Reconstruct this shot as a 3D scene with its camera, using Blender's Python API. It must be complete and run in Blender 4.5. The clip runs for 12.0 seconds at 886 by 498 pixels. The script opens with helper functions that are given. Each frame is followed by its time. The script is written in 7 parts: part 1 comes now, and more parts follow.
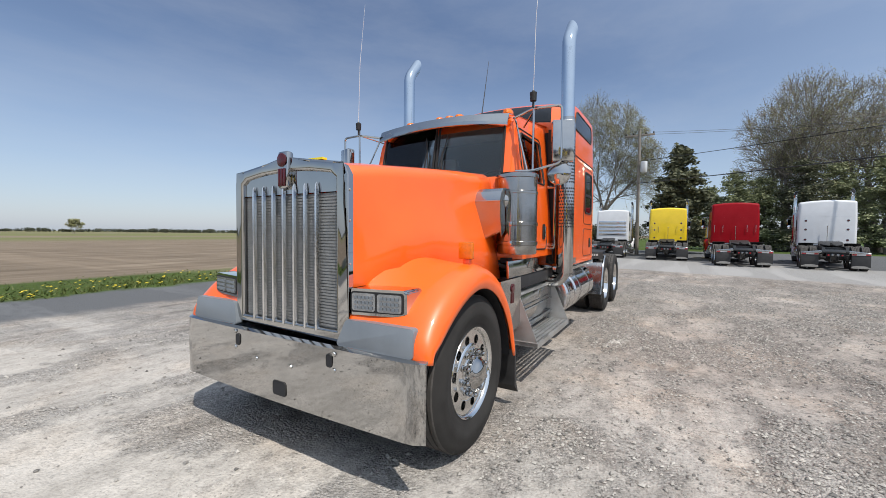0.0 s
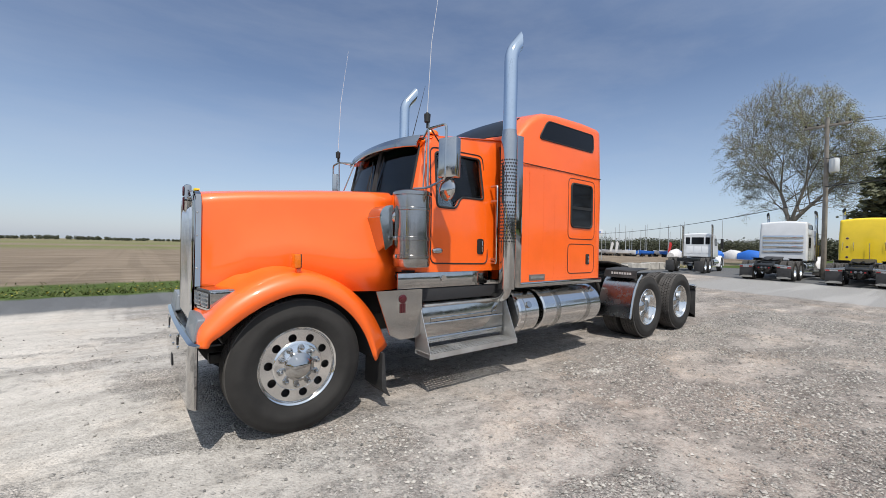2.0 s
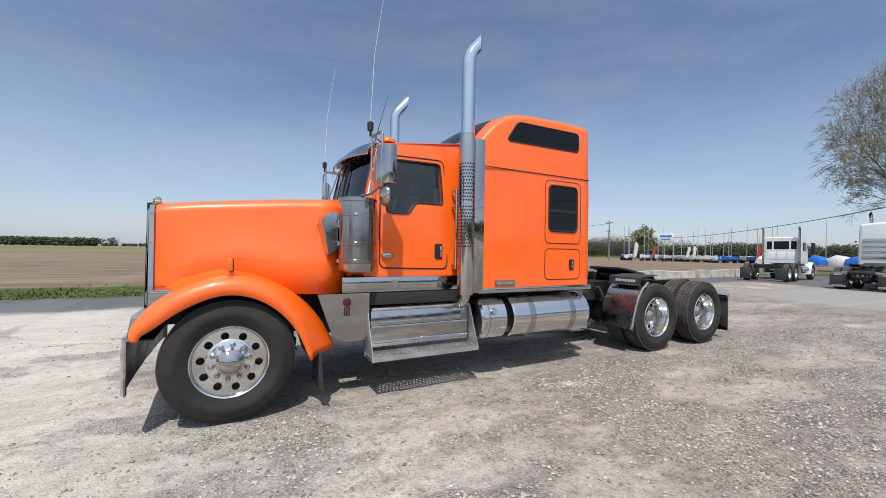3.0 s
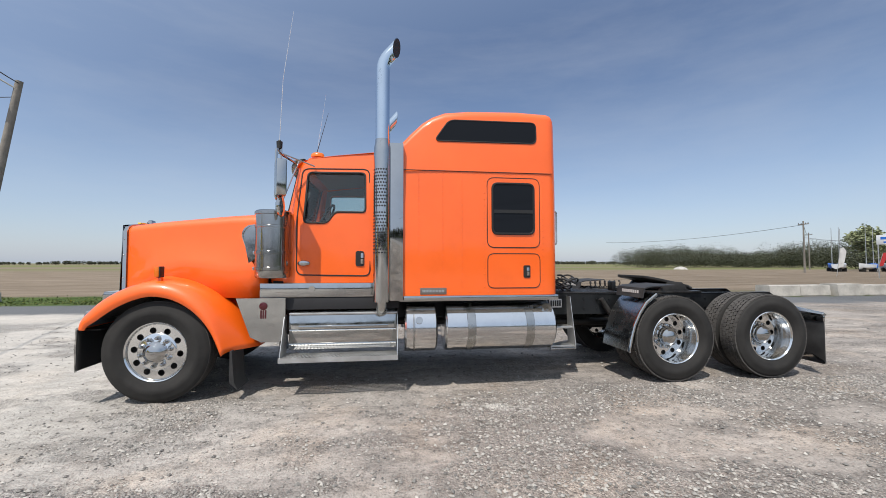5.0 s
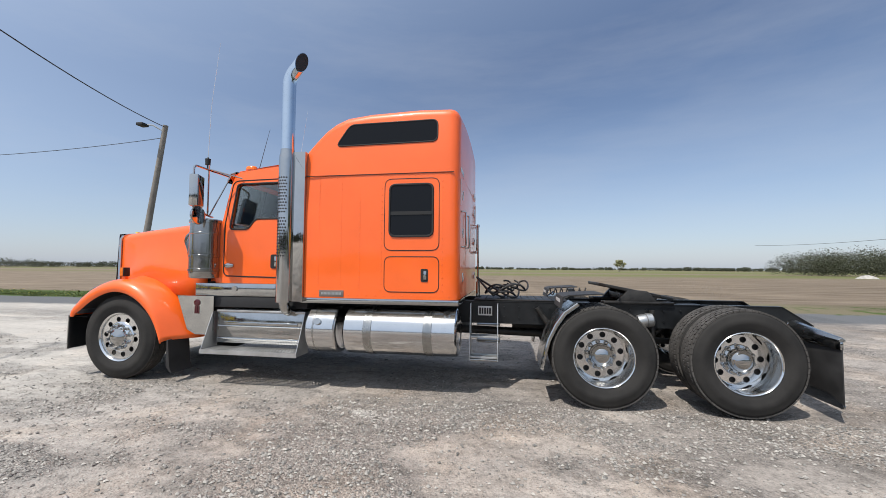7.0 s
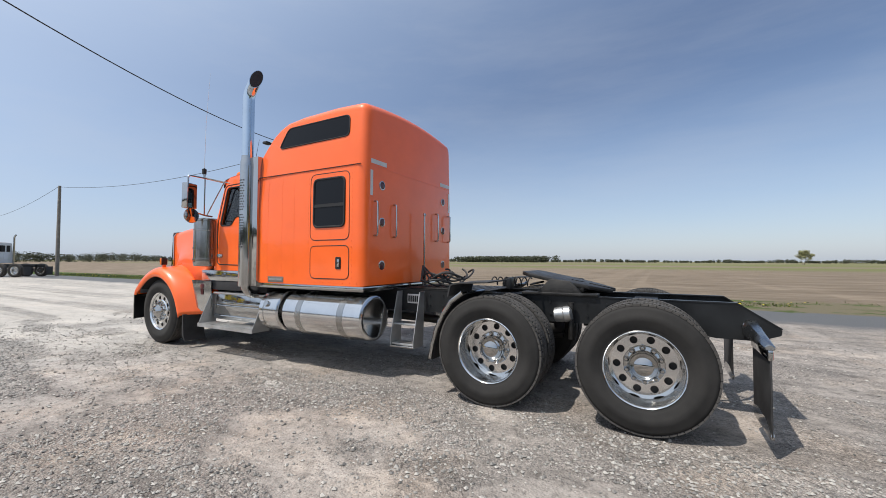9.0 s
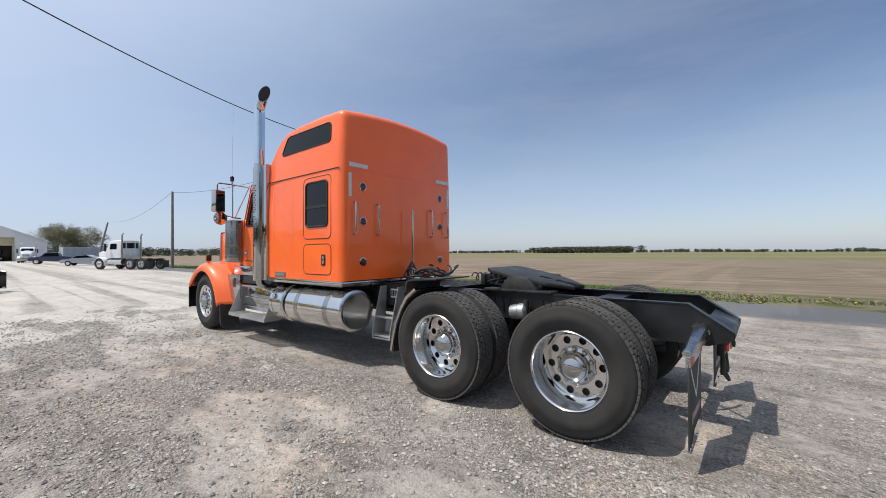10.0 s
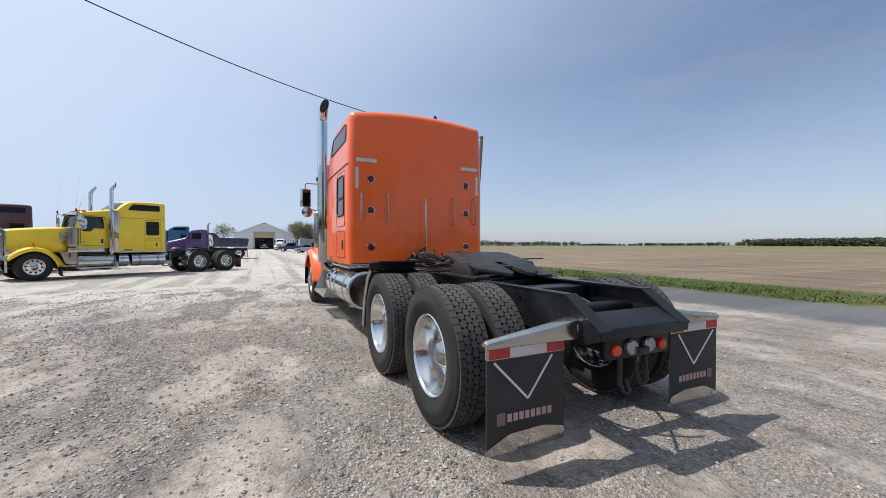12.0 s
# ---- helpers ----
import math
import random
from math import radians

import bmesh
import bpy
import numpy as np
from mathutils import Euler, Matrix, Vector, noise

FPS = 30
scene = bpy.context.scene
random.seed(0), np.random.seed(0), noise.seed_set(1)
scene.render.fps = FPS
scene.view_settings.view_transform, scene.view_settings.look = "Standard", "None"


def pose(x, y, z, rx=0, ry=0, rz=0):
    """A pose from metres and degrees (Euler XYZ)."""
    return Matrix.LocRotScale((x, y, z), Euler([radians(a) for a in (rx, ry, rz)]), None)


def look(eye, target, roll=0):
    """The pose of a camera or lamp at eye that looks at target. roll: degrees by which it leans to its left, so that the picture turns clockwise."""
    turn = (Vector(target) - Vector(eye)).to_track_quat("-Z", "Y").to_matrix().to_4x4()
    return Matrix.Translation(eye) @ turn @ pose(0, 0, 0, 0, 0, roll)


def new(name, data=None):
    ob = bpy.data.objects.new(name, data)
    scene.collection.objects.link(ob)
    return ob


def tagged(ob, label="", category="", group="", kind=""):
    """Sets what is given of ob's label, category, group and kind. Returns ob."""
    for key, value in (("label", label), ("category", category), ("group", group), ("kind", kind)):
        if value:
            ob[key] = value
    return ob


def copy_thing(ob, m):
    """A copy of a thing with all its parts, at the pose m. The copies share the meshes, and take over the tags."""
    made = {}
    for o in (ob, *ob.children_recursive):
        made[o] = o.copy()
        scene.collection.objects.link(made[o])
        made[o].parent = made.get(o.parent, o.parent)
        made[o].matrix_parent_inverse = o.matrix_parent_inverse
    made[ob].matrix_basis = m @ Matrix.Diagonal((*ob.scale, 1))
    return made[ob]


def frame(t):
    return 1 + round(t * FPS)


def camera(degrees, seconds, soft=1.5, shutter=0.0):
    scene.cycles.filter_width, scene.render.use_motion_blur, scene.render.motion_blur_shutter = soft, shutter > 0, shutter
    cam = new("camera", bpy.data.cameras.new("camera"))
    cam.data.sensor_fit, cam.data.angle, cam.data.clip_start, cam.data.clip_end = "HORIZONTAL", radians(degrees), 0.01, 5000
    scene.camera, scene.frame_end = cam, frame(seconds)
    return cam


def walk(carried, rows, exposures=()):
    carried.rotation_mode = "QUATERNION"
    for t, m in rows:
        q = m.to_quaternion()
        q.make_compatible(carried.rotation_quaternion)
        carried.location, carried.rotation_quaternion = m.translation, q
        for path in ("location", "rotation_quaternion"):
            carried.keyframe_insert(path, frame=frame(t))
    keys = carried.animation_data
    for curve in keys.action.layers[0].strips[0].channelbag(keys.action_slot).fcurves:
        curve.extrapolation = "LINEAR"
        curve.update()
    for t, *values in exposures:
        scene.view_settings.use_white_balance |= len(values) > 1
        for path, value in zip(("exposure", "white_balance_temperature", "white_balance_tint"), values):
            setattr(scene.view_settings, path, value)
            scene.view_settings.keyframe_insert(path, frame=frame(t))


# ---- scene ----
cam = camera(96.9, 12.0, 0.8)
METRES, EYE, TILT, LEAN, TURN = 15.152, 1.5, 0.0, 0.0, 31.7
PATH = [
    (0, (-0.048, -0.021, 1.523), (-1.058, 1.703, 1.445), 0.5),
    (0.5, (0.521, 0.248, 1.523), (-0.645, 1.871, 1.469), 0.8),
    (1, (0.998, 0.583, 1.514), (-0.315, 2.091, 1.469), 1.0),
    (1.5, (1.519, 0.96, 1.526), (0.066, 2.333, 1.496), 1.0),
    (2, (2.005, 1.393, 1.556), (0.431, 2.626, 1.539), 1.15),
    (2.5, (2.354, 1.898, 1.569), (0.683, 2.998, 1.566), 1.2),
    (3, (2.708, 2.43, 1.568), (0.952, 3.388, 1.575), 1.0),
    (3.2, (2.822, 2.665, 1.566), (1.032, 3.556, 1.563), 0.95),
    (4.8, (3.329, 4.699, 1.518), (1.357, 5.018, 1.603), 0.0),
    (5, (3.377, 4.966, 1.501), (1.396, 5.226, 1.573), 0.0),
    (5.5, (3.412, 5.616, 1.473), (1.417, 5.734, 1.55), -0.1),
    (6, (3.372, 6.272, 1.491), (1.374, 6.243, 1.572), -0.3),
    (6.5, (3.395, 6.925, 1.498), (1.404, 6.75, 1.583), -0.1),
    (7, (3.222, 7.556, 1.486), (1.252, 7.224, 1.583), 0.4),
    (7.2, (3.131, 7.809, 1.478), (1.176, 7.399, 1.574), 0.8),
    (8.8, (2.522, 9.785, 1.433), (0.733, 8.895, 1.51), 0.5),
    (9, (2.419, 10.027, 1.433), (0.662, 9.074, 1.493), 0.2),
    (9.5, (2.118, 10.57, 1.476), (0.451, 9.465, 1.513), -0.3),
    (10, (1.825, 11.156, 1.495), (0.28, 9.886, 1.512), -0.3),
    (10.5, (1.405, 11.614, 1.493), (0.007, 10.184, 1.499), 0.1),
    (11, (0.997, 12.086, 1.463), (-0.239, 10.514, 1.451), 0.3),
    (11.5, (0.513, 12.409, 1.418), (-0.546, 10.713, 1.396), 0.1),
    (12, (-0.009, 12.727, 1.403), (-0.868, 10.921, 1.381), 0.0),
]
walk(cam, [(t, look(eye, target, roll)) for t, eye, target, roll in PATH])

# ---- world, sun ----
SUN = Vector((0.5, -0.3, 1.0)).normalized()
world = bpy.data.worlds.new("sky")
scene.world = world
world.use_nodes = True
wn = world.node_tree
wn.nodes.clear()
sky = wn.nodes.new("ShaderNodeTexSky")
sky.sky_type, sky.sun_disc = "NISHITA", False
sky.sun_elevation = math.asin(SUN.z)
sky.sun_rotation = math.atan2(SUN.x, SUN.y)
sky.air_density, sky.dust_density, sky.ozone_density, sky.altitude = 1.0, 0.9, 2.4, 50
# thin haze towards the horizon and faint high cloud
tco = wn.nodes.new("ShaderNodeTexCoord")
up = wn.nodes.new("ShaderNodeSeparateXYZ")
wn.links.new(tco.outputs["Generated"], up.inputs[0])
low = wn.nodes.new("ShaderNodeMapRange")
low.inputs[1].default_value, low.inputs[2].default_value, low.inputs[3].default_value, low.inputs[4].default_value = 0.0, 0.36, 0.46, 0.0
wn.links.new(up.outputs[2], low.inputs[0])
flat = wn.nodes.new("ShaderNodeMapping")
flat.inputs["Scale"].default_value = (1.6, 0.7, 4.5)
flat.inputs["Rotation"].default_value = (0.2, 0.1, 0.6)
wn.links.new(tco.outputs["Generated"], flat.inputs[0])
cirrus = wn.nodes.new("ShaderNodeTexNoise")
cirrus.inputs["Scale"].default_value, cirrus.inputs["Detail"].default_value, cirrus.inputs["Roughness"].default_value = 1.7, 7.0, 0.62
wn.links.new(flat.outputs[0], cirrus.inputs["Vector"])
thin = wn.nodes.new("ShaderNodeMapRange")
thin.inputs[1].default_value, thin.inputs[2].default_value, thin.inputs[3].default_value, thin.inputs[4].default_value = 0.45, 0.75, 0.0, 0.16
wn.links.new(cirrus.outputs["Fac"], thin.inputs[0])
tint = wn.nodes.new("ShaderNodeMix")
tint.data_type, tint.blend_type = "RGBA", "MULTIPLY"
tint.inputs[0].default_value = 1.0
tint.inputs[7].default_value = (1.07, 1.0, 1.0, 1)
wn.links.new(sky.outputs[0], tint.inputs[6])
veil = wn.nodes.new("ShaderNodeMix")
veil.data_type = "RGBA"
veil.inputs[7].default_value = (4.45, 5.6, 7.5, 1)
# the haze brightens towards the sun
aim = wn.nodes.new("ShaderNodeVectorMath")
aim.operation = "DOT_PRODUCT"
wn.links.new(tco.outputs["Generated"], aim.inputs[0])
aim.inputs[1].default_value = SUN
halo = wn.nodes.new("ShaderNodeMapRange")
halo.inputs[1].default_value, halo.inputs[2].default_value, halo.inputs[3].default_value, halo.inputs[4].default_value = 0.0, 0.9, 0.0, 1.0
wn.links.new(aim.outputs["Value"], halo.inputs[0])
haze = wn.nodes.new("ShaderNodeMath")
haze.operation, haze.use_clamp = "ADD", True
wn.links.new(low.outputs[0], haze.inputs[0])
wn.links.new(halo.outputs[0], haze.inputs[1])
wn.links.new(haze.outputs[0], veil.inputs[0])
wn.links.new(tint.outputs[2], veil.inputs[6])
cloud = wn.nodes.new("ShaderNodeMix")
cloud.data_type = "RGBA"
cloud.inputs[7].default_value = (5.2, 5.5, 6.0, 1)
wn.links.new(thin.outputs[0], cloud.inputs[0])
wn.links.new(veil.outputs[2], cloud.inputs[6])
glare = wn.nodes.new("ShaderNodeMapRange")
glare.interpolation_type = "SMOOTHSTEP"
glare.inputs[1].default_value, glare.inputs[2].default_value, glare.inputs[3].default_value, glare.inputs[4].default_value = 0.25, 0.95, 0.0, 0.55
wn.links.new(aim.outputs["Value"], glare.inputs[0])
white = wn.nodes.new("ShaderNodeMix")
white.data_type = "RGBA"
white.inputs[7].default_value = (7.6, 8.4, 9.6, 1)
wn.links.new(glare.outputs[0], white.inputs[0])
wn.links.new(cloud.outputs[2], white.inputs[6])
bg = wn.nodes.new("ShaderNodeBackground")
bg.inputs["Strength"].default_value = 0.119
wout = wn.nodes.new("ShaderNodeOutputWorld")
wn.links.new(white.outputs[2], bg.inputs[0])
wn.links.new(bg.outputs[0], wout.inputs[0])
sun = new("sun", bpy.data.lights.new("sun", "SUN"))
sun.data.energy, sun.data.angle, sun.data.color = 4.3, radians(0.6), (1.0, 0.95, 0.88)
sun.matrix_world = look(SUN * 60, (0, 0, 0))

# ---- mesh helpers ----


def part(name, bm, mat, parent=None, label="", at=None, angle=35, fix=True):
    """One mesh object from a bmesh, under a thing or a part."""
    if fix:
        bmesh.ops.recalc_face_normals(bm, faces=bm.faces)
    me = bpy.data.meshes.new(name)
    bm.to_mesh(me)
    bm.free()
    for m in (mat if isinstance(mat, (list, tuple)) else [mat]):
        me.materials.append(m)
    if angle:
        me.shade_smooth()
        me.set_sharp_from_angle(angle=radians(angle))
    ob = new(name, me)
    if parent is not None:
        ob.parent = parent
    if at is not None:
        ob.matrix_basis = at
    if label:
        ob["label"] = label
    return ob


def share(name, other, parent, at):
    """Another object on the mesh of one that stands."""
    ob = new(name, other.data)
    ob.parent = parent
    ob.matrix_basis = at
    return ob


def thing(name, label, category, at=None, group=""):
    ob = new(name)
    ob.empty_display_size = 0.2
    if at is not None:
        ob.matrix_basis = at
    return tagged(ob, label, category, group)


def B():
    return bmesh.new()


def box(bm, x0, x1, y0, y1, z0, z1, b=0.0, seg=2):
    x0, x1 = min(x0, x1), max(x0, x1)
    v = [bm.verts.new(p) for p in ((x0, y0, z0), (x1, y0, z0), (x1, y1, z0), (x0, y1, z0), (x0, y0, z1), (x1, y0, z1), (x1, y1, z1), (x0, y1, z1))]
    fs = [bm.faces.new([v[i] for i in q]) for q in ((3, 2, 1, 0), (4, 5, 6, 7), (0, 1, 5, 4), (1, 2, 6, 5), (2, 3, 7, 6), (3, 0, 4, 7))]
    if b > 0:
        es = list({e for f in fs for e in f.edges})
        bmesh.ops.bevel(bm, geom=es, offset=b, segments=seg, profile=0.5, affect="EDGES")
    return bm


def axes_for(d):
    d = Vector(d).normalized()
    a = Vector((0, 0, 1)) if abs(d.z) < 0.9 else Vector((1, 0, 0))
    e1 = d.cross(a).normalized()
    return d, e1, d.cross(e1)


def loft(bm, rings, cap0=True, cap1=True, closed=True):
    rows = [[bm.verts.new(p) for p in r] for r in rings]
    n = len(rows[0])
    for a, b in zip(rows, rows[1:]):
        for i in range(n if closed else n - 1):
            bm.faces.new((a[i], a[(i + 1) % n], b[(i + 1) % n], b[i]))
    if closed and cap0:
        bm.faces.new(rows[0][::-1])
    if closed and cap1:
        bm.faces.new(rows[-1])
    return bm


def lathe(bm, prof, origin=(0, 0, 0), axis=(1, 0, 0), n=32, caps=True):
    """Turns (radius, height along the axis) round the axis."""
    d, e1, e2 = axes_for(axis)
    o = Vector(origin)
    rings = [[o + d * h + (e1 * math.cos(2 * math.pi * i / n) + e2 * math.sin(2 * math.pi * i / n)) * max(r, 0.0005) for i in range(n)] for r, h in prof]
    return loft(bm, rings, caps, caps)


def cyl(bm, p0, p1, r0, r1=None, n=16):
    p0, p1 = Vector(p0), Vector(p1)
    return lathe(bm, [(r0, 0), (r0 if r1 is None else r1, (p1 - p0).length)], p0, p1 - p0, n)


def tube(bm, pts, r, n=8):
    """A round bar along points; r is one radius or one for each point."""
    pts = [Vector(p) for p in pts]
    rs = r if isinstance(r, (list, tuple)) else [r] * len(pts)
    rings, up = [], None
    for i, p in enumerate(pts):
        d = (pts[min(i + 1, len(pts) - 1)] - pts[max(i - 1, 0)]).normalized()
        if up is None:
            _, up, _ = axes_for(d)
        e1 = (up - d * up.dot(d)).normalized()
        up = e1
        e2 = d.cross(e1)
        rings.append([p + (e1 * math.cos(2 * math.pi * k / n) + e2 * math.sin(2 * math.pi * k / n)) * rs[i] for k in range(n)])
    return loft(bm, rings)


def smooth_path(pts, r=0.05, seg=4):
    """Rounds the corners of an open run of points."""
    pts = [Vector(p) for p in pts]
    out = [pts[0]]
    for a, b, c in zip(pts, pts[1:], pts[2:]):
        k = min(r, (a - b).length * 0.45, (c - b).length * 0.45)
        p, q = b + (a - b).normalized() * k, b + (c - b).normalized() * k
        for i in range(seg + 1):
            t = i / seg
            out.append(p * (1 - t) ** 2 + b * 2 * t * (1 - t) + q * t * t)
    return out + [pts[-1]]


def round_poly(pts, r=0.04, seg=4):
    """Rounds the corners of a closed flat outline."""
    pts = [Vector(p).to_3d() if len(p) == 2 else Vector(p) for p in pts]
    out = []
    for i, b in enumerate(pts):
        a, c = pts[i - 1], pts[(i + 1) % len(pts)]
        k = min(r, (a - b).length * 0.45, (c - b).length * 0.45)
        p, q = b + (a - b).normalized() * k, b + (c - b).normalized() * k
        for j in range(seg + 1):
            t = j / seg
            out.append(p * (1 - t) ** 2 + b * 2 * t * (1 - t) + q * t * t)
    return [(v.x, v.y) for v in out]


def sheet(bm, outer, holes, f, thick):
    """A flat outline with holes, laid by f(a, b) into space and thickened along the vector."""
    thick = Vector(thick)
    loops = []
    for pts in [outer] + list(holes):
        front = [bm.verts.new(f(*p)) for p in pts]
        loops.append(front)
    es = [bm.edges.new((l[i], l[(i + 1) % len(l)])) for l in loops for i in range(len(l))]
    bmesh.ops.triangle_fill(bm, use_beauty=True, use_dissolve=False, edges=es)
    mine = set(sum(loops, []))
    faces = [fc for fc in bm.faces if fc.verts[0] in mine]
    back = {v: bm.verts.new(v.co + thick) for l in loops for v in l}
    for fc in faces:
        bm.faces.new([back[v] for v in reversed(fc.verts)])
    for l in loops:
        for i in range(len(l)):
            a, b = l[i], l[(i + 1) % len(l)]
            bm.faces.new((a, b, back[b], back[a]))
    return bm


def prism(bm, pts, f, thick, b=0.0):
    """A flat outline without holes, thickened."""
    lo = [bm.verts.new(f(*p)) for p in pts]
    hi = [bm.verts.new(v.co + Vector(thick)) for v in lo]
    fs = [bm.faces.new(lo[::-1]), bm.faces.new(hi)]
    n = len(lo)
    for i in range(n):
        fs.append(bm.faces.new((lo[i], lo[(i + 1) % n], hi[(i + 1) % n], hi[i])))
    if b > 0:
        bmesh.ops.bevel(bm, geom=list({e for f_ in fs for e in f_.edges}), offset=b, segments=2, profile=0.5, affect="EDGES")
    return bm


def circle(cx, cy, r, n=16):
    return [(cx + r * math.cos(2 * math.pi * i / n), cy + r * math.sin(2 * math.pi * i / n)) for i in range(n)]


def ring_tube(bm, pts, r, n=6):
    """A round bar along a closed run of points."""
    pts = [Vector(p) for p in pts]
    m = len(pts)
    rows = []
    nrm = sum(((pts[i] - pts[0]).cross(pts[(i + 1) % m] - pts[0]) for i in range(m)), Vector()).normalized()
    for i, p in enumerate(pts):
        d = (pts[(i + 1) % m] - pts[i - 1]).normalized()
        e1 = d.cross(nrm).normalized()
        rows.append([bm.verts.new(p + (e1 * math.cos(2 * math.pi * k / n) + nrm * math.sin(2 * math.pi * k / n)) * r) for k in range(n)])
    for i in range(m):
        a, b = rows[i], rows[(i + 1) % m]
        for k in range(n):
            bm.faces.new((a[k], a[(k + 1) % n], b[(k + 1) % n], b[k]))
    return bm


# ---- materials ----


def mat_base(name, col, rough=0.5, metal=0.0, coat=0.0, spec=0.5):
    m = bpy.data.materials.new(name)
    m.use_nodes = True
    nt = m.node_tree
    p = nt.nodes["Principled BSDF"]
    p.inputs["Base Color"].default_value = (*col, 1)
    p.inputs["Roughness"].default_value = rough
    p.inputs["Metallic"].default_value = metal
    p.inputs["Coat Weight"].default_value = coat
    p.inputs["Coat Roughness"].default_value = 0.04
    p.inputs["Specular IOR Level"].default_value = spec
    return m, nt, p


def noise_node(nt, scale, detail=4.0, rough=0.55, coords=None, kind="ShaderNodeTexNoise"):
    n = nt.nodes.new(kind)
    n.inputs["Scale"].default_value = scale
    if kind == "ShaderNodeTexNoise":
        n.inputs["Detail"].default_value = detail
        n.inputs["Roughness"].default_value = rough
    if coords is not None:
        nt.links.new(coords, n.inputs["Vector"])
    return n


def ramp(nt, src, stops):
    r = nt.nodes.new("ShaderNodeValToRGB")
    while len(r.color_ramp.elements) < len(stops):
        r.color_ramp.elements.new(0.5)
    for e, (pos, c) in zip(r.color_ramp.elements, stops):
        e.position = pos
        e.color = (*c, 1) if isinstance(c, tuple) else (c, c, c, 1)
    nt.links.new(src, r.inputs[0])
    return r


def bump(nt, p, height, strength=0.2, dist=0.01, after=None):
    b = nt.nodes.new("ShaderNodeBump")
    b.inputs["Strength"].default_value, b.inputs["Distance"].default_value = strength, dist
    nt.links.new(height, b.inputs["Height"])
    if after is not None:
        nt.links.new(after.outputs[0], b.inputs["Normal"])
    nt.links.new(b.outputs[0], p.inputs["Normal"])
    return b


def worn(name, col, rough=0.5, metal=0.0, coat=0.0, vary=0.12, scale=3.0, grain=60.0, bumpy=0.03, rvar=0.15, spec=0.5):
    """A surface with stains at one scale and grain at another."""
    m, nt, p = mat_base(name, col, rough, metal, coat, spec)
    tc = nt.nodes.new("ShaderNodeTexCoord")
    a = noise_node(nt, scale, 5, 0.6, tc.outputs["Object"])
    g = noise_node(nt, grain, 3, 0.6, tc.outputs["Object"])
    lo = tuple(max(0.0, c * (1 - vary)) for c in col)
    hi = tuple(min(1.0, c * (1 + vary)) for c in col)
    r = ramp(nt, a.outputs["Fac"], [(0.3, lo), (0.7, hi)])
    nt.links.new(r.outputs[0], p.inputs["Base Color"])
    rr = ramp(nt, a.outputs["Fac"], [(0.25, max(0.02, rough - rvar)), (0.75, min(1.0, rough + rvar))])
    nt.links.new(rr.outputs[0], p.inputs["Roughness"])
    if bumpy:
        bump(nt, p, g.outputs["Fac"], bumpy, 0.01)
    return m


def paint(name, col, coat=0.7, spec=0.5):
    """Car paint: pigment under a clear coat, with faint dust and orange peel."""
    m, nt, p = mat_base(name, col, 0.42, 0.0, coat, spec)
    tc = nt.nodes.new("ShaderNodeTexCoord")
    a = noise_node(nt, 1.6, 5, 0.6, tc.outputs["Object"])
    r = ramp(nt, a.outputs["Fac"], [(0.3, tuple(c * 0.93 for c in col)), (0.7, tuple(min(1, c * 1.05 + 0.004) for c in col))])
    nt.links.new(r.outputs[0], p.inputs["Base Color"])
    cr = ramp(nt, a.outputs["Fac"], [(0.3, 0.03), (0.75, 0.12)])
    nt.links.new(cr.outputs[0], p.inputs["Coat Roughness"])
    g = noise_node(nt, 240, 2, 0.5, tc.outputs["Object"])
    bump(nt, p, g.outputs["Fac"], 0.015, 0.002)
    return m


def shiny(name, col, rough, smear=0.06, scale=4.0, dent=0.0):
    """Polished metal with smears, dust and faint dents."""
    m, nt, p = mat_base(name, col, rough, 1.0)
    tc = nt.nodes.new("ShaderNodeTexCoord")
    a = noise_node(nt, scale, 6, 0.65, tc.outputs["Object"])
    r = ramp(nt, a.outputs["Fac"], [(0.35, max(0.01, rough - smear * 0.4)), (0.7, rough + smear)])
    nt.links.new(r.outputs[0], p.inputs["Roughness"])
    c = ramp(nt, a.outputs["Fac"], [(0.35, col), (0.8, tuple(x * 0.86 for x in col))])
    nt.links.new(c.outputs[0], p.inputs["Base Color"])
    if dent:
        d = noise_node(nt, 5.0, 2, 0.5, tc.outputs["Object"])
        bump(nt, p, d.outputs["Fac"], dent, 0.02)
    return m


def glass(name, col, alpha_mix=0.5):
    """Thin tinted pane: part see-through, part mirror."""
    m = bpy.data.materials.new(name)
    m.use_nodes = True
    nt = m.node_tree
    nt.nodes.clear()
    out = nt.nodes.new("ShaderNodeOutputMaterial")
    tr = nt.nodes.new("ShaderNodeBsdfTransparent")
    tr.inputs[0].default_value = (*col, 1)
    gl = nt.nodes.new("ShaderNodeBsdfGlossy")
    gl.inputs["Roughness"].default_value = 0.02
    gl.inputs[0].default_value = (0.9, 0.9, 0.9, 1)
    fr = nt.nodes.new("ShaderNodeFresnel")
    fr.inputs[0].default_value = 1.5
    mx = nt.nodes.new("ShaderNodeMixShader")
    nt.links.new(fr.outputs[0], mx.inputs[0])
    nt.links.new(tr.outputs[0], mx.inputs[1])
    nt.links.new(gl.outputs[0], mx.inputs[2])
    nt.links.new(mx.outputs[0], out.inputs[0])
    return m


def glow(name, col, strength):
    m, nt, p = mat_base(name, col, 0.2, 0, 0.5)
    p.inputs["Emission Color"].default_value = (*col, 1)
    p.inputs["Emission Strength"].default_value = strength
    return m


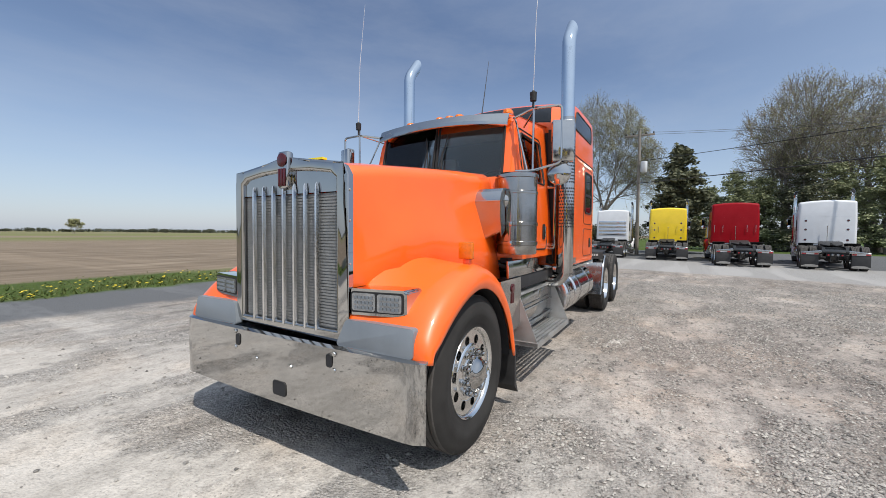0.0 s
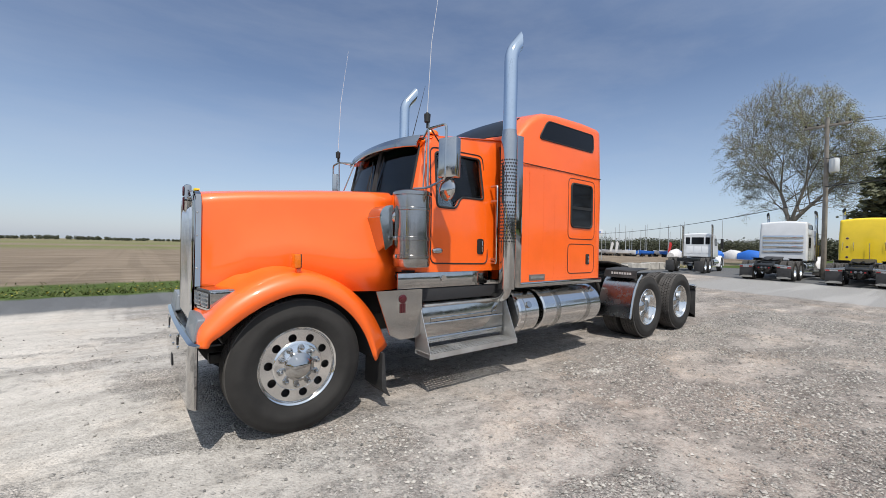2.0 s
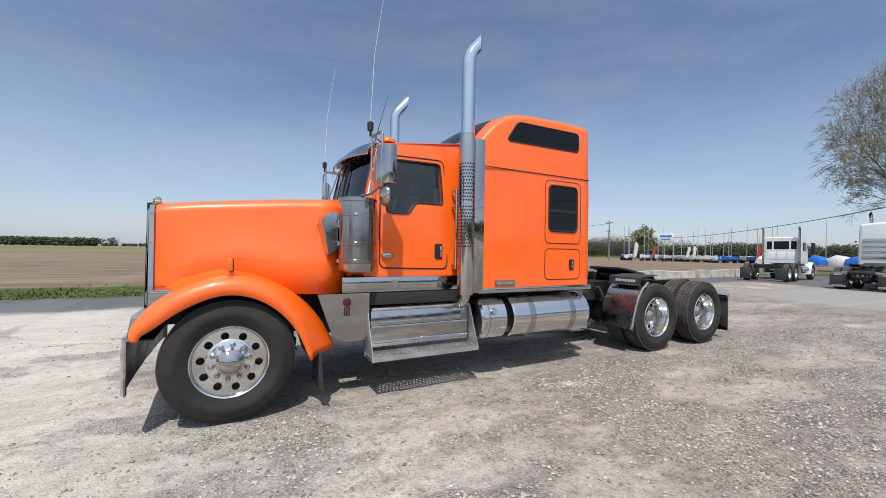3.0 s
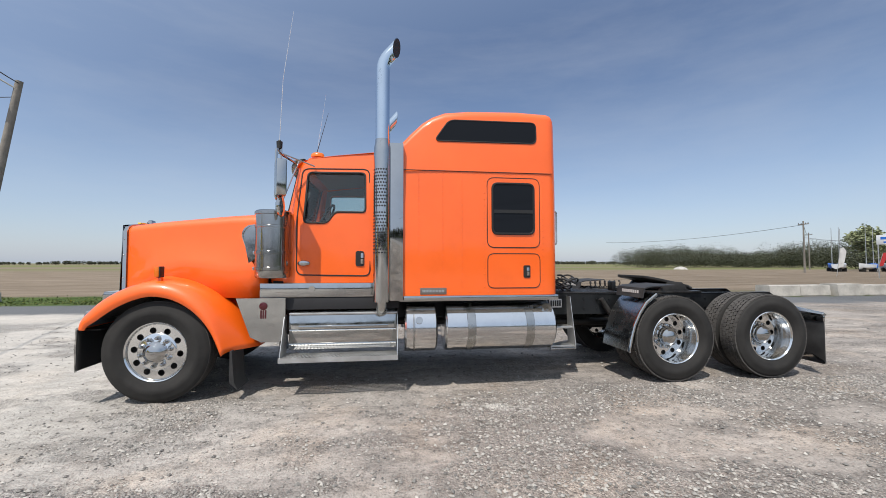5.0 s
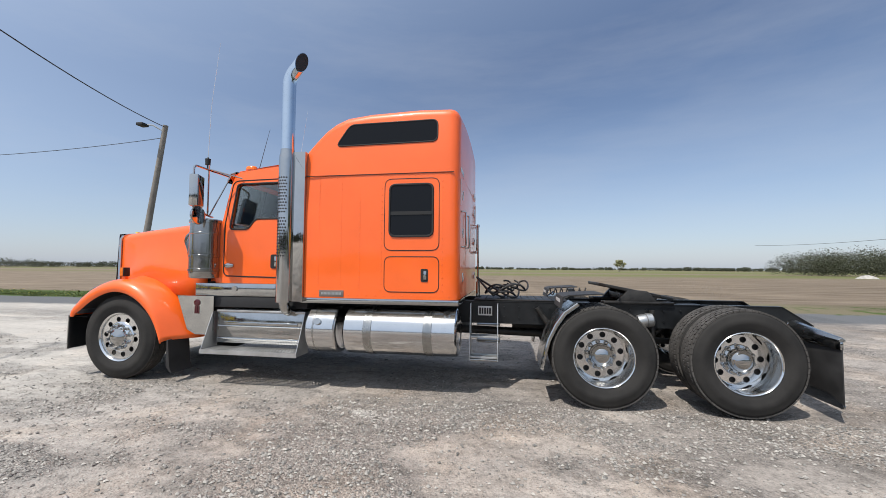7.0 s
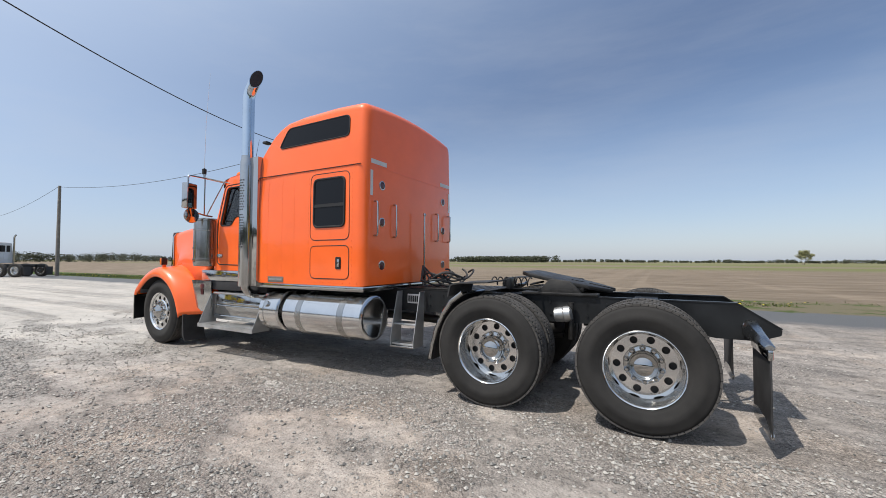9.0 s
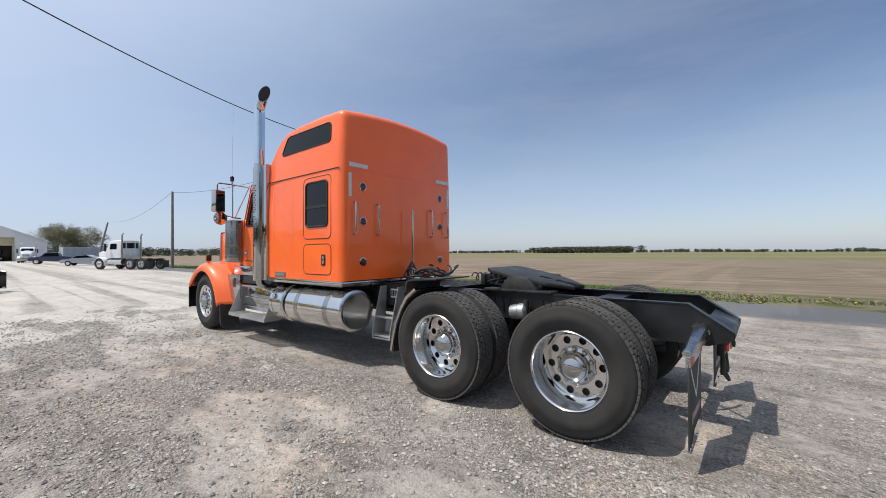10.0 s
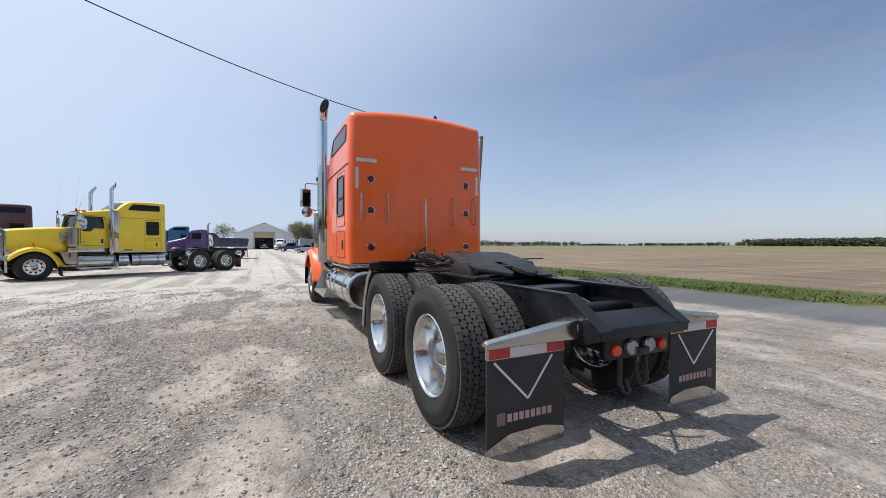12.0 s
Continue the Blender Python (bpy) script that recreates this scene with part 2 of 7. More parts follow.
ORANGE = paint("orange_paint", (0.95, 0.128, 0.003))
YELLOW = paint("yellow_paint", (0.86, 0.60, 0.008))
RED = paint("red_paint", (0.27, 0.001, 0.006), 0.12, 0.12)
MAROON = paint("maroon_paint", (0.06, 0.004, 0.012))
WHITE = paint("white_paint", (0.66, 0.67, 0.68))
PURPLE = paint("purple_paint", (0.07, 0.035, 0.16))
NAVY = paint("navy_paint", (0.012, 0.016, 0.06))
BLUE = paint("blue_paint", (0.015, 0.12, 0.26))
SILVER = paint("silver_paint", (0.33, 0.36, 0.40))
GREYPAINT = worn("primer_grey", (0.17, 0.19, 0.21), 0.45, 0, 0.2)
CHROME = shiny("chrome", (0.47, 0.465, 0.455), 0.03, 0.05, 3.0, 0.02)
# stack chrome: the reflected sky's pale blue sheen is put into its colour
STACK = shiny("sky_tinted_chrome", (0.60, 0.67, 0.74), 0.10, 0.08, 3.0)
CANISTER = shiny("dull_stainless", (0.40, 0.39, 0.375), 0.15, 0.10, 5.0, 0.03)
STEEL = shiny("stainless", (0.50, 0.50, 0.49), 0.08, 0.10, 5.0, 0.03)
ALU = shiny("polished_aluminium", (0.70, 0.70, 0.70), 0.13, 0.05, 2.5)
RIM = shiny("bright_rim", (0.78, 0.78, 0.77), 0.12, 0.05, 2.0)
DULLALU = worn("dull_aluminium", (0.52, 0.52, 0.51), 0.42, 0.85, 0, 0.15, 5, 120, 0.05)
RUBBER = worn("tyre_rubber", (0.027, 0.0255, 0.024), 0.8, 0, 0, 0.35, 4, 150, 0.08, 0.1, 0.3)
TREAD = worn("tread_rubber", (0.078, 0.073, 0.068), 0.9, 0, 0, 0.3, 9, 200, 0.1, 0.05, 0.2)
BLACK = worn("black_frame_paint", (0.011, 0.012, 0.013), 0.42, 0, 0.05, 0.4, 4, 90, 0.06, 0.2, 0.35)
GREASE = worn("greasy_iron", (0.03, 0.028, 0.026), 0.5, 0.3, 0, 0.5, 7, 60, 0.2, 0.2)
FLAP = worn("flap_rubber", (0.030, 0.029, 0.029), 0.65, 0, 0, 0.45, 5, 80, 0.05)
TRIM = worn("black_rubber_trim", (0.012, 0.012, 0.012), 0.6)
DARK = worn("dark_inside", (0.02, 0.02, 0.022), 0.8)
CABIN = worn("cabin_grey", (0.24, 0.24, 0.25), 0.7)
AMBER = worn("amber_lens", (0.72, 0.16, 0.004), 0.2, 0, 0.15, 0.15, 30, 120, 0.1)
REDLENS = worn("red_lens", (0.5, 0.012, 0.012), 0.15, 0, 0.5)
EMBLEM = worn("red_enamel", (0.07, 0.006, 0.010), 0.3, 0, 0.2)
WHITEMARK = worn("white_marking", (0.72, 0.71, 0.69), 0.6)
DULLMARK = worn("dull_marking", (0.46, 0.30, 0.29), 0.6)
TAPE = worn("reflective_tape", (0.62, 0.60, 0.58), 0.35)
REDTAPE = worn("red_tape", (0.45, 0.03, 0.03), 0.35)
PLATE = worn("grey_plate", (0.20, 0.17, 0.15), 0.35, 0.4)
BLACKGLASS = mat_base("black_glass", (0.006, 0.0065, 0.008), 0.05, spec=0.22)[0]
TINT = glass("tinted_glass", (0.82, 0.87, 0.86))
SCREEN = glass("windshield_glass", (0.90, 0.95, 0.94))
LENS = worn("lamp_lens", (0.30, 0.31, 0.32), 0.12, 0.6, 0.6, 0.25, 25, 60, 0.2)
LITRED = glow("lit_red_lamp", (0.40, 0.006, 0.008), 0.14)
LITAMBER = glow("lit_amber_lamp", (0.45, 0.018, 0.01), 0.2)
MIRROR = mat_base("mirror_glass", (0.85, 0.85, 0.85), 0.01, 1.0)[0]
# flat side mirrors: a dark reflection set as the glass colour
DARKMIRROR = mat_base("dark_reflection_glass", (0.14, 0.145, 0.15), 0.02, 1.0)[0]
STRAP = worn("brushed_strap", (0.42, 0.42, 0.41), 0.24, 1.0, 0, 0.1, 6, 140, 0.03)
WOOD = worn("weathered_pole_wood", (0.20, 0.18, 0.155), 0.85, 0, 0, 0.3, 2.5, 40, 0.3)
CONCRETE = worn("concrete", (0.40, 0.375, 0.335), 0.9, 0, 0, 0.3, 2.0, 50, 0.2)
WIRE = worn("cable", (0.02, 0.02, 0.022), 0.6)
METALSIDING = worn("white_metal_siding", (0.66, 0.67, 0.68), 0.5, 0.0, 0, 0.08, 0.3, 30, 0.02)
BARK = worn("bark", (0.19, 0.165, 0.14), 0.9, 0, 0, 0.35, 3, 25, 0.4)
BLUETARP = worn("blue_tarp", (0.02, 0.13, 0.5), 0.5)

# ---- the ground: one sheet, gravel yard, road, verge and field ----


def ground_material():
    m, nt, p = mat_base("ground", (0.4, 0.4, 0.4), 0.95, 0, 0, 0.2)
    L = nt.links.new
    geo = nt.nodes.new("ShaderNodeNewGeometry")
    pos = geo.outputs["Position"]
    sep = nt.nodes.new("ShaderNodeSeparateXYZ")
    L(pos, sep.inputs[0])

    def math_node(op, a, b):
        n = nt.nodes.new("ShaderNodeMath")
        n.operation = op
        for i, v in enumerate((a, b)):
            if isinstance(v, (int, float)):
                n.inputs[i].default_value = v
            else:
                L(v, n.inputs[i])
        return n.outputs[0]

    def mixc(fac, a, b):
        n = nt.nodes.new("ShaderNodeMix")
        n.data_type = "RGBA"
        L(fac, n.inputs[0])
        for i, v in ((6, a), (7, b)):
            if isinstance(v, tuple):
                n.inputs[i].default_value = (*v, 1)
            else:
                L(v, n.inputs[i])
        return n.outputs[2]

    def step(v, lo, hi):
        n = nt.nodes.new("ShaderNodeMapRange")
        n.interpolation_type = "SMOOTHSTEP"
        L(v, n.inputs[0])
        n.inputs[1].default_value, n.inputs[2].default_value = lo, hi
        return n.outputs[0]

    def times(a, b, fac=1.0):
        n = nt.nodes.new("ShaderNodeMix")
        n.data_type, n.blend_type = "RGBA", "MULTIPLY"
        n.inputs[0].default_value = fac
        L(a, n.inputs[6])
        L(b, n.inputs[7])
        return n.outputs[2]

    # gravel: packed pale fines, and loose chips where the mesh says so
    big = noise_node(nt, 0.45, 6, 0.62, pos)
    stretch = nt.nodes.new("ShaderNodeMapping")
    stretch.inputs["Scale"].default_value = (1.2, 0.42, 1)
    stretch.inputs["Rotation"].default_value = (0, 0, radians(12))
    L(pos, stretch.inputs[0])
    mid = noise_node(nt, 5.5, 6, 0.7, pos)
    fine = noise_node(nt, 42, 4, 0.75, pos)
    grit = noise_node(nt, 110, 3, 0.7, pos)
    vor = noise_node(nt, 62, kind="ShaderNodeTexVoronoi", coords=pos)
    vor2 = noise_node(nt, 30, kind="ShaderNodeTexVoronoi", coords=pos)
    clods = noise_node(nt, 9.0, 8, 0.75, pos)
    bed = nt.nodes.new("ShaderNodeAttribute")
    bed.attribute_name = "loose"
    shift = math_node("ADD", math_node("MULTIPLY", math_node("SUBTRACT", mid.outputs["Fac"], 0.5), 0.8), math_node("MULTIPLY", math_node("SUBTRACT", clods.outputs["Fac"], 0.5), 0.7))
    loose = step(math_node("ADD", bed.outputs["Fac"], shift), 0.26, 0.58)
    pale = ramp(nt, big.outputs["Fac"], [(0.34, (0.286, 0.268, 0.246)), (0.5, (0.345, 0.323, 0.296)), (0.64, (0.430, 0.402, 0.366))])
    soft = ramp(nt, fine.outputs["Fac"], [(0.30, 0.50), (0.44, 0.96), (0.7, 1.22)])
    packed = times(pale.outputs[0], soft.outputs[0])
    ff = ramp(nt, fine.outputs["Fac"], [(0.30, 0.40), (0.44, 0.95), (0.68, 1.38)])
    gg = ramp(nt, grit.outputs["Fac"], [(0.32, 0.55), (0.46, 1.0), (0.66, 1.25)])
    st = ramp(nt, vor.outputs["Color"], [(0.0, 0.68), (1.0, 1.28)])
    dull = ramp(nt, big.outputs["Fac"], [(0.34, (0.250, 0.235, 0.217)), (0.64, (0.345, 0.323, 0.297))])
    chips = times(times(times(dull.outputs[0], ff.outputs[0]), st.outputs[0]), gg.outputs[0])
    grav = mixc(loose, packed, chips)
    # faint driven streaks and clods over both
    rake = noise_node(nt, 2.0, 8, 0.72, stretch.outputs[0])
    ridge = ramp(nt, rake.outputs["Fac"], [(0.36, 0.66), (0.47, 0.96), (0.62, 1.18)])
    crumb = ramp(nt, clods.outputs["Fac"], [(0.36, 0.62), (0.46, 0.97), (0.62, 1.14)])
    ground_col = times(times(grav, ridge.outputs[0]), crumb.outputs[0])
    # scattered dark and pale pebbles, and a chalk scrape
    peb = noise_node(nt, 13, kind="ShaderNodeTexVoronoi", coords=pos)
    peb2 = noise_node(nt, 31, kind="ShaderNodeTexVoronoi", coords=pos)
    dot = math_node("MULTIPLY", step(peb.outputs["Distance"], 0.20, 0.13), step(mid.outputs["Fac"], 0.46, 0.56))
    dot2 = math_node("MULTIPLY", step(peb2.outputs["Distance"], 0.26, 0.17), step(big.outputs["Fac"], 0.42, 0.55))
    pebc = ramp(nt, peb.outputs["Color"], [(0.0, (0.16, 0.155, 0.148)), (0.55, (0.26, 0.25, 0.235)), (0.9, (0.62, 0.58, 0.53))])
    gravel = mixc(dot, ground_col, pebc.outputs[0])
    pebd = ramp(nt, peb2.outputs["Color"], [(0.0, (0.18, 0.172, 0.163)), (1.0, (0.36, 0.34, 0.315))])
    gravel = mixc(dot2, gravel, pebd.outputs[0])
    warm = noise_node(nt, 0.9, 4, 0.6, pos)
    gravel = times(gravel, ramp(nt, warm.outputs["Fac"], [(0.48, (1.0, 1.0, 1.0)), (0.70, (1.01, 0.95, 0.89))]).outputs[0])
    # browner dust towards the tail
    brown = step(math_node("ADD", sep.outputs[1], math_node("MULTIPLY", warm.outputs["Fac"], 6.0)), 5.0, 9.0)
    tan = nt.nodes.new("ShaderNodeMix")
    tan.data_type, tan.blend_type = "RGBA", "MULTIPLY"
    L(math_node("MULTIPLY", brown, 0.9), tan.inputs[0])
    L(gravel, tan.inputs[6])
    tan.inputs[7].default_value = (0.90, 0.855, 0.825, 1)
    gravel = tan.outputs[2]
    # paler, fresher limestone where the nose stands
    fresh = step(math_node("ADD", sep.outputs[1], math_node("MULTIPLY", big.outputs["Fac"], 8.0)), 7.5, 3.5)
    gravel = mixc(math_node("MULTIPLY", fresh, math_node("SUBTRACT", 0.40, math_node("MULTIPLY", loose, 0.2))), gravel, (0.64, 0.59, 0.52))
    loc = nt.nodes.new("ShaderNodeMapping")
    loc.vector_type = "TEXTURE"
    loc.inputs["Location"].default_value = (-0.68, 6.1, 0)
    loc.inputs["Rotation"].default_value = (0, 0, radians(-22))
    loc.inputs["Scale"].default_value = (0.12, 0.5, 1)
    L(pos, loc.inputs[0])
    ln = nt.nodes.new("ShaderNodeVectorMath")
    ln.operation = "LENGTH"
    L(loc.outputs[0], ln.inputs[0])
    chalk = math_node("ADD", ln.outputs["Value"], math_node("MULTIPLY", math_node("SUBTRACT", mid.outputs["Fac"], 0.5), 4.0))
    gravel = mixc(math_node("MULTIPLY", step(chalk, 1.0, 0.2), step(fine.outputs["Fac"], 0.38, 0.55)), gravel, (0.66, 0.63, 0.58))

    edge = noise_node(nt, 0.8, 5, 0.65, pos)
    wob = math_node("MULTIPLY", math_node("SUBTRACT", edge.outputs["Fac"], 0.5), 1.6)
    xw = math_node("ADD", sep.outputs[0], wob)
    yw = math_node("ADD", sep.outputs[1], wob)

    # old asphalt along the verge
    asp = ramp(nt, fine.outputs["Fac"], [(0.3, (0.10, 0.104, 0.108)), (0.7, (0.17, 0.172, 0.175))])
    road = math_node("MULTIPLY", step(xw, -9.0, -9.9), step(sep.outputs[1], 70.0, 60.0))
    col = mixc(road, gravel, asp.outputs[0])
    # asphalt where the far trucks stand, and the pale lane before it
    lane = math_node("MULTIPLY", step(math_node("ADD", yw, math_node("MULTIPLY", sep.outputs[0], 0.28)), 18.6, 19.3), step(xw, -7.0, -5.0))
    col = mixc(lane, col, (0.33, 0.32, 0.305))
    lot = math_node("MULTIPLY", step(math_node("ADD", yw, math_node("MULTIPLY", sep.outputs[0], 0.28)), 27.2, 28.0), step(xw, -13.0, -12.0))
    col = mixc(lot, col, (0.13, 0.132, 0.135))
    # grass: the verge, and the ground behind the far trucks
    grn = noise_node(nt, 3.0, 6, 0.7, pos)
    grass = ramp(nt, grn.outputs["Fac"], [(0.3, (0.065, 0.082, 0.018)), (0.5, (0.06, 0.095, 0.018)), (0.72, (0.10, 0.125, 0.035))])
    far_n = math_node("MULTIPLY", step(yw, 44.5, 46.0), step(sep.outputs[0], -60.0, -40.0))
    col = mixc(far_n, col, grass.outputs[0])
    verge = step(xw, -11.9, -12.5)
    bare = math_node("MULTIPLY", step(edge.outputs["Fac"], 0.36, 0.50), step(sep.outputs[1], 7.0, 10.0))
    grassy = mixc(math_node("MULTIPLY", bare, 0.85), grass.outputs[0], (0.19, 0.155, 0.105))
    col = mixc(verge, col, grassy)
    # ploughed field with a few greener strips far out
    furrow = nt.nodes.new("ShaderNodeMapping")
    furrow.inputs["Scale"].default_value = (1.0, 0.16, 1)
    L(pos, furrow.inputs[0])
    soil = noise_node(nt, 0.9, 8, 0.7, furrow.outputs[0])
    soilc = ramp(nt, soil.outputs["Fac"], [(0.3, (0.125, 0.096, 0.067)), (0.5, (0.205, 0.16, 0.115)), (0.72, (0.30, 0.242, 0.178))])
    field = step(xw, -15.6, -16.8)
    col = mixc(field, col, soilc.outputs[0])
    strip = nt.nodes.new("ShaderNodeMapping")
    strip.inputs["Scale"].default_value = (0.012, 0.0008, 1)
    L(pos, strip.inputs[0])
    sn = noise_node(nt, 1.0, 3, 0.6, strip.outputs[0])
    far = math_node("MULTIPLY", step(xw, -62.0, -95.0), step(sn.outputs["Fac"], 0.40, 0.56))
    col = mixc(far, col, (0.15, 0.158, 0.06))
    L(col, p.inputs["Base Color"])

    hgt = math_node("ADD", math_node("MULTIPLY", fine.outputs["Fac"], 0.5), math_node("MULTIPLY", vor.outputs["Distance"], -0.7))
    hgt = math_node("ADD", hgt, math_node("MULTIPLY", vor2.outputs["Distance"], -0.5))
    hgt = math_node("ADD", hgt, math_node("MULTIPLY", mid.outputs["Fac"], 1.2))
    hgt = math_node("ADD", hgt, math_node("MULTIPLY", dot, 0.5))
    hgt = math_node("ADD", hgt, math_node("MULTIPLY", rake.outputs["Fac"], 0.8))
    hgt = math_node("MULTIPLY", hgt, math_node("ADD", math_node("MULTIPLY", loose, 0.75), 0.35))
    bump(nt, p, hgt, 0.8, 0.03)
    return m


GROUND = ground_material()


def relief(x, y):
    """Low ruts and lumps of the yard, fading out away from its middle."""
    fade = np.clip((6.4 - np.abs(x + 0.2)) / 1.5, 0, 1) * np.clip((10.5 - np.abs(y - 7.0)) / 2.0, 0, 1)
    rs = np.random.RandomState(3)
    z = np.zeros_like(x)
    for k in range(70):
        a, f = rs.uniform(0, 2 * math.pi), 2.5 * 1.055 ** k
        z += np.sin((x * math.cos(a) + y * math.sin(a)) * f + rs.uniform(0, 6.28)) * 0.0075 / (1 + 0.055 * k * 1.3)
    return z * fade * 0.26 + fade * (loose_bed(x, y) - 0.5) * 0.014 - 0.006 * fade


def lattice(x, y, seed):
    """Smooth random values between 0 and 1 on a unit grid."""
    tab = np.random.RandomState(seed).rand(256, 256)
    i, j = np.floor(x).astype(int), np.floor(y).astype(int)
    u, v = x - i, y - j
    u, v = u * u * (3 - 2 * u), v * v * (3 - 2 * v)
    g = lambda a, b: tab[a % 256, b % 256]
    return (g(i, j) * (1 - u) + g(i + 1, j) * u) * (1 - v) + (g(i, j + 1) * (1 - u) + g(i + 1, j + 1) * u) * v


def loose_bed(x, y):
    """How loose the stones lie: ragged patches drawn out along the way that trucks drive."""
    a = 0.22
    p, q = x * math.cos(a) - y * math.sin(a), (x * math.sin(a) + y * math.cos(a)) * 0.55
    z, w, f = 0.0, 0.5, 1.5
    for k in range(6):
        z = z + lattice(p * f + 7.3 * k, q * f + 3.1 * k, 20 + k) * w
        w, f = w * 0.62, f * 2.05
    return np.clip((z / 1.24 - 0.5) * 2.3 + 0.5 - 0.2 * np.clip((4.0 - y) / 4.0, 0, 1), 0, 1)


dense = lambda a, b, st: list(np.arange(a, b, st))
xs = np.array([-2500, -600, -150, -60, -30, -19, -12.2, -8] + dense(-6.6, 6.2, 0.055) + [8, 15, 40, 120, 500, 2500])
ys = np.array([-2500, -600, -150, -60, -25, -10] + dense(-3.5, 17.5, 0.055) + [20, 25, 45, 120, 500, 2500])
gx, gy = np.meshgrid(xs, ys, indexing="ij")
gz = relief(gx, gy)
nv, nh = len(xs), len(ys)
verts = np.stack([gx, gy, gz], -1).reshape(-1, 3)
ids = np.arange(nv * nh).reshape(nv, nh)
quads = np.stack([ids[:-1, :-1], ids[1:, :-1], ids[1:, 1:], ids[:-1, 1:]], -1).reshape(-1, 4)
gm = bpy.data.meshes.new("ground")
gm.from_pydata(verts.tolist(), [], quads.tolist())
gm.materials.append(GROUND)
gm.attributes.new("loose", "FLOAT", "POINT").data.foreach_set("value", loose_bed(gx, gy).reshape(-1).astype(np.float32))
gm.shade_smooth()
ground = new("ground", gm)
tagged(ground, "pale crushed limestone yard beside asphalt, grass verge and ploughed field", "ground", kind="structure")

# ---- the road tractor; built facing -y, u across from its centre line ----
XC, Y0 = -2.35, 6.2
AXLE, TYRE_R = 0.545, 0.545


def P(name, bm, mat, parent, label="", angle=35):
    """A part of the tractor, from coordinates along the yard's y."""
    bmesh.ops.translate(bm, verts=bm.verts, vec=(0, -Y0, 0))
    return part(name, bm, mat, parent, label, None, angle)


def S(name, bm, mat, parent, label="", angle=35):
    """A sub-part under a part."""
    return P(name, bm, mat, parent, label, angle)


# wheels ---------------------------------------------------------------


def tyre_mesh(drive):
    bm = B()
    base = 0.528 if drive else TYRE_R
    side = [(0.308, 0.098), (0.318, 0.118), (0.345, 0.128), (0.352, 0.134), (0.40, 0.140), (0.406, 0.1435), (0.45, 0.142), (0.456, 0.1385), (0.495, 0.134), (0.512, 0.126), (base - 0.006, 0.112)]
    if drive:
        top = [(base, 0.10), (base, -0.10)]
    else:
        top = []
        for g in (0.075, 0.025, -0.025, -0.075):
            top += [(base, g + 0.018), (base, g + 0.006), (base - 0.012, g + 0.004), (base - 0.012, g - 0.004), (base, g - 0.006)]
        top = [(base, 0.104)] + top + [(base, -0.104)]
    prof = side + top + [(r, -h) for r, h in reversed(side)]
    lathe(bm, prof, n=56, caps=False)
    return bm


def tread_mesh():
    """Chunky staggered blocks with sipes between."""
    bm = B()
    n = 58
    for k in range(n):
        for col, (h0, h1, off) in enumerate(((0.074, 0.118, 0.0), (0.026, 0.069, 0.5), (-0.0215, 0.0215, 0.0), (-0.069, -0.026, 0.5), (-0.118, -0.074, 0.0))):
            a = 2 * math.pi * (k + off) / n
            w = math.pi / n * 0.82
            hm = (h0 + h1) / 2
            if col in (0, 4):
                flat = [(a - w * 1.1, h0), (a + w * 1.1, h0), (a + w * 1.1, h1), (a - w * 1.1, h1)]
            else:
                flat = [(a - w * 0.7, h0), (a + w * 0.7, h0), (a + w * 1.25, hm), (a + w * 0.7, h1), (a - w * 0.7, h1), (a - w * 1.25, hm)]
            ro = TYRE_R - (0.006 if col in (0, 4) else 0.0)
            lo = [bm.verts.new((h, 0.522 * math.cos(t), 0.522 * math.sin(t))) for t, h in flat]
            hi = [bm.verts.new((h, ro * math.cos(t), ro * math.sin(t))) for t, h in flat]
            bm.faces.new(hi)
            m = len(flat)
            for i in range(m):
                bm.faces.new((lo[i], lo[(i + 1) % m], hi[(i + 1) % m], hi[i]))
    return bm


def disc_with_openings(bm, x, thick, r_out, r_in, r_holes, r_pos, n=10):
    f = lambda a, b: (x, a, b)
    holes = [circle(0, 0, r_in, 40)]
    for k in range(n):
        a = 2 * math.pi * (k + 0.5) / n
        holes.append(circle(r_pos * math.cos(a), r_pos * math.sin(a), r_holes, 14))
    sheet(bm, circle(0, 0, r_out, 60), holes, f, (thick, 0, 0))


def lug_mesh(x, length):
    bm = B()
    lathe(bm, [(0.026, 0), (0.026, 0.008), (0.020, 0.013), (0.0195, length * 0.7), (0.013, length * 0.94), (0.0, length)], (x, 0, 0), n=10)
    return bm


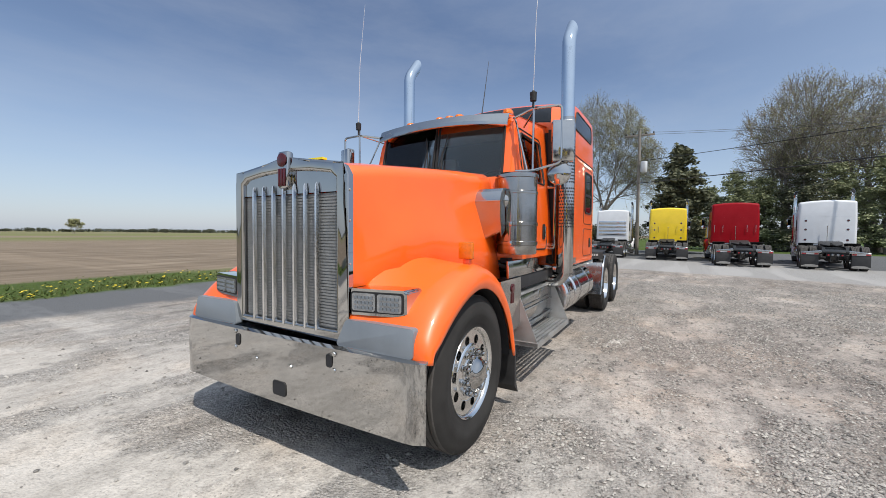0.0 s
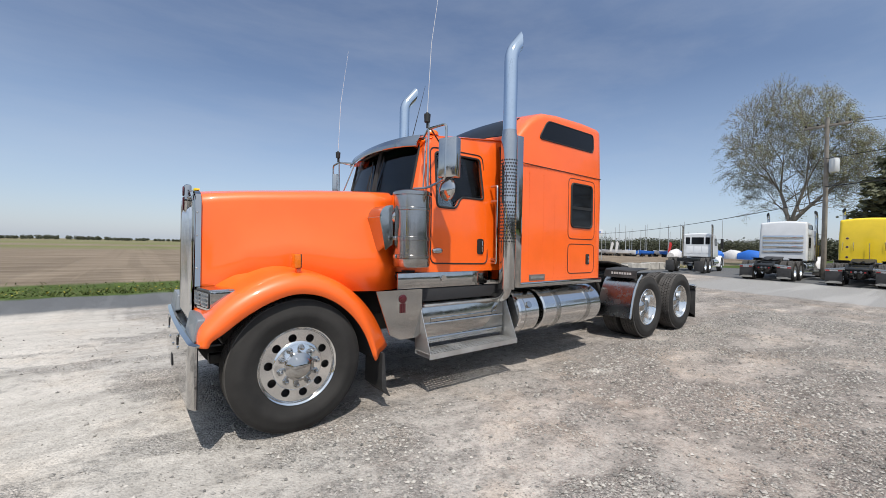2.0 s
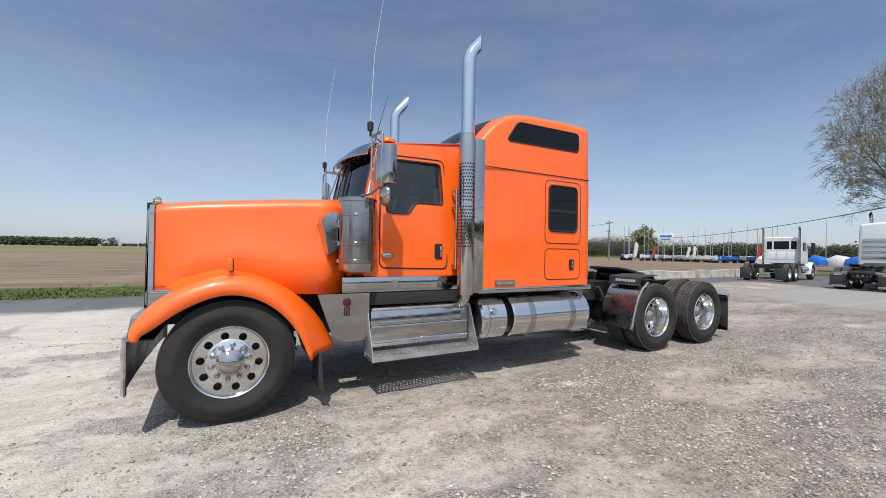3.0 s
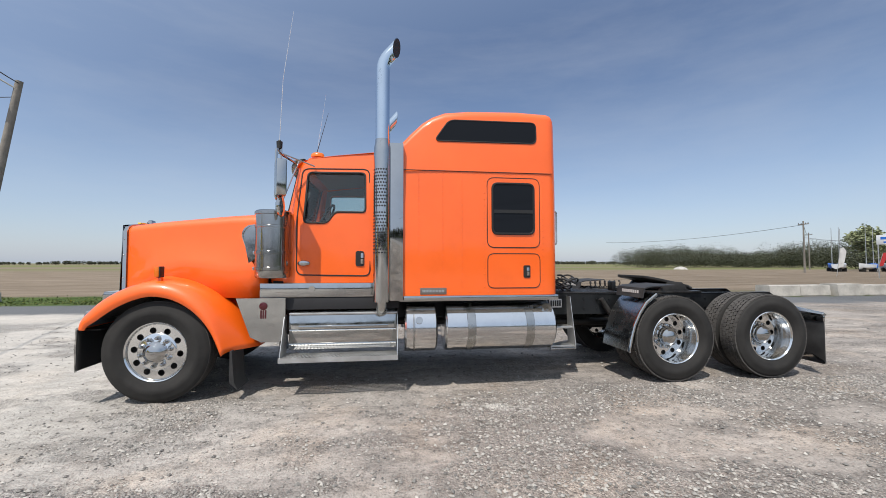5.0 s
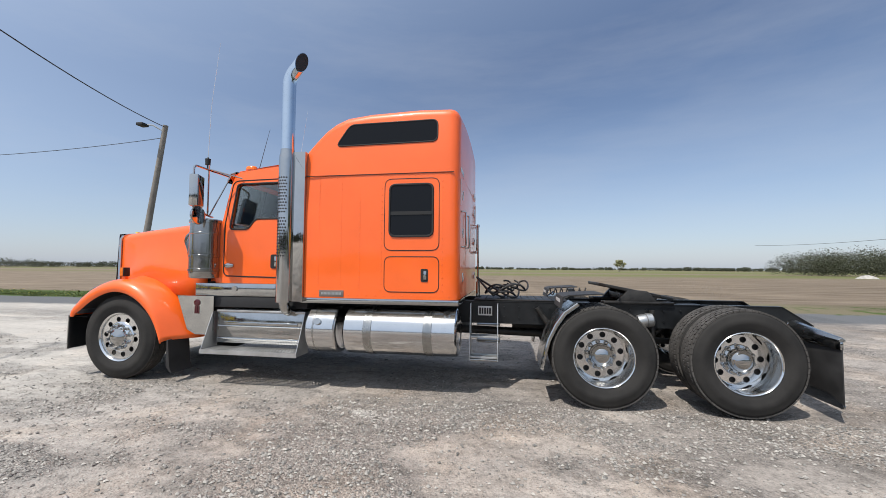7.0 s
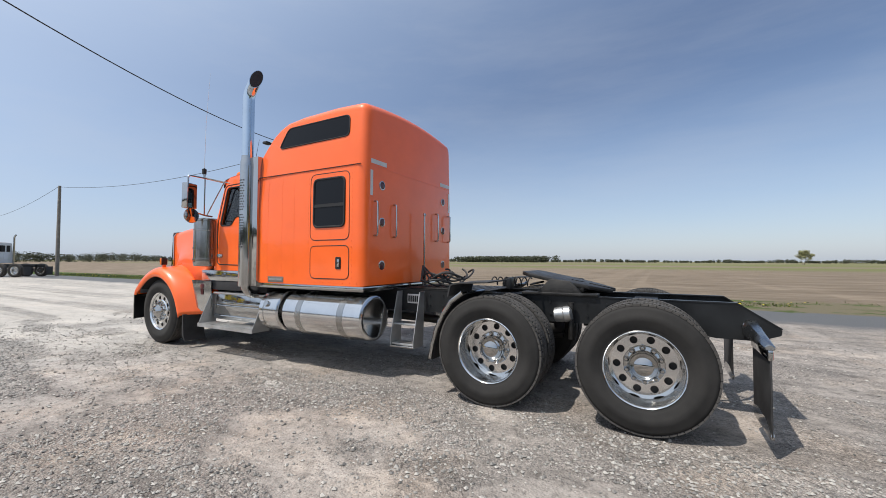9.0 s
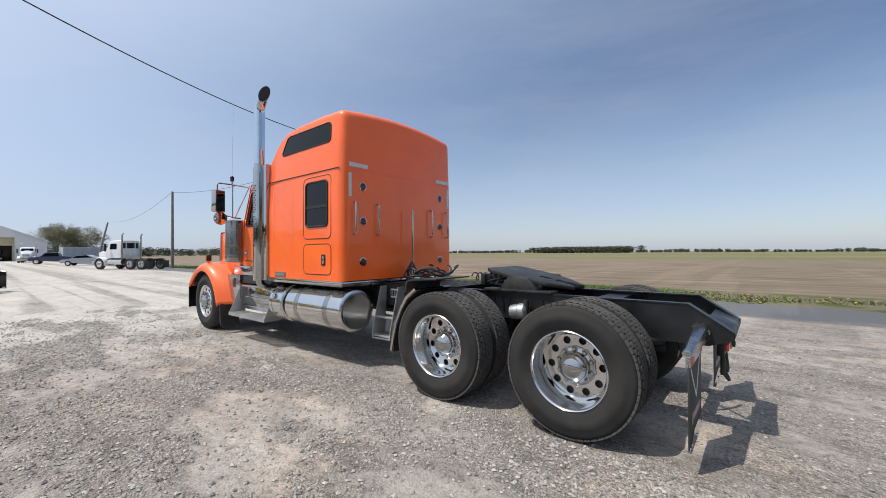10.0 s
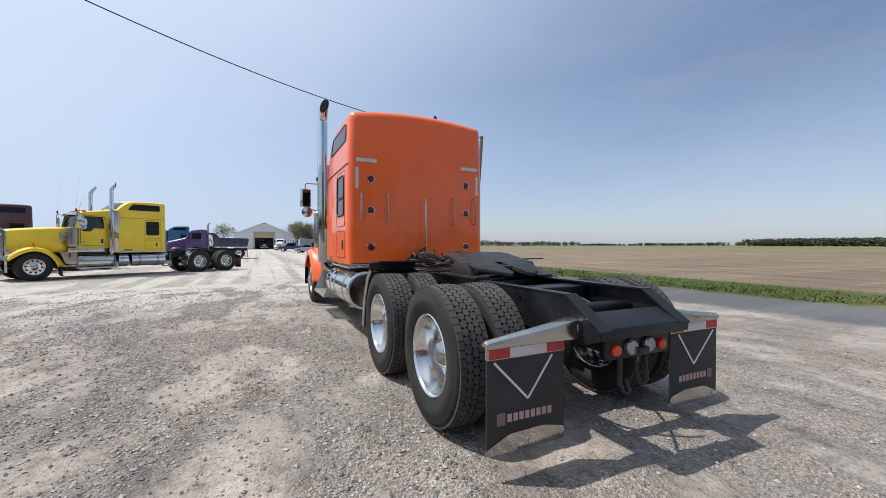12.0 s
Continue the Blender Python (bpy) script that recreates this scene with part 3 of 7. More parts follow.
def steer_wheel(T):
    bm = B()
    lathe(bm, [(0.322, -0.12), (0.305, -0.11), (0.296, -0.09), (0.290, 0.05), (0.296, 0.10), (0.306, 0.117), (0.318, 0.124), (0.321, 0.118), (0.312, 0.108), (0.303, 0.088), (0.296, 0.04), (0.302, -0.09), (0.318, -0.125)], n=56, caps=False)
    disc_with_openings(bm, 0.082, 0.012, 0.293, 0.10, 0.034, 0.232)
    lathe(bm, [(0.202, 0.094), (0.196, 0.101), (0.180, 0.106), (0.122, 0.108), (0.116, 0.112), (0.114, 0.145), (0.106, 0.155)], n=48, caps=False)
    w = part("wheel", bm, RIM, T, "polished aluminium steer wheel")
    bm = tyre_mesh(False)
    for f in bm.faces:
        if min(math.hypot(v.co.y, v.co.z) for v in f.verts) > 0.53:
            f.material_index = 1
    s = part("tyre", bm, [RUBBER, TREAD], w, "black ribbed steer tyre")
    bm = B()
    lathe(bm, [(0.112, 0.14), (0.114, 0.152), (0.104, 0.160), (0.094, 0.164), (0.084, 0.178), (0.062, 0.194), (0.034, 0.203), (0.0, 0.206)], n=40)
    part("hub_cap", bm, CHROME, w, "chrome hub cap")
    bm = B()
    lathe(bm, [(0.288, 0.03), (0.24, 0.02), (0.12, 0.015)], n=40, caps=False)
    part("brake_drum", bm, GREASE, w)
    first = None
    for k in range(10):
        a = 2 * math.pi * k / 10
        at = Matrix.Translation((0.104, 0.151 * math.cos(a), 0.151 * math.sin(a)))
        if first is None:
            first = part("lug_nut", lug_mesh(0, 0.064), CHROME, w, "chrome lug nut cover", at)
        else:
            share("lug_nut", first, w, at)
    return w


def drive_wheel(T, outer):
    bm = B()
    sgn = 1 if outer else -1
    lathe(bm, [(0.322, 0.118), (0.314, 0.125), (0.305, 0.117), (0.298, 0.10), (0.293, 0.06), (0.277, 0.035), (0.270, -0.06), (0.262, -0.085), (0.274, -0.094), (0.288, -0.10), (0.30, -0.125), (0.32, -0.12)], n=56, caps=False)
    disc_with_openings(bm, -0.098, 0.014, 0.268, 0.118, 0.032, 0.217)
    if not outer:
        bmesh.ops.scale(bm, vec=(-1, 1, 1), verts=bm.verts)
    w = part("wheel", bm, RIM, T, "polished aluminium dual wheel")
    part("tyre", tyre_mesh(True), RUBBER, w, "black drive tyre")
    part("tread", tread_mesh(), TREAD, w, "dusty chunky tread blocks", None, 0)
    if outer:
        bm = B()
        lathe(bm, [(0.165, -0.084), (0.160, -0.075), (0.128, -0.072), (0.120, -0.066), (0.118, -0.03), (0.108, -0.02)], n=44, caps=False)
        part("hub", bm, STEEL, w)
        bm = B()
        lathe(bm, [(0.112, -0.03), (0.112, 0.005), (0.106, 0.014), (0.098, 0.018), (0.088, 0.034), (0.066, 0.050), (0.034, 0.059), (0.0, 0.061)], n=40)
        part("hub_cap", bm, CHROME, w, "chrome axle hub cap")
        bm = B()
        lathe(bm, [(0.26, -0.12), (0.20, -0.125), (0.10, -0.125)], n=40, caps=False)
        part("brake_drum", bm, GREASE, w)
        first = None
        for k in range(10):
            a = 2 * math.pi * k / 10
            at = Matrix.Translation((-0.076, 0.143 * math.cos(a), 0.143 * math.sin(a)))
            if first is None:
                first = part("lug_nut", lug_mesh(0, 0.035), CHROME, w, "", at)
            else:
                share("lug_nut", first, w, at)
    return w


def copy_part(ob, parent, at):
    o = copy_thing(ob, at)
    o.parent = parent
    return o


def add_wheels(T):
    turn = Matrix.Rotation(math.pi, 4, "Z")
    w = steer_wheel(T)
    w.matrix_basis = Matrix.Translation((0.985, 2.46 - Y0, AXLE)) @ Matrix.Rotation(0.2, 4, "X")
    copy_part(w, T, Matrix.Translation((-0.985, 2.46 - Y0, AXLE)) @ turn)
    o, i = drive_wheel(T, True), drive_wheel(T, False)
    first = True
    for k, y in enumerate((8.55, 9.925)):
        for s in (1, -1):
            ax = Matrix.Translation((0, y - Y0, AXLE)) @ (turn if s < 0 else Matrix())
            spin = Matrix.Rotation(0.3 + 0.5 * k + 0.2 * s, 4, "X")
            mo, mi = ax @ Matrix.Translation((1.015, 0, 0)) @ spin, ax @ Matrix.Translation((0.69, 0, 0)) @ spin
            if first:
                o.matrix_basis, i.matrix_basis, first = mo, mi, False
            else:
                copy_part(o, T, mo), copy_part(i, T, mi)


# chassis --------------------------------------------------------------


def add_chassis(T):
    for s in (1, -1):
        bm = B()
        prism(bm, [(1.9, 0.80), (1.9, 0.98), (3.2, 1.06), (10.67, 1.06), (10.96, 0.86), (10.96, 0.80), (10.80, 0.74), (10.5, 0.74), (10.2, 0.78), (3.2, 0.79)], lambda a, b: (s * 0.43, a, b), (-s * 0.012, 0, 0))
        box(bm, s * 0.36, s * 0.436, 3.2, 10.665, 1.055, 1.067)
        box(bm, s * 0.36, s * 0.436, 3.2, 10.2, 0.78, 0.79)
        v = [(s * 0.436, 10.66, 1.067), (s * 0.33, 10.66, 1.067), (s * 0.33, 10.97, 0.862), (s * 0.436, 10.97, 0.862)]
        loft(bm, [v, [(a, b, c - 0.012) for a, b, c in v]])
        P("frame_rail", bm, BLACK, T, "black painted chassis rail")
    for y, z0, z1, d in ((3.4, 0.8, 1.0, 0.08), (5.2, 0.82, 1.0, 0.08), (7.4, 0.82, 1.0, 0.08), (8.55, 0.85, 1.03, 0.12), (9.24, 0.82, 1.04, 0.14), (9.925, 0.85, 1.03, 0.12)):
        bm = B()
        box(bm, -0.42, 0.42, y - d, y + d, z0, z1, 0.01)
        P("crossmember", bm, BLACK, T)
    # sloping closing plate and tail bar
    bm = B()
    prism(bm, [(10.78, 0.935), (10.785, 0.95), (10.955, 0.872), (10.972, 0.84), (10.965, 0.80), (10.95, 0.80), (10.945, 0.845)], lambda a, b: (-0.42, a, b), (0.84, 0, 0), 0.004)
    P("tail_plate", bm, BLACK, T, "sloped black end plate")
    bm = B()
    box(bm, -0.31, 0.31, 10.84, 10.895, 0.645, 0.80, 0.01)
    tail = P("tail_light_bar", bm, BLACK, T)
    for u, m, nm, lb in ((0.222, LITAMBER, "tail_lamp", "lit round amber lamp"), (-0.222, LITRED, "tail_lamp", "lit round red lamp")):
        bm = B()
        lathe(bm, [(0.038, 0), (0.038, 0.014), (0.033, 0.022), (0, 0.026)], (u, 10.898, 0.712), (0, 1, 0), 24)
        S(nm, bm, m, tail, lb)
    for u in (0.085, -0.085):
        bm = B()
        lathe(bm, [(0.054, 0), (0.054, 0.022), (0.047, 0.030), (0.045, 0.026), (0, 0.030)], (u, 10.898, 0.722), (0, 1, 0), 24)
        S("reverse_lamp", bm, LENS, tail, "round clear reverse lamp")
    bm = B()
    box(bm, -0.05, 0.05, 10.88, 10.95, 0.68, 0.72, 0.01)
    cyl(bm, (0.15, 10.87, 0.66), (0.15, 10.87, 0.46), 0.018)
    tube(bm, smooth_path([(0.15, 10.87, 0.48), (0.15, 10.91, 0.42), (0.10, 10.91, 0.42), (0.10, 10.87, 0.50)], 0.04), 0.012)
    S("tow_hook", bm, GREASE, tail)
    bm = B()
    tube(bm, smooth_path([(-0.1, 10.87, 0.65), (-0.1, 10.89, 0.46), (-0.02, 10.89, 0.44), (-0.02, 10.86, 0.60)], 0.04), 0.012)
    S("tow_hook", bm, GREASE, tail)
    bm = B()
    cyl(bm, (-0.42, 10.46, 0.90), (0.42, 10.46, 0.90), 0.055)
    P("cross_tube", bm, BLACK, T)
    bm = B()
    tube(bm, smooth_path([(0.30, 9.9, 1.0), (0.28, 10.3, 0.93), (0.1, 10.55, 0.86), (-0.2, 10.7, 0.84)], 0.2), 0.016)
    tube(bm, smooth_path([(-0.33, 9.7, 0.98), (-0.30, 10.2, 0.90), (-0.05, 10.6, 0.80), (0.2, 10.88, 0.70)], 0.2), 0.012)
    P("wiring_loom", bm, FLAP, T)
    # axles, springs and air bags
    for y in (8.55, 9.925):
        bm = B()
        cyl(bm, (-0.95, y, AXLE), (0.95, y, AXLE), 0.085)
        lathe(bm, [(0.10, -0.22), (0.21, -0.14), (0.23, 0), (0.21, 0.14), (0.10, 0.22)], (0, y, AXLE), (0, 1, 0), 24)
        P("drive_axle", bm, GREASE, T, "greasy drive axle housing")
        for s in (1, -1):
            bm = B()
            lathe(bm, [(0.10, 0), (0.125, 0.03), (0.13, 0.09), (0.115, 0.12), (0.13, 0.15), (0.11, 0.20)], (s * 0.47, y + 0.3, 0.52), (0, 0, 1), 20)
            P("air_bag", bm, FLAP, T)
            bm = B()
            box(bm, s * 0.43, s * 0.52, y - 0.45, y + 0.42, 0.44, 0.52, 0.015)
            P("suspension_beam", bm, GREASE, T)
            bm = B()
            lathe(bm, [(0.05, 0), (0.075, 0.01), (0.08, 0.06), (0.078, 0.10), (0.085, 0.11), (0.08, 0.17), (0.05, 0.19)], (s * 0.50, y + 0.52, 0.86), (0, 1, 0.15), 20)
            P("brake_chamber", bm, DULLALU, T, "round alloy brake chamber") if y < 9 else bm.free()
    for s in (1, -1):
        bm = B()
        cyl(bm, (s * 0.50, 9.24, 0.62), (s * 0.50, 9.24, 1.0), 0.03)
        P("shock_absorber", bm, GREASE, T)
        bm = B()
        cyl(bm, (s * 0.50, 8.2, 0.55), (s * 0.50, 7.9, 1.0), 0.035)
        P("shock_absorber", bm, GREASE, T)
    bm = B()
    cyl(bm, (-0.9, 2.46, AXLE - 0.06), (0.9, 2.46, AXLE - 0.06), 0.055)
    box(bm, -0.5, -0.4, 1.9, 3.1, 0.50, 0.58, 0.01)
    box(bm, 0.4, 0.5, 1.9, 3.1, 0.50, 0.58, 0.01)
    P("steer_axle", bm, GREASE, T, "greasy steer axle with leaf springs")
    bm = B()
    cyl(bm, (0, 4.9, 0.68), (0, 8.4, 0.60), 0.055)
    P("drive_shaft", bm, GREASE, T)
    bm = B()
    box(bm, -0.38, 0.38, 2.0, 3.5, 0.62, 1.55, 0.05)
    box(bm, -0.3, 0.3, 3.4, 4.9, 0.55, 1.1, 0.06)
    P("engine", bm, GREASE, T, "dark engine and gearbox block")
    bm = B()
    cyl(bm, (-0.55, 7.6, 0.66), (-0.55, 8.1, 0.66), 0.13, n=20)
    P("air_tank", bm, BLACK, T)
    # small bolts along the rail
    bm = B()
    for s in (1, -1):
        for y in np.arange(7.3, 10.3, 0.19):
            for z in (0.86, 0.99):
                cyl(bm, (s * 0.428, y, z), (s * 0.446, y, z), 0.012, n=6)
    P("frame_bolts", bm, BLACK, T)["kind"] = "stuff"


def add_fifth_wheel(T):
    bm = B()
    out = [(-0.42, 8.76), (-0.34, 8.67), (0.34, 8.67), (0.42, 8.76), (0.43, 9.10), (0.34, 9.40), (0.14, 9.62), (0.07, 9.57), (0.045, 9.15), (-0.045, 9.15), (-0.07, 9.57), (-0.14, 9.62), (-0.34, 9.40), (-0.43, 9.10)]
    f = lambda a, b: (a, b, 1.318 - (b - 8.67) * 0.20)
    prism(bm, [(a, b) for a, b in out], f, (0, 0, -0.04), 0.008)
    fw = P("fifth_wheel", bm, GREASE, T, "greasy black coupling plate tilted back")
    for s in (1, -1):
        bm = B()
        prism(bm, [(8.85, 1.07), (9.35, 1.07), (9.22, 1.22), (9.0, 1.24)], lambda a, b: (s * 0.36, a, b), (s * 0.07, 0, 0), 0.006)
        box(bm, s * 0.30, s * 0.47, 8.7, 9.5, 1.067, 1.095, 0.006)
        S("mounting_bracket", bm, GREASE, fw)
    bm = B()
    box(bm, -0.36, 0.36, 8.95, 9.35, 1.10, 1.19, 0.02)
    S("lock_jaw_housing", bm, GREASE, fw)
    bm = B()
    tube(bm, [(0.30, 8.9, 1.2), (0.56, 8.86, 1.19), (0.60, 8.84, 1.18)], 0.012)
    S("release_handle", bm, GREASE, fw)
    # deck plate behind the cab, air lines and their holder
    bm = B()
    box(bm, -0.42, 0.42, 7.1, 8.3, 1.072, 1.084, 0.002)
    for i in range(20):
        for j in range(12):
            u, y = -0.38 + 0.04 * i, 7.15 + 0.095 * j
            box(bm, u - 0.012, u + 0.012, y - 0.004, y + 0.004, 1.084, 1.088)
    P("deck_plate", bm, GREASE, T, "dark greasy chequered deck plate")
    bm = B()
    cyl(bm, (-0.03, 7.12, 1.08), (-0.03, 7.12, 1.30), 0.028)
    cyl(bm, (-0.03, 7.12, 1.28), (-0.03, 7.12, 2.08), 0.013)
    lathe(bm, [(0.02, 0), (0.024, 0.02), (0.018, 0.04), (0, 0.045)], (-0.03, 7.12, 2.07), (0, 0, 1), 12)
    P("hose_holder_pole", bm, STEEL, T, "upright spring pole for air lines")
    for k, (a, b, c) in enumerate(((0.08, 0.26, 7.35), (0.02, 0.34, 7.45), (0.14, 0.20, 7.30), (-0.10, 0.30, 7.50))):
        bm = B()
        pts = [(a + b * math.cos(t) * (1 - 0.03 * t), c + 0.16 * math.sin(t) + 0.02 * t, 1.13 + 0.015 * t + 0.05 * math.sin(2 * t + k)) for t in np.linspace(0, 9.5, 40)]
        tube(bm, [(-0.03, 7.10, 1.36)] + pts, 0.013, 6)
        P("air_line", bm, FLAP, T, "coiled black air line")
    bm = B()
    pts = [(-0.2 + 0.05 * math.cos(t), 8.1 + 0.013 * t, 1.17 + 0.05 * math.sin(t)) for t in np.linspace(0, 40, 160)]
    tube(bm, pts, 0.009, 5)
    P("coiled_cable", bm, FLAP, T, "coiled trailer cable")
    bm = B()
    box(bm, -0.12, 0.02, 8.36, 8.42, 1.08, 1.22, 0.01)
    P("coupling_holder", bm, BLACK, T)


def bars(bm, u0, u1, y, z0, z1, n, d=0.002, along="u"):
    """Plain upright bars standing for a word."""
    w = (u1 - u0) / n
    for i in range(n):
        a = u0 + w * i
        if along == "u":
            box(bm, a + w * 0.12, a + w * 0.84, y, y + d, z0, z1)
        else:
            box(bm, y, y + d, a + w * 0.12, a + w * 0.84, z0, z1)


def add_flaps(T):
    for s in (1, -1):
        bm = B()
        box(bm, s * 0.53, s * 1.12, 10.745, 10.757, 0.16, 0.74, 0.003)
        fl = P("rear_mud_flap", bm, FLAP, T, "black rubber mud flap with white triangle")
        bm = B()
        for a, b in (((0.63, 0.70), (0.82, 0.45)), ((0.82, 0.45), (1.07, 0.70))):
            d = Vector((b[0] - a[0], b[1] - a[1])).normalized()
            nrm = Vector((-d.y, d.x)) * 0.007
            prism(bm, [(a[0] + nrm.x, a[1] + nrm.y), (b[0] + nrm.x, b[1] + nrm.y), (b[0] - nrm.x, b[1] - nrm.y), (a[0] - nrm.x, a[1] - nrm.y)], lambda p, q: (s * p, 10.7575, q), (0, 0.003, 0))
        S("triangle_marking", bm, WHITEMARK, fl, "white V marking")
        bm = B()
        lo, hi = (0.63, 0.98) if s > 0 else (-0.98, -0.63)
        bars(bm, lo, hi, 10.7575, 0.328, 0.376, 8, 0.003)
        S("lettering_bars", bm, DULLMARK, fl, "dull reddish bars")
        bm = B()
        lo = 0.99 if s > 0 else -1.05
        box(bm, lo, lo + 0.06, 10.7575, 10.761, 0.315, 0.39)
        S("badge", bm, PLATE, fl, "dull square badge")
        bm = B()
        prism(bm, round_poly([(0.53, 0.145), (1.12, 0.145), (1.12, 0.185), (0.96, 0.255), (0.70, 0.262), (0.53, 0.225)], 0.03), lambda p, q: (s * p, 10.742, q), (0, 0.02, 0))
        for u in (0.56, 0.81, 1.06):
            cyl(bm, (s * u, 10.76, 0.185), (s * u, 10.768, 0.185), 0.012, n=8)
        S("weight_plate", bm, STEEL, fl, "stainless flap weight")
        # hanger: tapered bright channel with a capped inner end, and a taped face bar
        bm = B()
        rings = []
        for u, z0, z1, y0, y1 in ((0.42, 0.800, 0.915, 10.70, 10.80), (0.46, 0.790, 0.922, 10.69, 10.81), (0.56, 0.790, 0.905, 10.695, 10.80), (0.80, 0.792, 0.872, 10.705, 10.79), (1.115, 0.792, 0.835, 10.715, 10.78), (1.13, 0.796, 0.828, 10.72, 10.775)):
            zm = (z0 + z1) / 2
            rings.append([(s * u, y0, z0), (s * u, y0 - 0.004, zm), (s * u, y0 + 0.02, z1), (s * u, y1 - 0.025, z1), (s * u, y1 - 0.006, z1 - 0.012), (s * u, y1, zm), (s * u, y1 - 0.004, z0)])
        loft(bm, rings)
        hg = P("flap_hanger", bm, STRAP, T, "bright tapered mud flap hanger arm")
        bm = B()
        lathe(bm, [(0.03, 0), (0.058, 0.004), (0.066, 0.014), (0.064, 0.035), (0.058, 0.04)], (s * 0.425, 10.75, 0.858), (s, 0, 0), 20)
        S("end_cap", bm, CHROME, hg, "rounded chrome end cap")
        bm = B()
        cyl(bm, (s * 0.36, 10.75, 0.85), (s * 0.43, 10.75, 0.858), 0.035, n=12)
        S("mounting_stub", bm, BLACK, hg)
        bm = B()
        box(bm, s * 0.53, s * 1.12, 10.735, 10.764, 0.715, 0.793, 0.004)
        S("hanger_bar", bm, STEEL, hg)
        for a, b, m in ((0.54, 0.68, REDTAPE), (0.68, 0.96, TAPE), (0.96, 1.11, REDTAPE)):
            bm = B()
            box(bm, s * a, s * b, 10.7645, 10.767, 0.722, 0.782)
            S("tape_strip", bm, m, hg, "reflective strip")
        # stainless quarter fender ahead of the drive tyres
        bm = B()
        arc = [(7.89, 0.40), (7.92, 0.55), (7.97, 0.725), (8.045, 0.88), (8.135, 1.01), (8.27, 1.11)]
        rings = []
        for y, z in arc:
            rings.append([(s * 0.55, y, z), (s * 1.13, y, z), (s * 1.145, y + 0.03, z - 0.02), (s * 1.13, y + 0.022, z - 0.012), (s * 0.55, y + 0.022, z - 0.012)])
        loft(bm, rings)
        qf = P("quarter_fender", bm, STRAP, T, "polished stainless quarter fender")
        bm = B()
        tube(bm, [(s * 1.14, y + 0.015, z) for y, z in arc], 0.022, 10)
        S("rolled_edge", bm, STEEL, qf)
        bm = B()
        prism(bm, [(8.10, 1.06), (8.13, 1.185), (8.20, 1.205), (8.56, 1.225), (8.56, 1.212), (8.21, 1.192), (8.145, 1.175), (8.115, 1.06)], lambda a, b: (s * 0.55, a, b), (s * 0.58, 0, 0))
        rr = [[(s * 0.56, y + 0.026, z - 0.014), (s * 1.12, y + 0.026, z - 0.014), (s * 1.12, y + 0.034, z - 0.018), (s * 0.56, y + 0.034, z - 0.018)] for y, z in arc]
        loft(bm, rr)
        S("top_flap", bm, FLAP, qf, "black rubber top strip")
        bm = B()
        lo, hi = (0.68, 1.05) if s > 0 else (-1.05, -0.68)
        bars(bm, lo, hi, 8.108, 1.115, 1.155, 8, 0.003)
        S("lettering_bars", bm, TAPE, qf)


# sleeper --------------------------------------------------------------


def section(hw, z0, z1, r, crown, y, n=6, taper=0.0):
    """A closed outline across: flat bottom, upright sides, round shoulders, crowned top."""
    pts = [(-hw, y, z0), (-hw, y, (z0 + z1) / 2 + 0.1)]
    hwt = hw - taper
    for i in range(n + 1):
        a = math.pi - math.pi / 2 * i / n
        pts.append((-hwt + r + r * math.cos(a), y, z1 - r + r * math.sin(a)))
    for i in range(1, 9):
        x = (-hwt + r) + 2 * (hwt - r) * i / 9
        pts.append((x, y, z1 + crown * (1 - (x / (hwt - r)) ** 2)))
    for i in range(n + 1):
        a = math.pi / 2 - math.pi / 2 * i / n
        pts.append((hwt - r + r * math.cos(a), y, z1 - r + r * math.sin(a)))
    pts += [(hw, y, (z0 + z1) / 2 + 0.1), (hw, y, z0)]
    return pts


SW = 1.135


def roof_z(y):
    ks = [(5.08, 2.94), (5.2, 3.07), (5.33, 3.195), (5.45, 3.275), (5.6, 3.335), (5.9, 3.37), (6.5, 3.39), (6.99, 3.375)]
    for (a, p), (b, q) in zip(ks, ks[1:]):
        if y <= b:
            return p + (q - p) * max(0, y - a) / (b - a)
    return ks[-1][1]


def outline_tube(bm, pts, f, r, n=6):
    ring_tube(bm, [f(a, b) for a, b in pts], r, n)


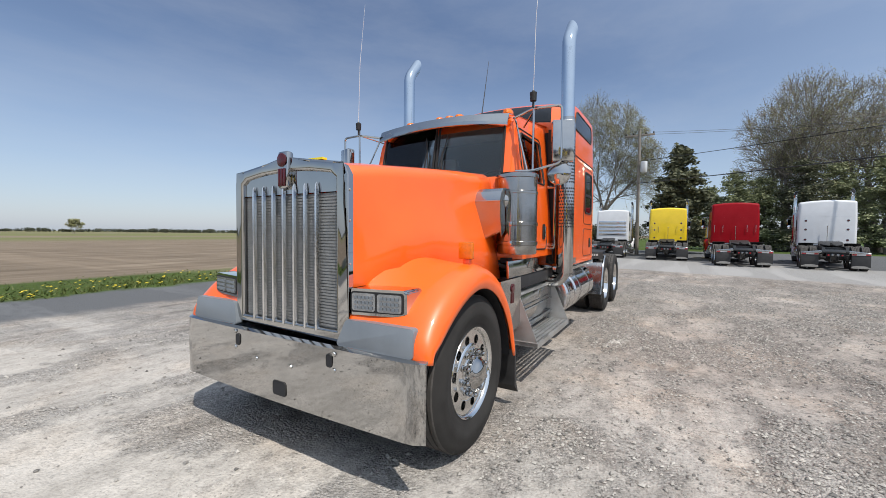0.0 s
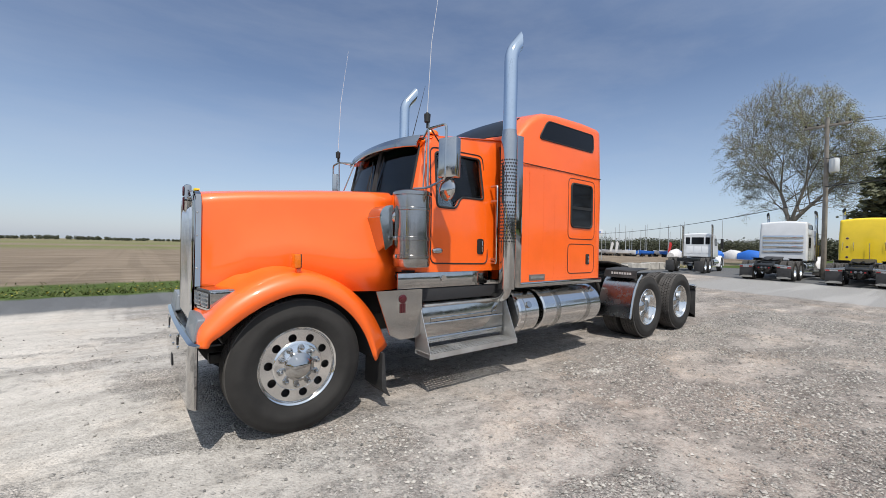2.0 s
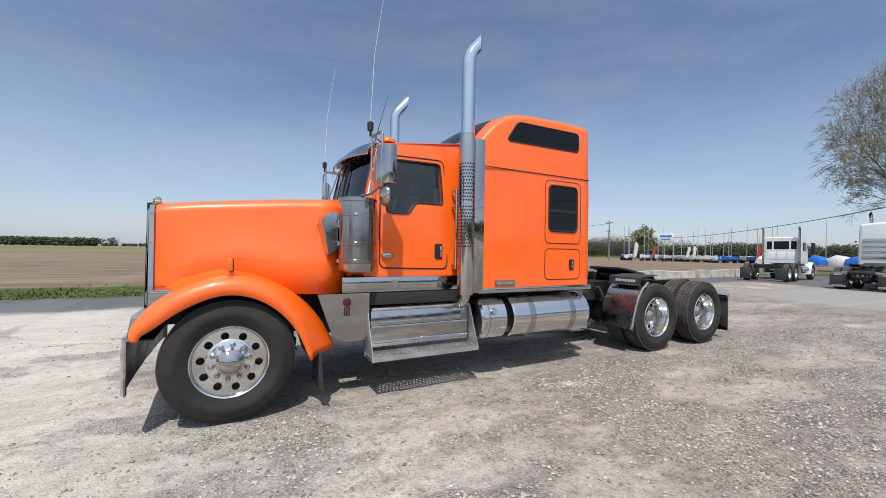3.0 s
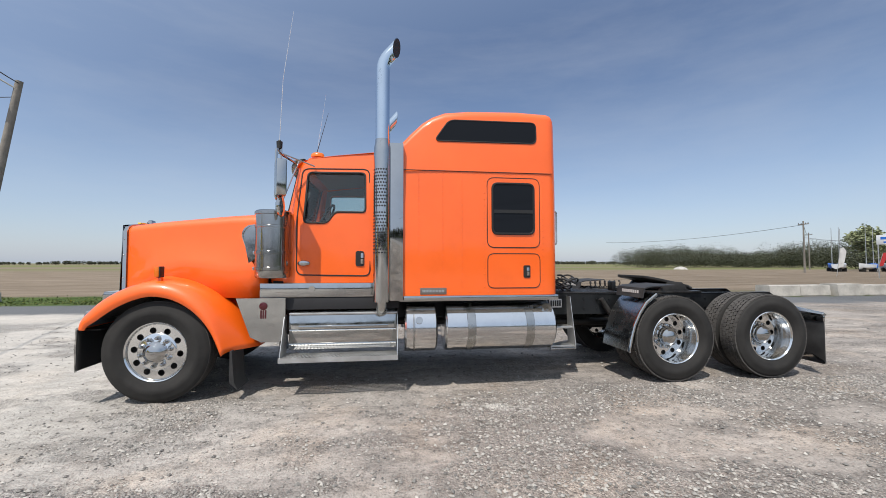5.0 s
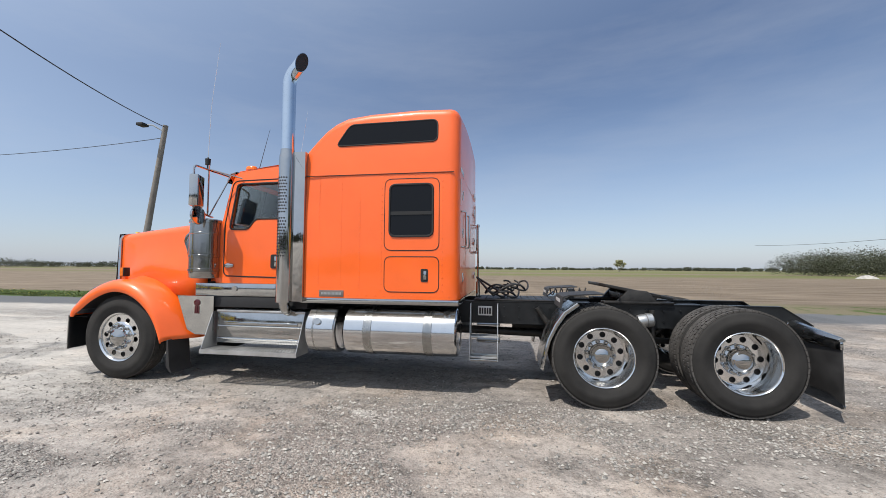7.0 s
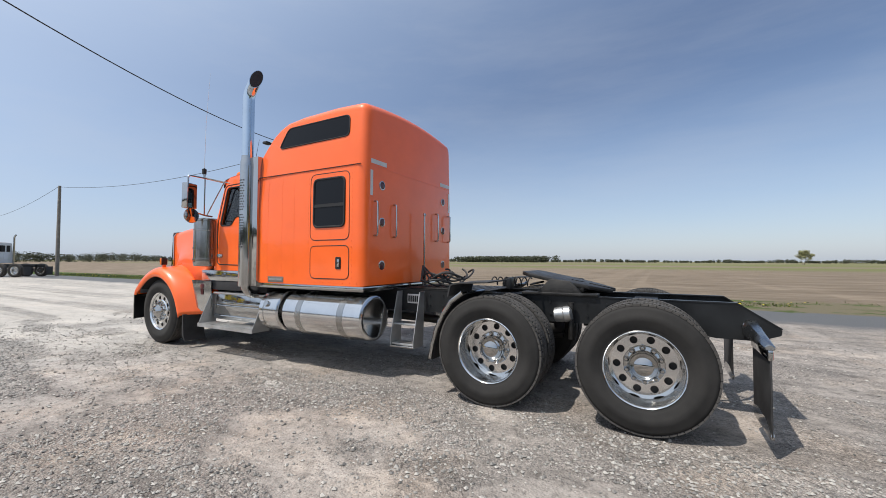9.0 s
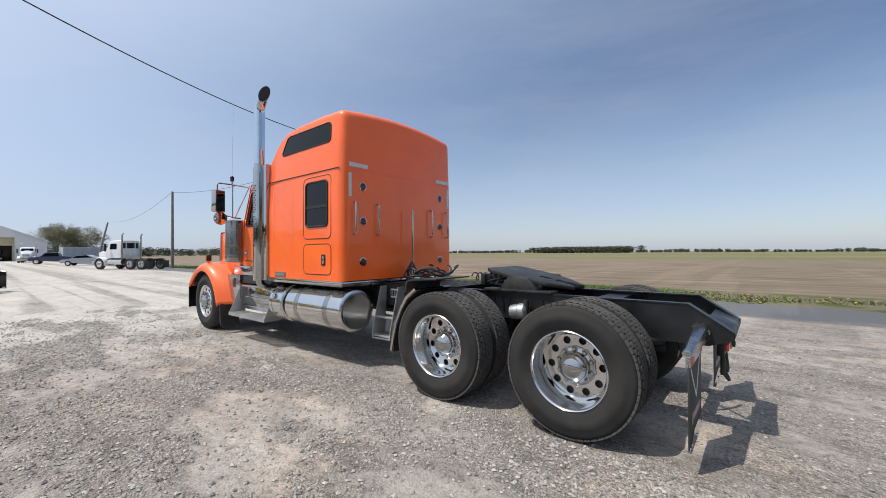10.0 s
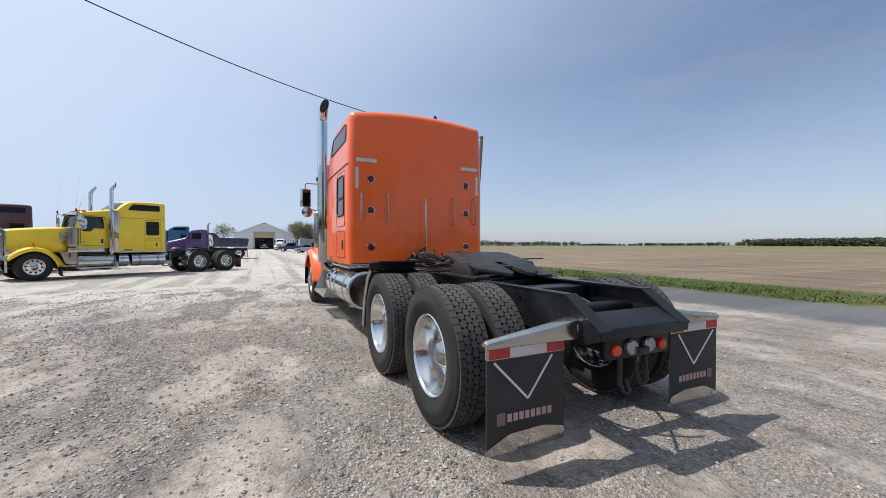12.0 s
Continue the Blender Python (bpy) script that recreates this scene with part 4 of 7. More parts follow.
def add_sleeper(T, mat):
    bm = B()
    rings = []
    for y in (5.08, 5.14, 5.2, 5.27, 5.33, 5.39, 5.45, 5.52, 5.6, 5.75, 5.9, 6.2, 6.5, 6.8, 6.88):
        rings.append(section(SW, 1.12, roof_z(y), 0.10, 0.075, y, taper=0.035))
    for y, k in ((6.93, 0.012), (6.965, 0.038), (6.988, 0.075), (6.996, 0.11)):
        rings.append(section(SW - k, 1.12 + k * 0.1, roof_z(y) - k, 0.09, 0.075, y, taper=0.035))
    loft(bm, rings)
    sl = P("sleeper", bm, mat, T, "tall raised-roof sleeper box")
    bm = B()
    box(bm, -SW - 0.004, SW + 0.004, 5.06, 6.99, 1.055, 1.118, 0.004)
    S("sill_trim", bm, STEEL, sl, "polished stainless sill")
    side = lambda s, d=0.0: (lambda a, b: (s * (SW + d - 0.035 * max(0.0, (b - 2.3) / 1.0)), a, b))
    for s in (1, -1):
        f = side(s, 0.002)
        up = round_poly([(5.47, 2.965), (5.65, 3.225), (6.73, 3.235), (6.73, 2.975)], 0.07, 5)
        bm = B()
        prism(bm, up, side(s, -0.01), (s * 0.014, 0, 0))
        S("upper_window", bm, BLACKGLASS, sl, "black wedge-shaped roof window")
        bm = B()
        outline_tube(bm, up, side(s, 0.003), 0.009)
        S("window_gasket", bm, TRIM, sl)
        # bunk window with its raised surround
        win = round_poly([(6.17, 1.855), (6.17, 2.465), (6.685, 2.465), (6.685, 1.855)], 0.07, 5)
        bm = B()
        prism(bm, win, side(s, -0.01), (s * 0.016, 0, 0))
        w = S("bunk_window", bm, BLACKGLASS, sl, "dark sliding bunk window")
        bm = B()
        prism(bm, [(6.18, 2.105), (6.18, 2.13), (6.675, 2.13), (6.675, 2.105)], side(s, 0.002), (s * 0.012, 0, 0))
        S("window_rail", bm, TRIM, sl)
        bm = B()
        outline_tube(bm, win, side(s, 0.006), 0.014)
        box(bm, s * (SW - 0.002), s * (SW + 0.010), 6.18, 6.675, 2.128, 2.146)
        S("window_frame", bm, TRIM, sl)
        for pts in (round_poly([(6.105, 1.69), (6.105, 2.535), (6.76, 2.535), (6.76, 1.69)], 0.09, 5), round_poly([(6.11, 1.205), (6.11, 1.615), (6.76, 1.615), (6.76, 1.205)], 0.08, 5)):
            bm = B()
            prism(bm, pts, side(s, -0.01), (s * 0.013, 0, 0))
            d = S("hatch_door", bm, mat, sl, "painted hatch panel")
            bm = B()
            outline_tube(bm, pts, side(s, 0.0015), 0.0055)
            S("hatch_seal", bm, TRIM, sl)
        bm = B()
        prism(bm, round_poly([(6.55, 1.325), (6.55, 1.475), (6.635, 1.475), (6.635, 1.325)], 0.02), side(s, 0.001), (s * 0.01, 0, 0))
        h = S("latch_recess", bm, TRIM, sl)
        bm = B()
        box(bm, s * (SW + 0.01), s * (SW + 0.022), 6.585, 6.62, 1.35, 1.45, 0.004)
        S("latch_handle", bm, CHROME, sl, "chrome paddle latch")
        bm = B()
        box(bm, s * (SW - 0.002), s * (SW + 0.006), 5.30, 5.61, 1.135, 1.212, 0.002)
        S("name_plate", bm, PLATE, sl, "small grey name plate")
        bm = B()
        bars(bm, 5.325, 5.585, s * (SW + 0.0062) - (0 if s > 0 else 0.002), 1.160, 1.188, 15, 0.002, "y")
        S("name_plate_bars", bm, DULLALU, sl)["kind"] = "stuff"
        # seam and rivets
        bm = B()
        box(bm, s * (SW - 0.012), s * (SW + 0.002), 5.09, 6.93, 2.597, 2.603)
        S("roof_seam", bm, TRIM, sl)
        bm = B()
        dots = [(y, 2.575) for y in np.arange(5.12, 6.9, 0.075)] + [(y, 1.16) for y in np.arange(5.12, 6.9, 0.11)]
        for y in (5.28, 5.565, 5.80, 6.07, 6.80):
            dots += [(y, z) for z in np.arange(1.22, 2.56, 0.075)]
        for y, z in dots:
            lathe(bm, [(0.0095, 0), (0.0075, 0.004), (0.0, 0.006)], side(s, 0.0)(y, z), (s, 0, 0), 6)
        S("rivets", bm, mat, sl)["kind"] = "stuff"
    # window in the front slope
    bm = B()
    row = []
    for y in (5.10, 5.2, 5.33, 5.43):
        z = roof_z(y)
        row.append([(u, y - 0.006, z + 0.075 * (1 - (u / 1.0) ** 2) + 0.004 - (0.0)) for u in np.linspace(-0.90 + (y - 5.1) * 0.25, 0.90 - (y - 5.1) * 0.25, 13)])
    top = row
    bot = [[(a, b, c - 0.016) for a, b, c in r] for r in row]
    loft(bm, [t + b[::-1] for t, b in zip(top, bot)])
    S("front_roof_window", bm, BLACKGLASS, sl, "black curved window in the roof slope")
    # back wall: lamps, grab rails and tape
    back = 6.997
    for u, z in ((0.80, 2.378), (0.80, 1.915), (0.80, 1.375), (-0.80, 2.378), (-0.80, 1.915), (-0.80, 1.375)):
        bm = B()
        lathe(bm, [(0.060, 0), (0.058, 0.008), (0.047, 0.009), (0.046, 0.002)], (u, back - 0.003, z), (0, 1, 0), 24)
        lp = S("port_ring", bm, CHROME, sl, "chrome ring")
        bm = B()
        lathe(bm, [(0.046, 0), (0.03, 0.003), (0, 0.005)], (u, back, z), (0, 1, 0), 20)
        S("port_lens", bm, EMBLEM, lp, "dark red lens")
    for u in (0.955, 0.56, -0.56, -0.955):
        bm = B()
        tube(bm, smooth_path([(u, back - 0.01, 1.74), (u, back + 0.055, 1.74), (u, back + 0.055, 2.16), (u, back - 0.01, 2.16)], 0.03), 0.011)
        S("grab_rail", bm, STEEL, sl, "slim stainless grab rail")
    for u0, u1, z0, z1 in ((0.71, 1.02, 2.625, 2.68), (0.985, 1.03, 2.23, 2.54), (-1.02, -0.71, 2.625, 2.68), (-1.03, -0.985, 2.23, 2.54)):
        bm = B()
        box(bm, u0, u1, back - 0.002, back + 0.003, z0, z1)
        S("reflective_strip", bm, TAPE, sl, "grey reflective tape")
    bm = B()
    box(bm, -0.95, 0.95, back - 0.004, back + 0.002, 2.597, 2.603)
    S("rear_seam", bm, mat, sl)
    return sl


# cab ------------------------------------------------------------------


def cab_u(z):
    return 0.975 if z < 2.0 else 0.975 - 0.125 * (z - 2.0) / 0.8


def add_cab(T, mat):
    cab_out = [(3.825, 1.27), (3.825, 2.09), (3.88, 2.58), (3.93, 2.70), (3.98, 2.77), (4.75, 2.87), (5.08, 2.92), (5.08, 1.27)]
    win = round_poly([(3.945, 1.975), (3.975, 2.59), (4.645, 2.60), (4.655, 2.11), (4.30, 2.11), (4.21, 1.975)], 0.05, 4)
    bm = B()
    box(bm, -0.80, 0.80, 3.54, 3.60, 1.27, 2.085, 0.015)
    cab = P("cab", bm, mat, T, "cab with steep windshield")
    bm = B()
    box(bm, -0.80, 0.80, 3.545, 3.80, 2.02, 2.082, 0.02)
    S("cowl", bm, mat, cab)
    for s in (1, -1):
        bm = B()
        sheet(bm, cab_out, [win], lambda a, b: (s * cab_u(b), a, b), (-s * 0.05, 0, 0))
        S("side_wall", bm, mat, cab)
        bm = B()
        lining = [(3.84, 1.30), (3.84, 2.12), (3.93, 2.66), (5.0, 2.80), (5.0, 1.30)]
        sheet(bm, lining, [win], lambda a, b: (s * (cab_u(b) - 0.053), a, b), (-s * 0.006, 0, 0))
        S("door_lining", bm, CABIN, cab, "grey inner lining")
        bm = B()
        prism(bm, [(0.795, 3.545), (0.88, 3.66), (0.955, 3.76), (0.974, 3.83), (0.93, 3.85), (0.75, 3.60)], lambda a, b: (s * a, b, 1.27), (0, 0, 0.81), 0.008)
        S("cowl_side", bm, mat, cab)
    # roof, cowl, back and floor
    bm = B()
    rings = []
    for y, z in ((3.84, 2.70), (3.90, 2.745), (4.0, 2.785), (4.3, 2.83), (4.75, 2.885), (5.09, 2.935)):
        pts = []
        for i in range(17):
            u = -0.858 + 1.716 * i / 16
            pts.append((u, y, z + 0.045 * (1 - abs(u / 0.858) ** 3) - (0.02 if abs(u) > 0.84 else 0)))
        rings.append(pts + [(u, y, z - 0.06) for u in (0.8, 0, -0.8)])
    loft(bm, rings)
    S("roof", bm, mat, cab)
    bm = B()
    prism(bm, [(3.95, 2.70), (5.02, 2.82), (5.02, 2.80), (3.95, 2.68)], lambda a, b: (-0.80, a, b), (1.60, 0, 0))
    S("headliner", bm, CABIN, cab, "grey roof lining")
    bm = B()
    box(bm, -0.92, 0.92, 3.6, 5.08, 1.24, 1.29)
    S("floor_panel", bm, DARK, cab)
    bm = B()
    box(bm, -0.92, 0.92, 3.60, 3.95, 1.7, 2.06, 0.05)
    S("dashboard", bm, CABIN, cab, "grey dashboard")
    for s in (1, -1):
        bm = B()
        box(bm, s * 0.25, s * 0.75, 4.45, 4.95, 1.55, 1.72, 0.06)
        box(bm, s * 0.27, s * 0.73, 4.85, 5.0, 1.66, 2.42, 0.06)
        box(bm, s * 0.36, s * 0.64, 4.88, 4.98, 2.42, 2.58, 0.04)
        S("seat", bm, CABIN, cab, "grey high-back seat")
        # A-pillar
        bm = B()
        foot = [(s * 0.785, 3.725, 2.07), (s * 0.87, 3.745, 2.07), (s * 0.958, 3.83, 2.07), (s * 0.94, 3.88, 2.07), (s * 0.80, 3.78, 2.07)]
        head = [(s * 0.765, 3.862, 2.72), (s * 0.82, 3.868, 2.72), (s * 0.862, 3.93, 2.72), (s * 0.85, 3.97, 2.72), (s * 0.775, 3.90, 2.72)]
        loft(bm, [foot, head])
        S("windshield_post", bm, mat, cab)
    bm = B()
    ring_tube(bm, [Vector((0.5 + 0.22 * math.cos(a), 4.12 + 0.10 * math.sin(a), 2.06 + 0.19 * math.sin(a))) for a in np.linspace(0, 2 * math.pi, 24, endpoint=False)], 0.015, 8)
    cyl(bm, (0.5, 4.12, 2.06), (0.5, 3.9, 1.9), 0.03)
    S("steering_wheel", bm, DARK, cab)
    # dark sheet painted as the shade in the open way to the sleeper
    bm = B()
    box(bm, -0.92, 0.92, 5.02, 5.07, 1.29, 2.82)
    S("back_panel", bm, DARK, cab)
    # glass
    for s in (1, -1):
        bm = B()
        prism(bm, win, lambda a, b: (s * (cab_u(b) - 0.02), a, b), (-s * 0.005, 0, 0))
        g = S("door_window", bm, TINT, cab, "tinted door window")
        g.visible_shadow = False
        bm = B()
        outline_tube(bm, win, lambda a, b: (s * (cab_u(b) + 0.001), a, b), 0.012)
        S("door_window_seal", bm, TRIM, cab)
        # windshield half
        bm = B()
        lo = [(s * (0.02 + 0.765 * t), 3.665 + 0.06 * t ** 2, 2.09) for t in (0, 0.33, 0.66, 1)]
        hi = [(s * (0.02 + 0.745 * t), 3.80 + 0.06 * t ** 2, 2.71) for t in (0, 0.33, 0.66, 1)]
        loft(bm, [lo + [(a, b + 0.006, c) for a, b, c in reversed(lo)], hi + [(a, b + 0.006, c) for a, b, c in reversed(hi)]])
        g = S("windshield", bm, SCREEN, cab, "tinted windshield half")
        g.visible_shadow = False
        bm = B()
        run = lo + hi[::-1]
        ring_tube(bm, run, 0.016, 6)
        S("windshield_seal", bm, TRIM, cab)
        # wiper
        bm = B()
        tube(bm, [(s * 0.12, 3.645, 2.10), (s * 0.10, 3.70, 2.42)], 0.008)
        tube(bm, [(s * 0.06, 3.67, 2.20), (s * 0.14, 3.76, 2.60)], 0.007)
        S("wiper", bm, TRIM, cab)
        # door outline, latch and grab rail
        dp = round_poly([(3.872, 1.365), (3.868, 2.0), (3.91, 2.635), (4.695, 2.65), (4.715, 1.35)], 0.08, 5)
        bm = B()
        outline_tube(bm, dp, lambda a, b: (s * (cab_u(b) + 0.0005), a, b), 0.008)
        S("door_gap", bm, TRIM, cab)
        bm = B()
        prism(bm, round_poly([(4.545, 1.465), (4.545, 1.645), (4.645, 1.645), (4.645, 1.465)], 0.03), lambda a, b: (s * 0.976, a, b), (s * 0.008, 0, 0))
        S("door_latch", bm, TRIM, cab, "black door latch cup")
        bm = B()
        box(bm, s * 0.983, s * 0.998, 4.605, 4.638, 1.49, 1.62, 0.004)
        S("door_handle", bm, CHROME, cab, "chrome door handle")
        bm = B()
        lathe(bm, [(0.055, 0), (0.055, 0.02), (0.045, 0.032), (0.03, 0.036), (0, 0.037)], (0, 0, 0), (s, 0, 0), 24)
        bmesh.ops.scale(bm, vec=(1, 1.25, 0.62), verts=bm.verts)
        bmesh.ops.translate(bm, vec=(s * 0.976, 3.955, 1.50), verts=bm.verts)
        S("door_marker_lamp", bm, CHROME, cab, "oval chrome side marker")
        bm = B()
        for z0 in (1.30,):
            for y in np.arange(3.7, 5.05, 0.07):
                lathe(bm, [(0.007, 0), (0.004, 0.003), (0, 0.0035)], (s * 0.975, y, z0), (s, 0, 0), 6)
        S("cab_rivets", bm, mat, cab)["kind"] = "stuff"
        bm = B()
        tube(bm, smooth_path([(s * 0.97, 4.79, 1.36), (s * 1.05, 4.79, 1.36), (s * 1.05, 4.79, 2.28), (s * 0.95, 4.79, 2.28)], 0.02), 0.016, 10)
        for z in (1.40, 2.10):
            cyl(bm, (s * 0.96, 4.79, z), (s * 1.06, 4.79, z), 0.02, n=10)
        S("cab_grab_rail", bm, STEEL, cab, "tall stainless grab rail")
        bm = B()
        box(bm, s * 0.95, s * 0.978, 3.47, 4.98, 1.105, 1.268, 0.004)
        cyl(bm, (s * 0.975, 4.05, 1.20), (s * 0.995, 4.05, 1.20), 0.035, n=14)
        S("cab_sill", bm, STEEL, cab, "polished sill below the door")
        bm = B()
        box(bm, s * 0.90, s * 0.99, 4.98, 5.10, 1.15, 2.85, 0.01)
        S("cab_gap_boot", bm, TRIM, cab, "black rubber boot between cab and sleeper")
    # stainless sun visor, bowed forward
    bm = B()
    top, lip = [], []
    for i in range(19):
        t = -1 + i / 9
        u = 0.825 * t
        top.append((u, 3.91, 2.775 + 0.035 * (1 - t * t)))
        lip.append((u, 3.655 + 0.105 * abs(t) ** 2.2, 2.665 + 0.045 * (1 - t * t)))
    mid = [(a[0], (a[1] + b[1]) / 2 - 0.03, (a[2] + b[2]) / 2 + 0.035) for a, b in zip(top, lip)]
    edge = [(a, b, c - 0.035) for a, b, c in lip]
    rows = [top, mid, lip, edge]
    under = [[(a, b + 0.008, c - 0.008) for a, b, c in r] for r in reversed(rows)]
    loft(bm, [[r[i] for r in rows + under] for i in range(19)])
    S("sun_visor", bm, STEEL, cab, "stainless drop visor over the windshield")
    for u in (-0.55, -0.13, 0.0, 0.13, 0.72):
        bm = B()
        n = 8
        rings = []
        for k, (h, r) in enumerate(((0, 0.056), (0.034, 0.052), (0.050, 0.040), (0.058, 0.018))):
            rings.append([(u + r * math.cos(a), 4.05 + 1.5 * r * math.sin(a), 2.80 + 0.045 * (1 - (u / 0.86) ** 3 if u > 0 else 1 - (-u / 0.86) ** 3) + h) for a in np.linspace(0, 2 * math.pi, 14, endpoint=False)])
        loft(bm, rings)
        S("roof_marker_lamp", bm, AMBER, cab, "amber roof marker lamp")
    bm = B()
    tube(bm, [(0.45, 3.95, 2.80), (0.45, 4.13, 3.48)], [0.006, 0.002], 6)
    S("roof_aerial", bm, TRIM, cab, "thin roof aerial")
    return cab


# hood and front ---------------------------------------------------------


def hood_section(y, hw, zb, zt, crown, r=0.09, flare=0.0):
    pts = [(hw + flare, y, zb), (hw + flare * 0.4, y, zb + (zt - zb) * 0.4), (hw, y, zb + (zt - zb) * 0.7)]
    for i in range(6):
        a = math.pi / 2 * i / 5
        pts.append((hw - r + r * math.cos(a), y, zt - r + r * math.sin(a)))
    for k in (0.66, 0.33):
        x = (hw - r) * k
        pts.append((x, y, zt + crown * (1 - k * k)))
    left = [(-a, b, c) for a, b, c in reversed(pts)]
    return pts + [(0, y, zt + crown)] + left


LIP = [(1.79, 0.80), (1.80, 0.86), (1.875, 0.90), (1.966, 0.985), (2.14, 1.10), (2.345, 1.175), (2.47, 1.18), (2.62, 1.155), (2.795, 1.065), (2.955, 0.91), (3.067, 0.725), (3.143, 0.493)]


def add_hood(T, mat):
    bm = B()
    rings = [hood_section(1.80, 0.545, 0.86, 1.935, 0.05), hood_section(1.83, 0.553, 0.86, 1.958, 0.05), hood_section(1.95, 0.566, 0.95, 1.975, 0.05, 0.09, 0.04), hood_section(2.15, 0.585, 1.17, 2.0, 0.05, 0.09, 0.13), hood_section(2.5, 0.625, 1.26, 2.035, 0.05, 0.10, 0.17), hood_section(2.8, 0.66, 1.20, 2.065, 0.05, 0.11, 0.17), hood_section(3.05, 0.69, 1.10, 2.085, 0.05, 0.11, 0.16), hood_section(3.3, 0.725, 1.09, 2.10, 0.05, 0.12, 0.14), hood_section(3.52, 0.755, 1.10, 2.115, 0.05, 0.12, 0.12)]
    loft(bm, rings, closed=False)
    hd = P("hood", bm, mat, T, "long sloping painted hood")
    md = hd.modifiers.new("thick", "SOLIDIFY")
    md.thickness, md.offset = 0.012, -1
    for s in (1, -1):
        # fender: sections across, swept over the wheel
        prof = [(1.165, -0.03, 0), (1.18, 0.0, 0), (1.185, 0.03, 0), (1.17, 0.075, 0), (1.13, 0.115, 0), (1.06, 0.132, 0), (0.97, 0.132, 0), (0.87, 0.126, 0), (0.78, 0.122, 0), (0.71, 0.126, 0), (0.655, 0.135, 0), (0.58, 0.15, 0)]
        rings = []
        m = len(LIP)
        for i, (y, z) in enumerate(LIP):
            a, b = LIP[max(i - 1, 0)], LIP[min(i + 1, m - 1)]
            d = Vector((b[0] - a[0], b[1] - a[1])).normalized()
            nrm = Vector((-d.y, d.x))
            f = i / (m - 1)
            ring = []
            for u, off, _ in prof:
                inner = max(0.0, (1.06 - u) / 0.45)
                rise = 0.075 * inner ** 1.8 * max(0.0, min(1.0, (f - 0.10) / 0.35, (0.80 - f) / 0.25))
                k = off * (0.55 + 0.45 * min(1, f / 0.25)) if f < 0.25 else off
                yy, zz = y + nrm.x * k, z + nrm.y * k + rise
                if f > 0.55:
                    g = (f - 0.55) / 0.45
                    k *= 1 - 0.72 * g
                    yy = y + nrm.x * k + max(0.0, min(1.0, (1.15 - u) / 0.26)) * g * 0.26
                    u = u - g * 0.02
                if yy < 1.745:
                    yy = 1.745
                ring.append((s * u, yy, zz))
            rings.append(ring)
        bm = B()
        loft(bm, rings, closed=False)
        fe = P("fender", bm, mat, T, "rounded painted front fender", 60)
        fe.modifiers.new("smooth", "SUBSURF").levels = 2
        fe.modifiers["smooth"].render_levels = 2
        md = fe.modifiers.new("thick", "SOLIDIFY")
        md.thickness, md.offset = 0.014, 0
        bm = B()
        rr = [[(s * 0.60, y, z), (s * 1.12, y, z), (s * 1.12, y, z + 0.012), (s * 0.60, y, z + 0.012)] for y, z in LIP[2:]]
        loft(bm, rr)
        S("wheel_arch_liner", bm, DARK, fe)
        # headlamp pod, its outer end further back
        hy = lambda a: 1.775 + (a - 0.575) * 0.16
        bm = B()
        prism(bm, round_poly([(0.572, 1.018), (0.572, 1.182), (0.972, 1.186), (0.972, 1.026)], 0.025), lambda a, b: (s * a, hy(a), b), (0, 0.17, 0), 0.014)
        pod = P("headlamp", bm, CHROME, T, "twin rectangular headlamp in chrome bezel")
        bm = B()
        prism(bm, round_poly([(0.592, 1.036), (0.592, 1.165), (0.952, 1.168), (0.952, 1.042)], 0.02), lambda a, b: (s * a, hy(a) + 0.0015, b), (0, -0.006, 0))
        S("lamp_surround", bm, TRIM, pod)
        for a0, a1 in ((0.604, 0.765), (0.779, 0.94)):
            bm = B()
            prism(bm, round_poly([(a0, 1.048), (a0, 1.157), (a1, 1.157), (a1, 1.048)], 0.018), lambda a, b: (s * a, hy(a) - 0.004, b), (0, -0.004, 0))
            ln = S("lamp_lens", bm, LENS, pod, "clear headlamp lens")
            bm = B()
            for i in range(5):
                for j in range(3):
                    ua = a0 + 0.02 + i * (a1 - a0 - 0.03) / 5
                    box(bm, s * ua, s * (ua + 0.02), hy(ua) - 0.0115, hy(ua) - 0.0078, 1.06 + j * 0.031, 1.077 + j * 0.031)
            S("lamp_cells", bm, GREYPAINT, ln)
        # grey filler under the headlamps
        bm = B()
        prism(bm, round_poly([(0.515, 0.828), (0.575, 0.992), (1.085, 0.992), (1.09, 0.828)], 0.02), lambda a, b: (s * a, 1.722 + 0.025 * (b - 0.825) / 0.16, b), (0, 0.05, 0), 0.006)
        P("bumper_filler", bm, GREYPAINT, T, "dull grey filler panel above the bumper")
        # turn lamp on the fender crown
        bm = B()
        box(bm, s * 1.003, s * 1.097, 2.43, 2.475, 1.345, 1.465, 0.008)
        tl = P("turn_lamp", bm, TRIM, T, "amber turn signal lamp")
        bm = B()
        box(bm, s * 1.025, s * 1.075, 2.438, 2.478, 1.26, 1.347, 0.006)
        S("lamp_stalk", bm, mat, tl)
        bm = B()
        box(bm, s * 0.998, s * 1.102, 2.416, 2.466, 1.348, 1.464, 0.008)
        S("turn_lens", bm, AMBER, tl, "ribbed amber lens")
        # stainless panel behind the fender, with a red badge
        bm = B()
        prism(bm, [(3.22, 1.10), (3.76, 1.10), (3.76, 0.66), (3.70, 0.60), (3.50, 0.60), (3.38, 0.66)], lambda a, b: (s * 0.985, a, b), (s * 0.012, 0, 0))
        sp = P("side_panel", bm, STEEL, T, "stainless panel behind the fender")
        bm = B()
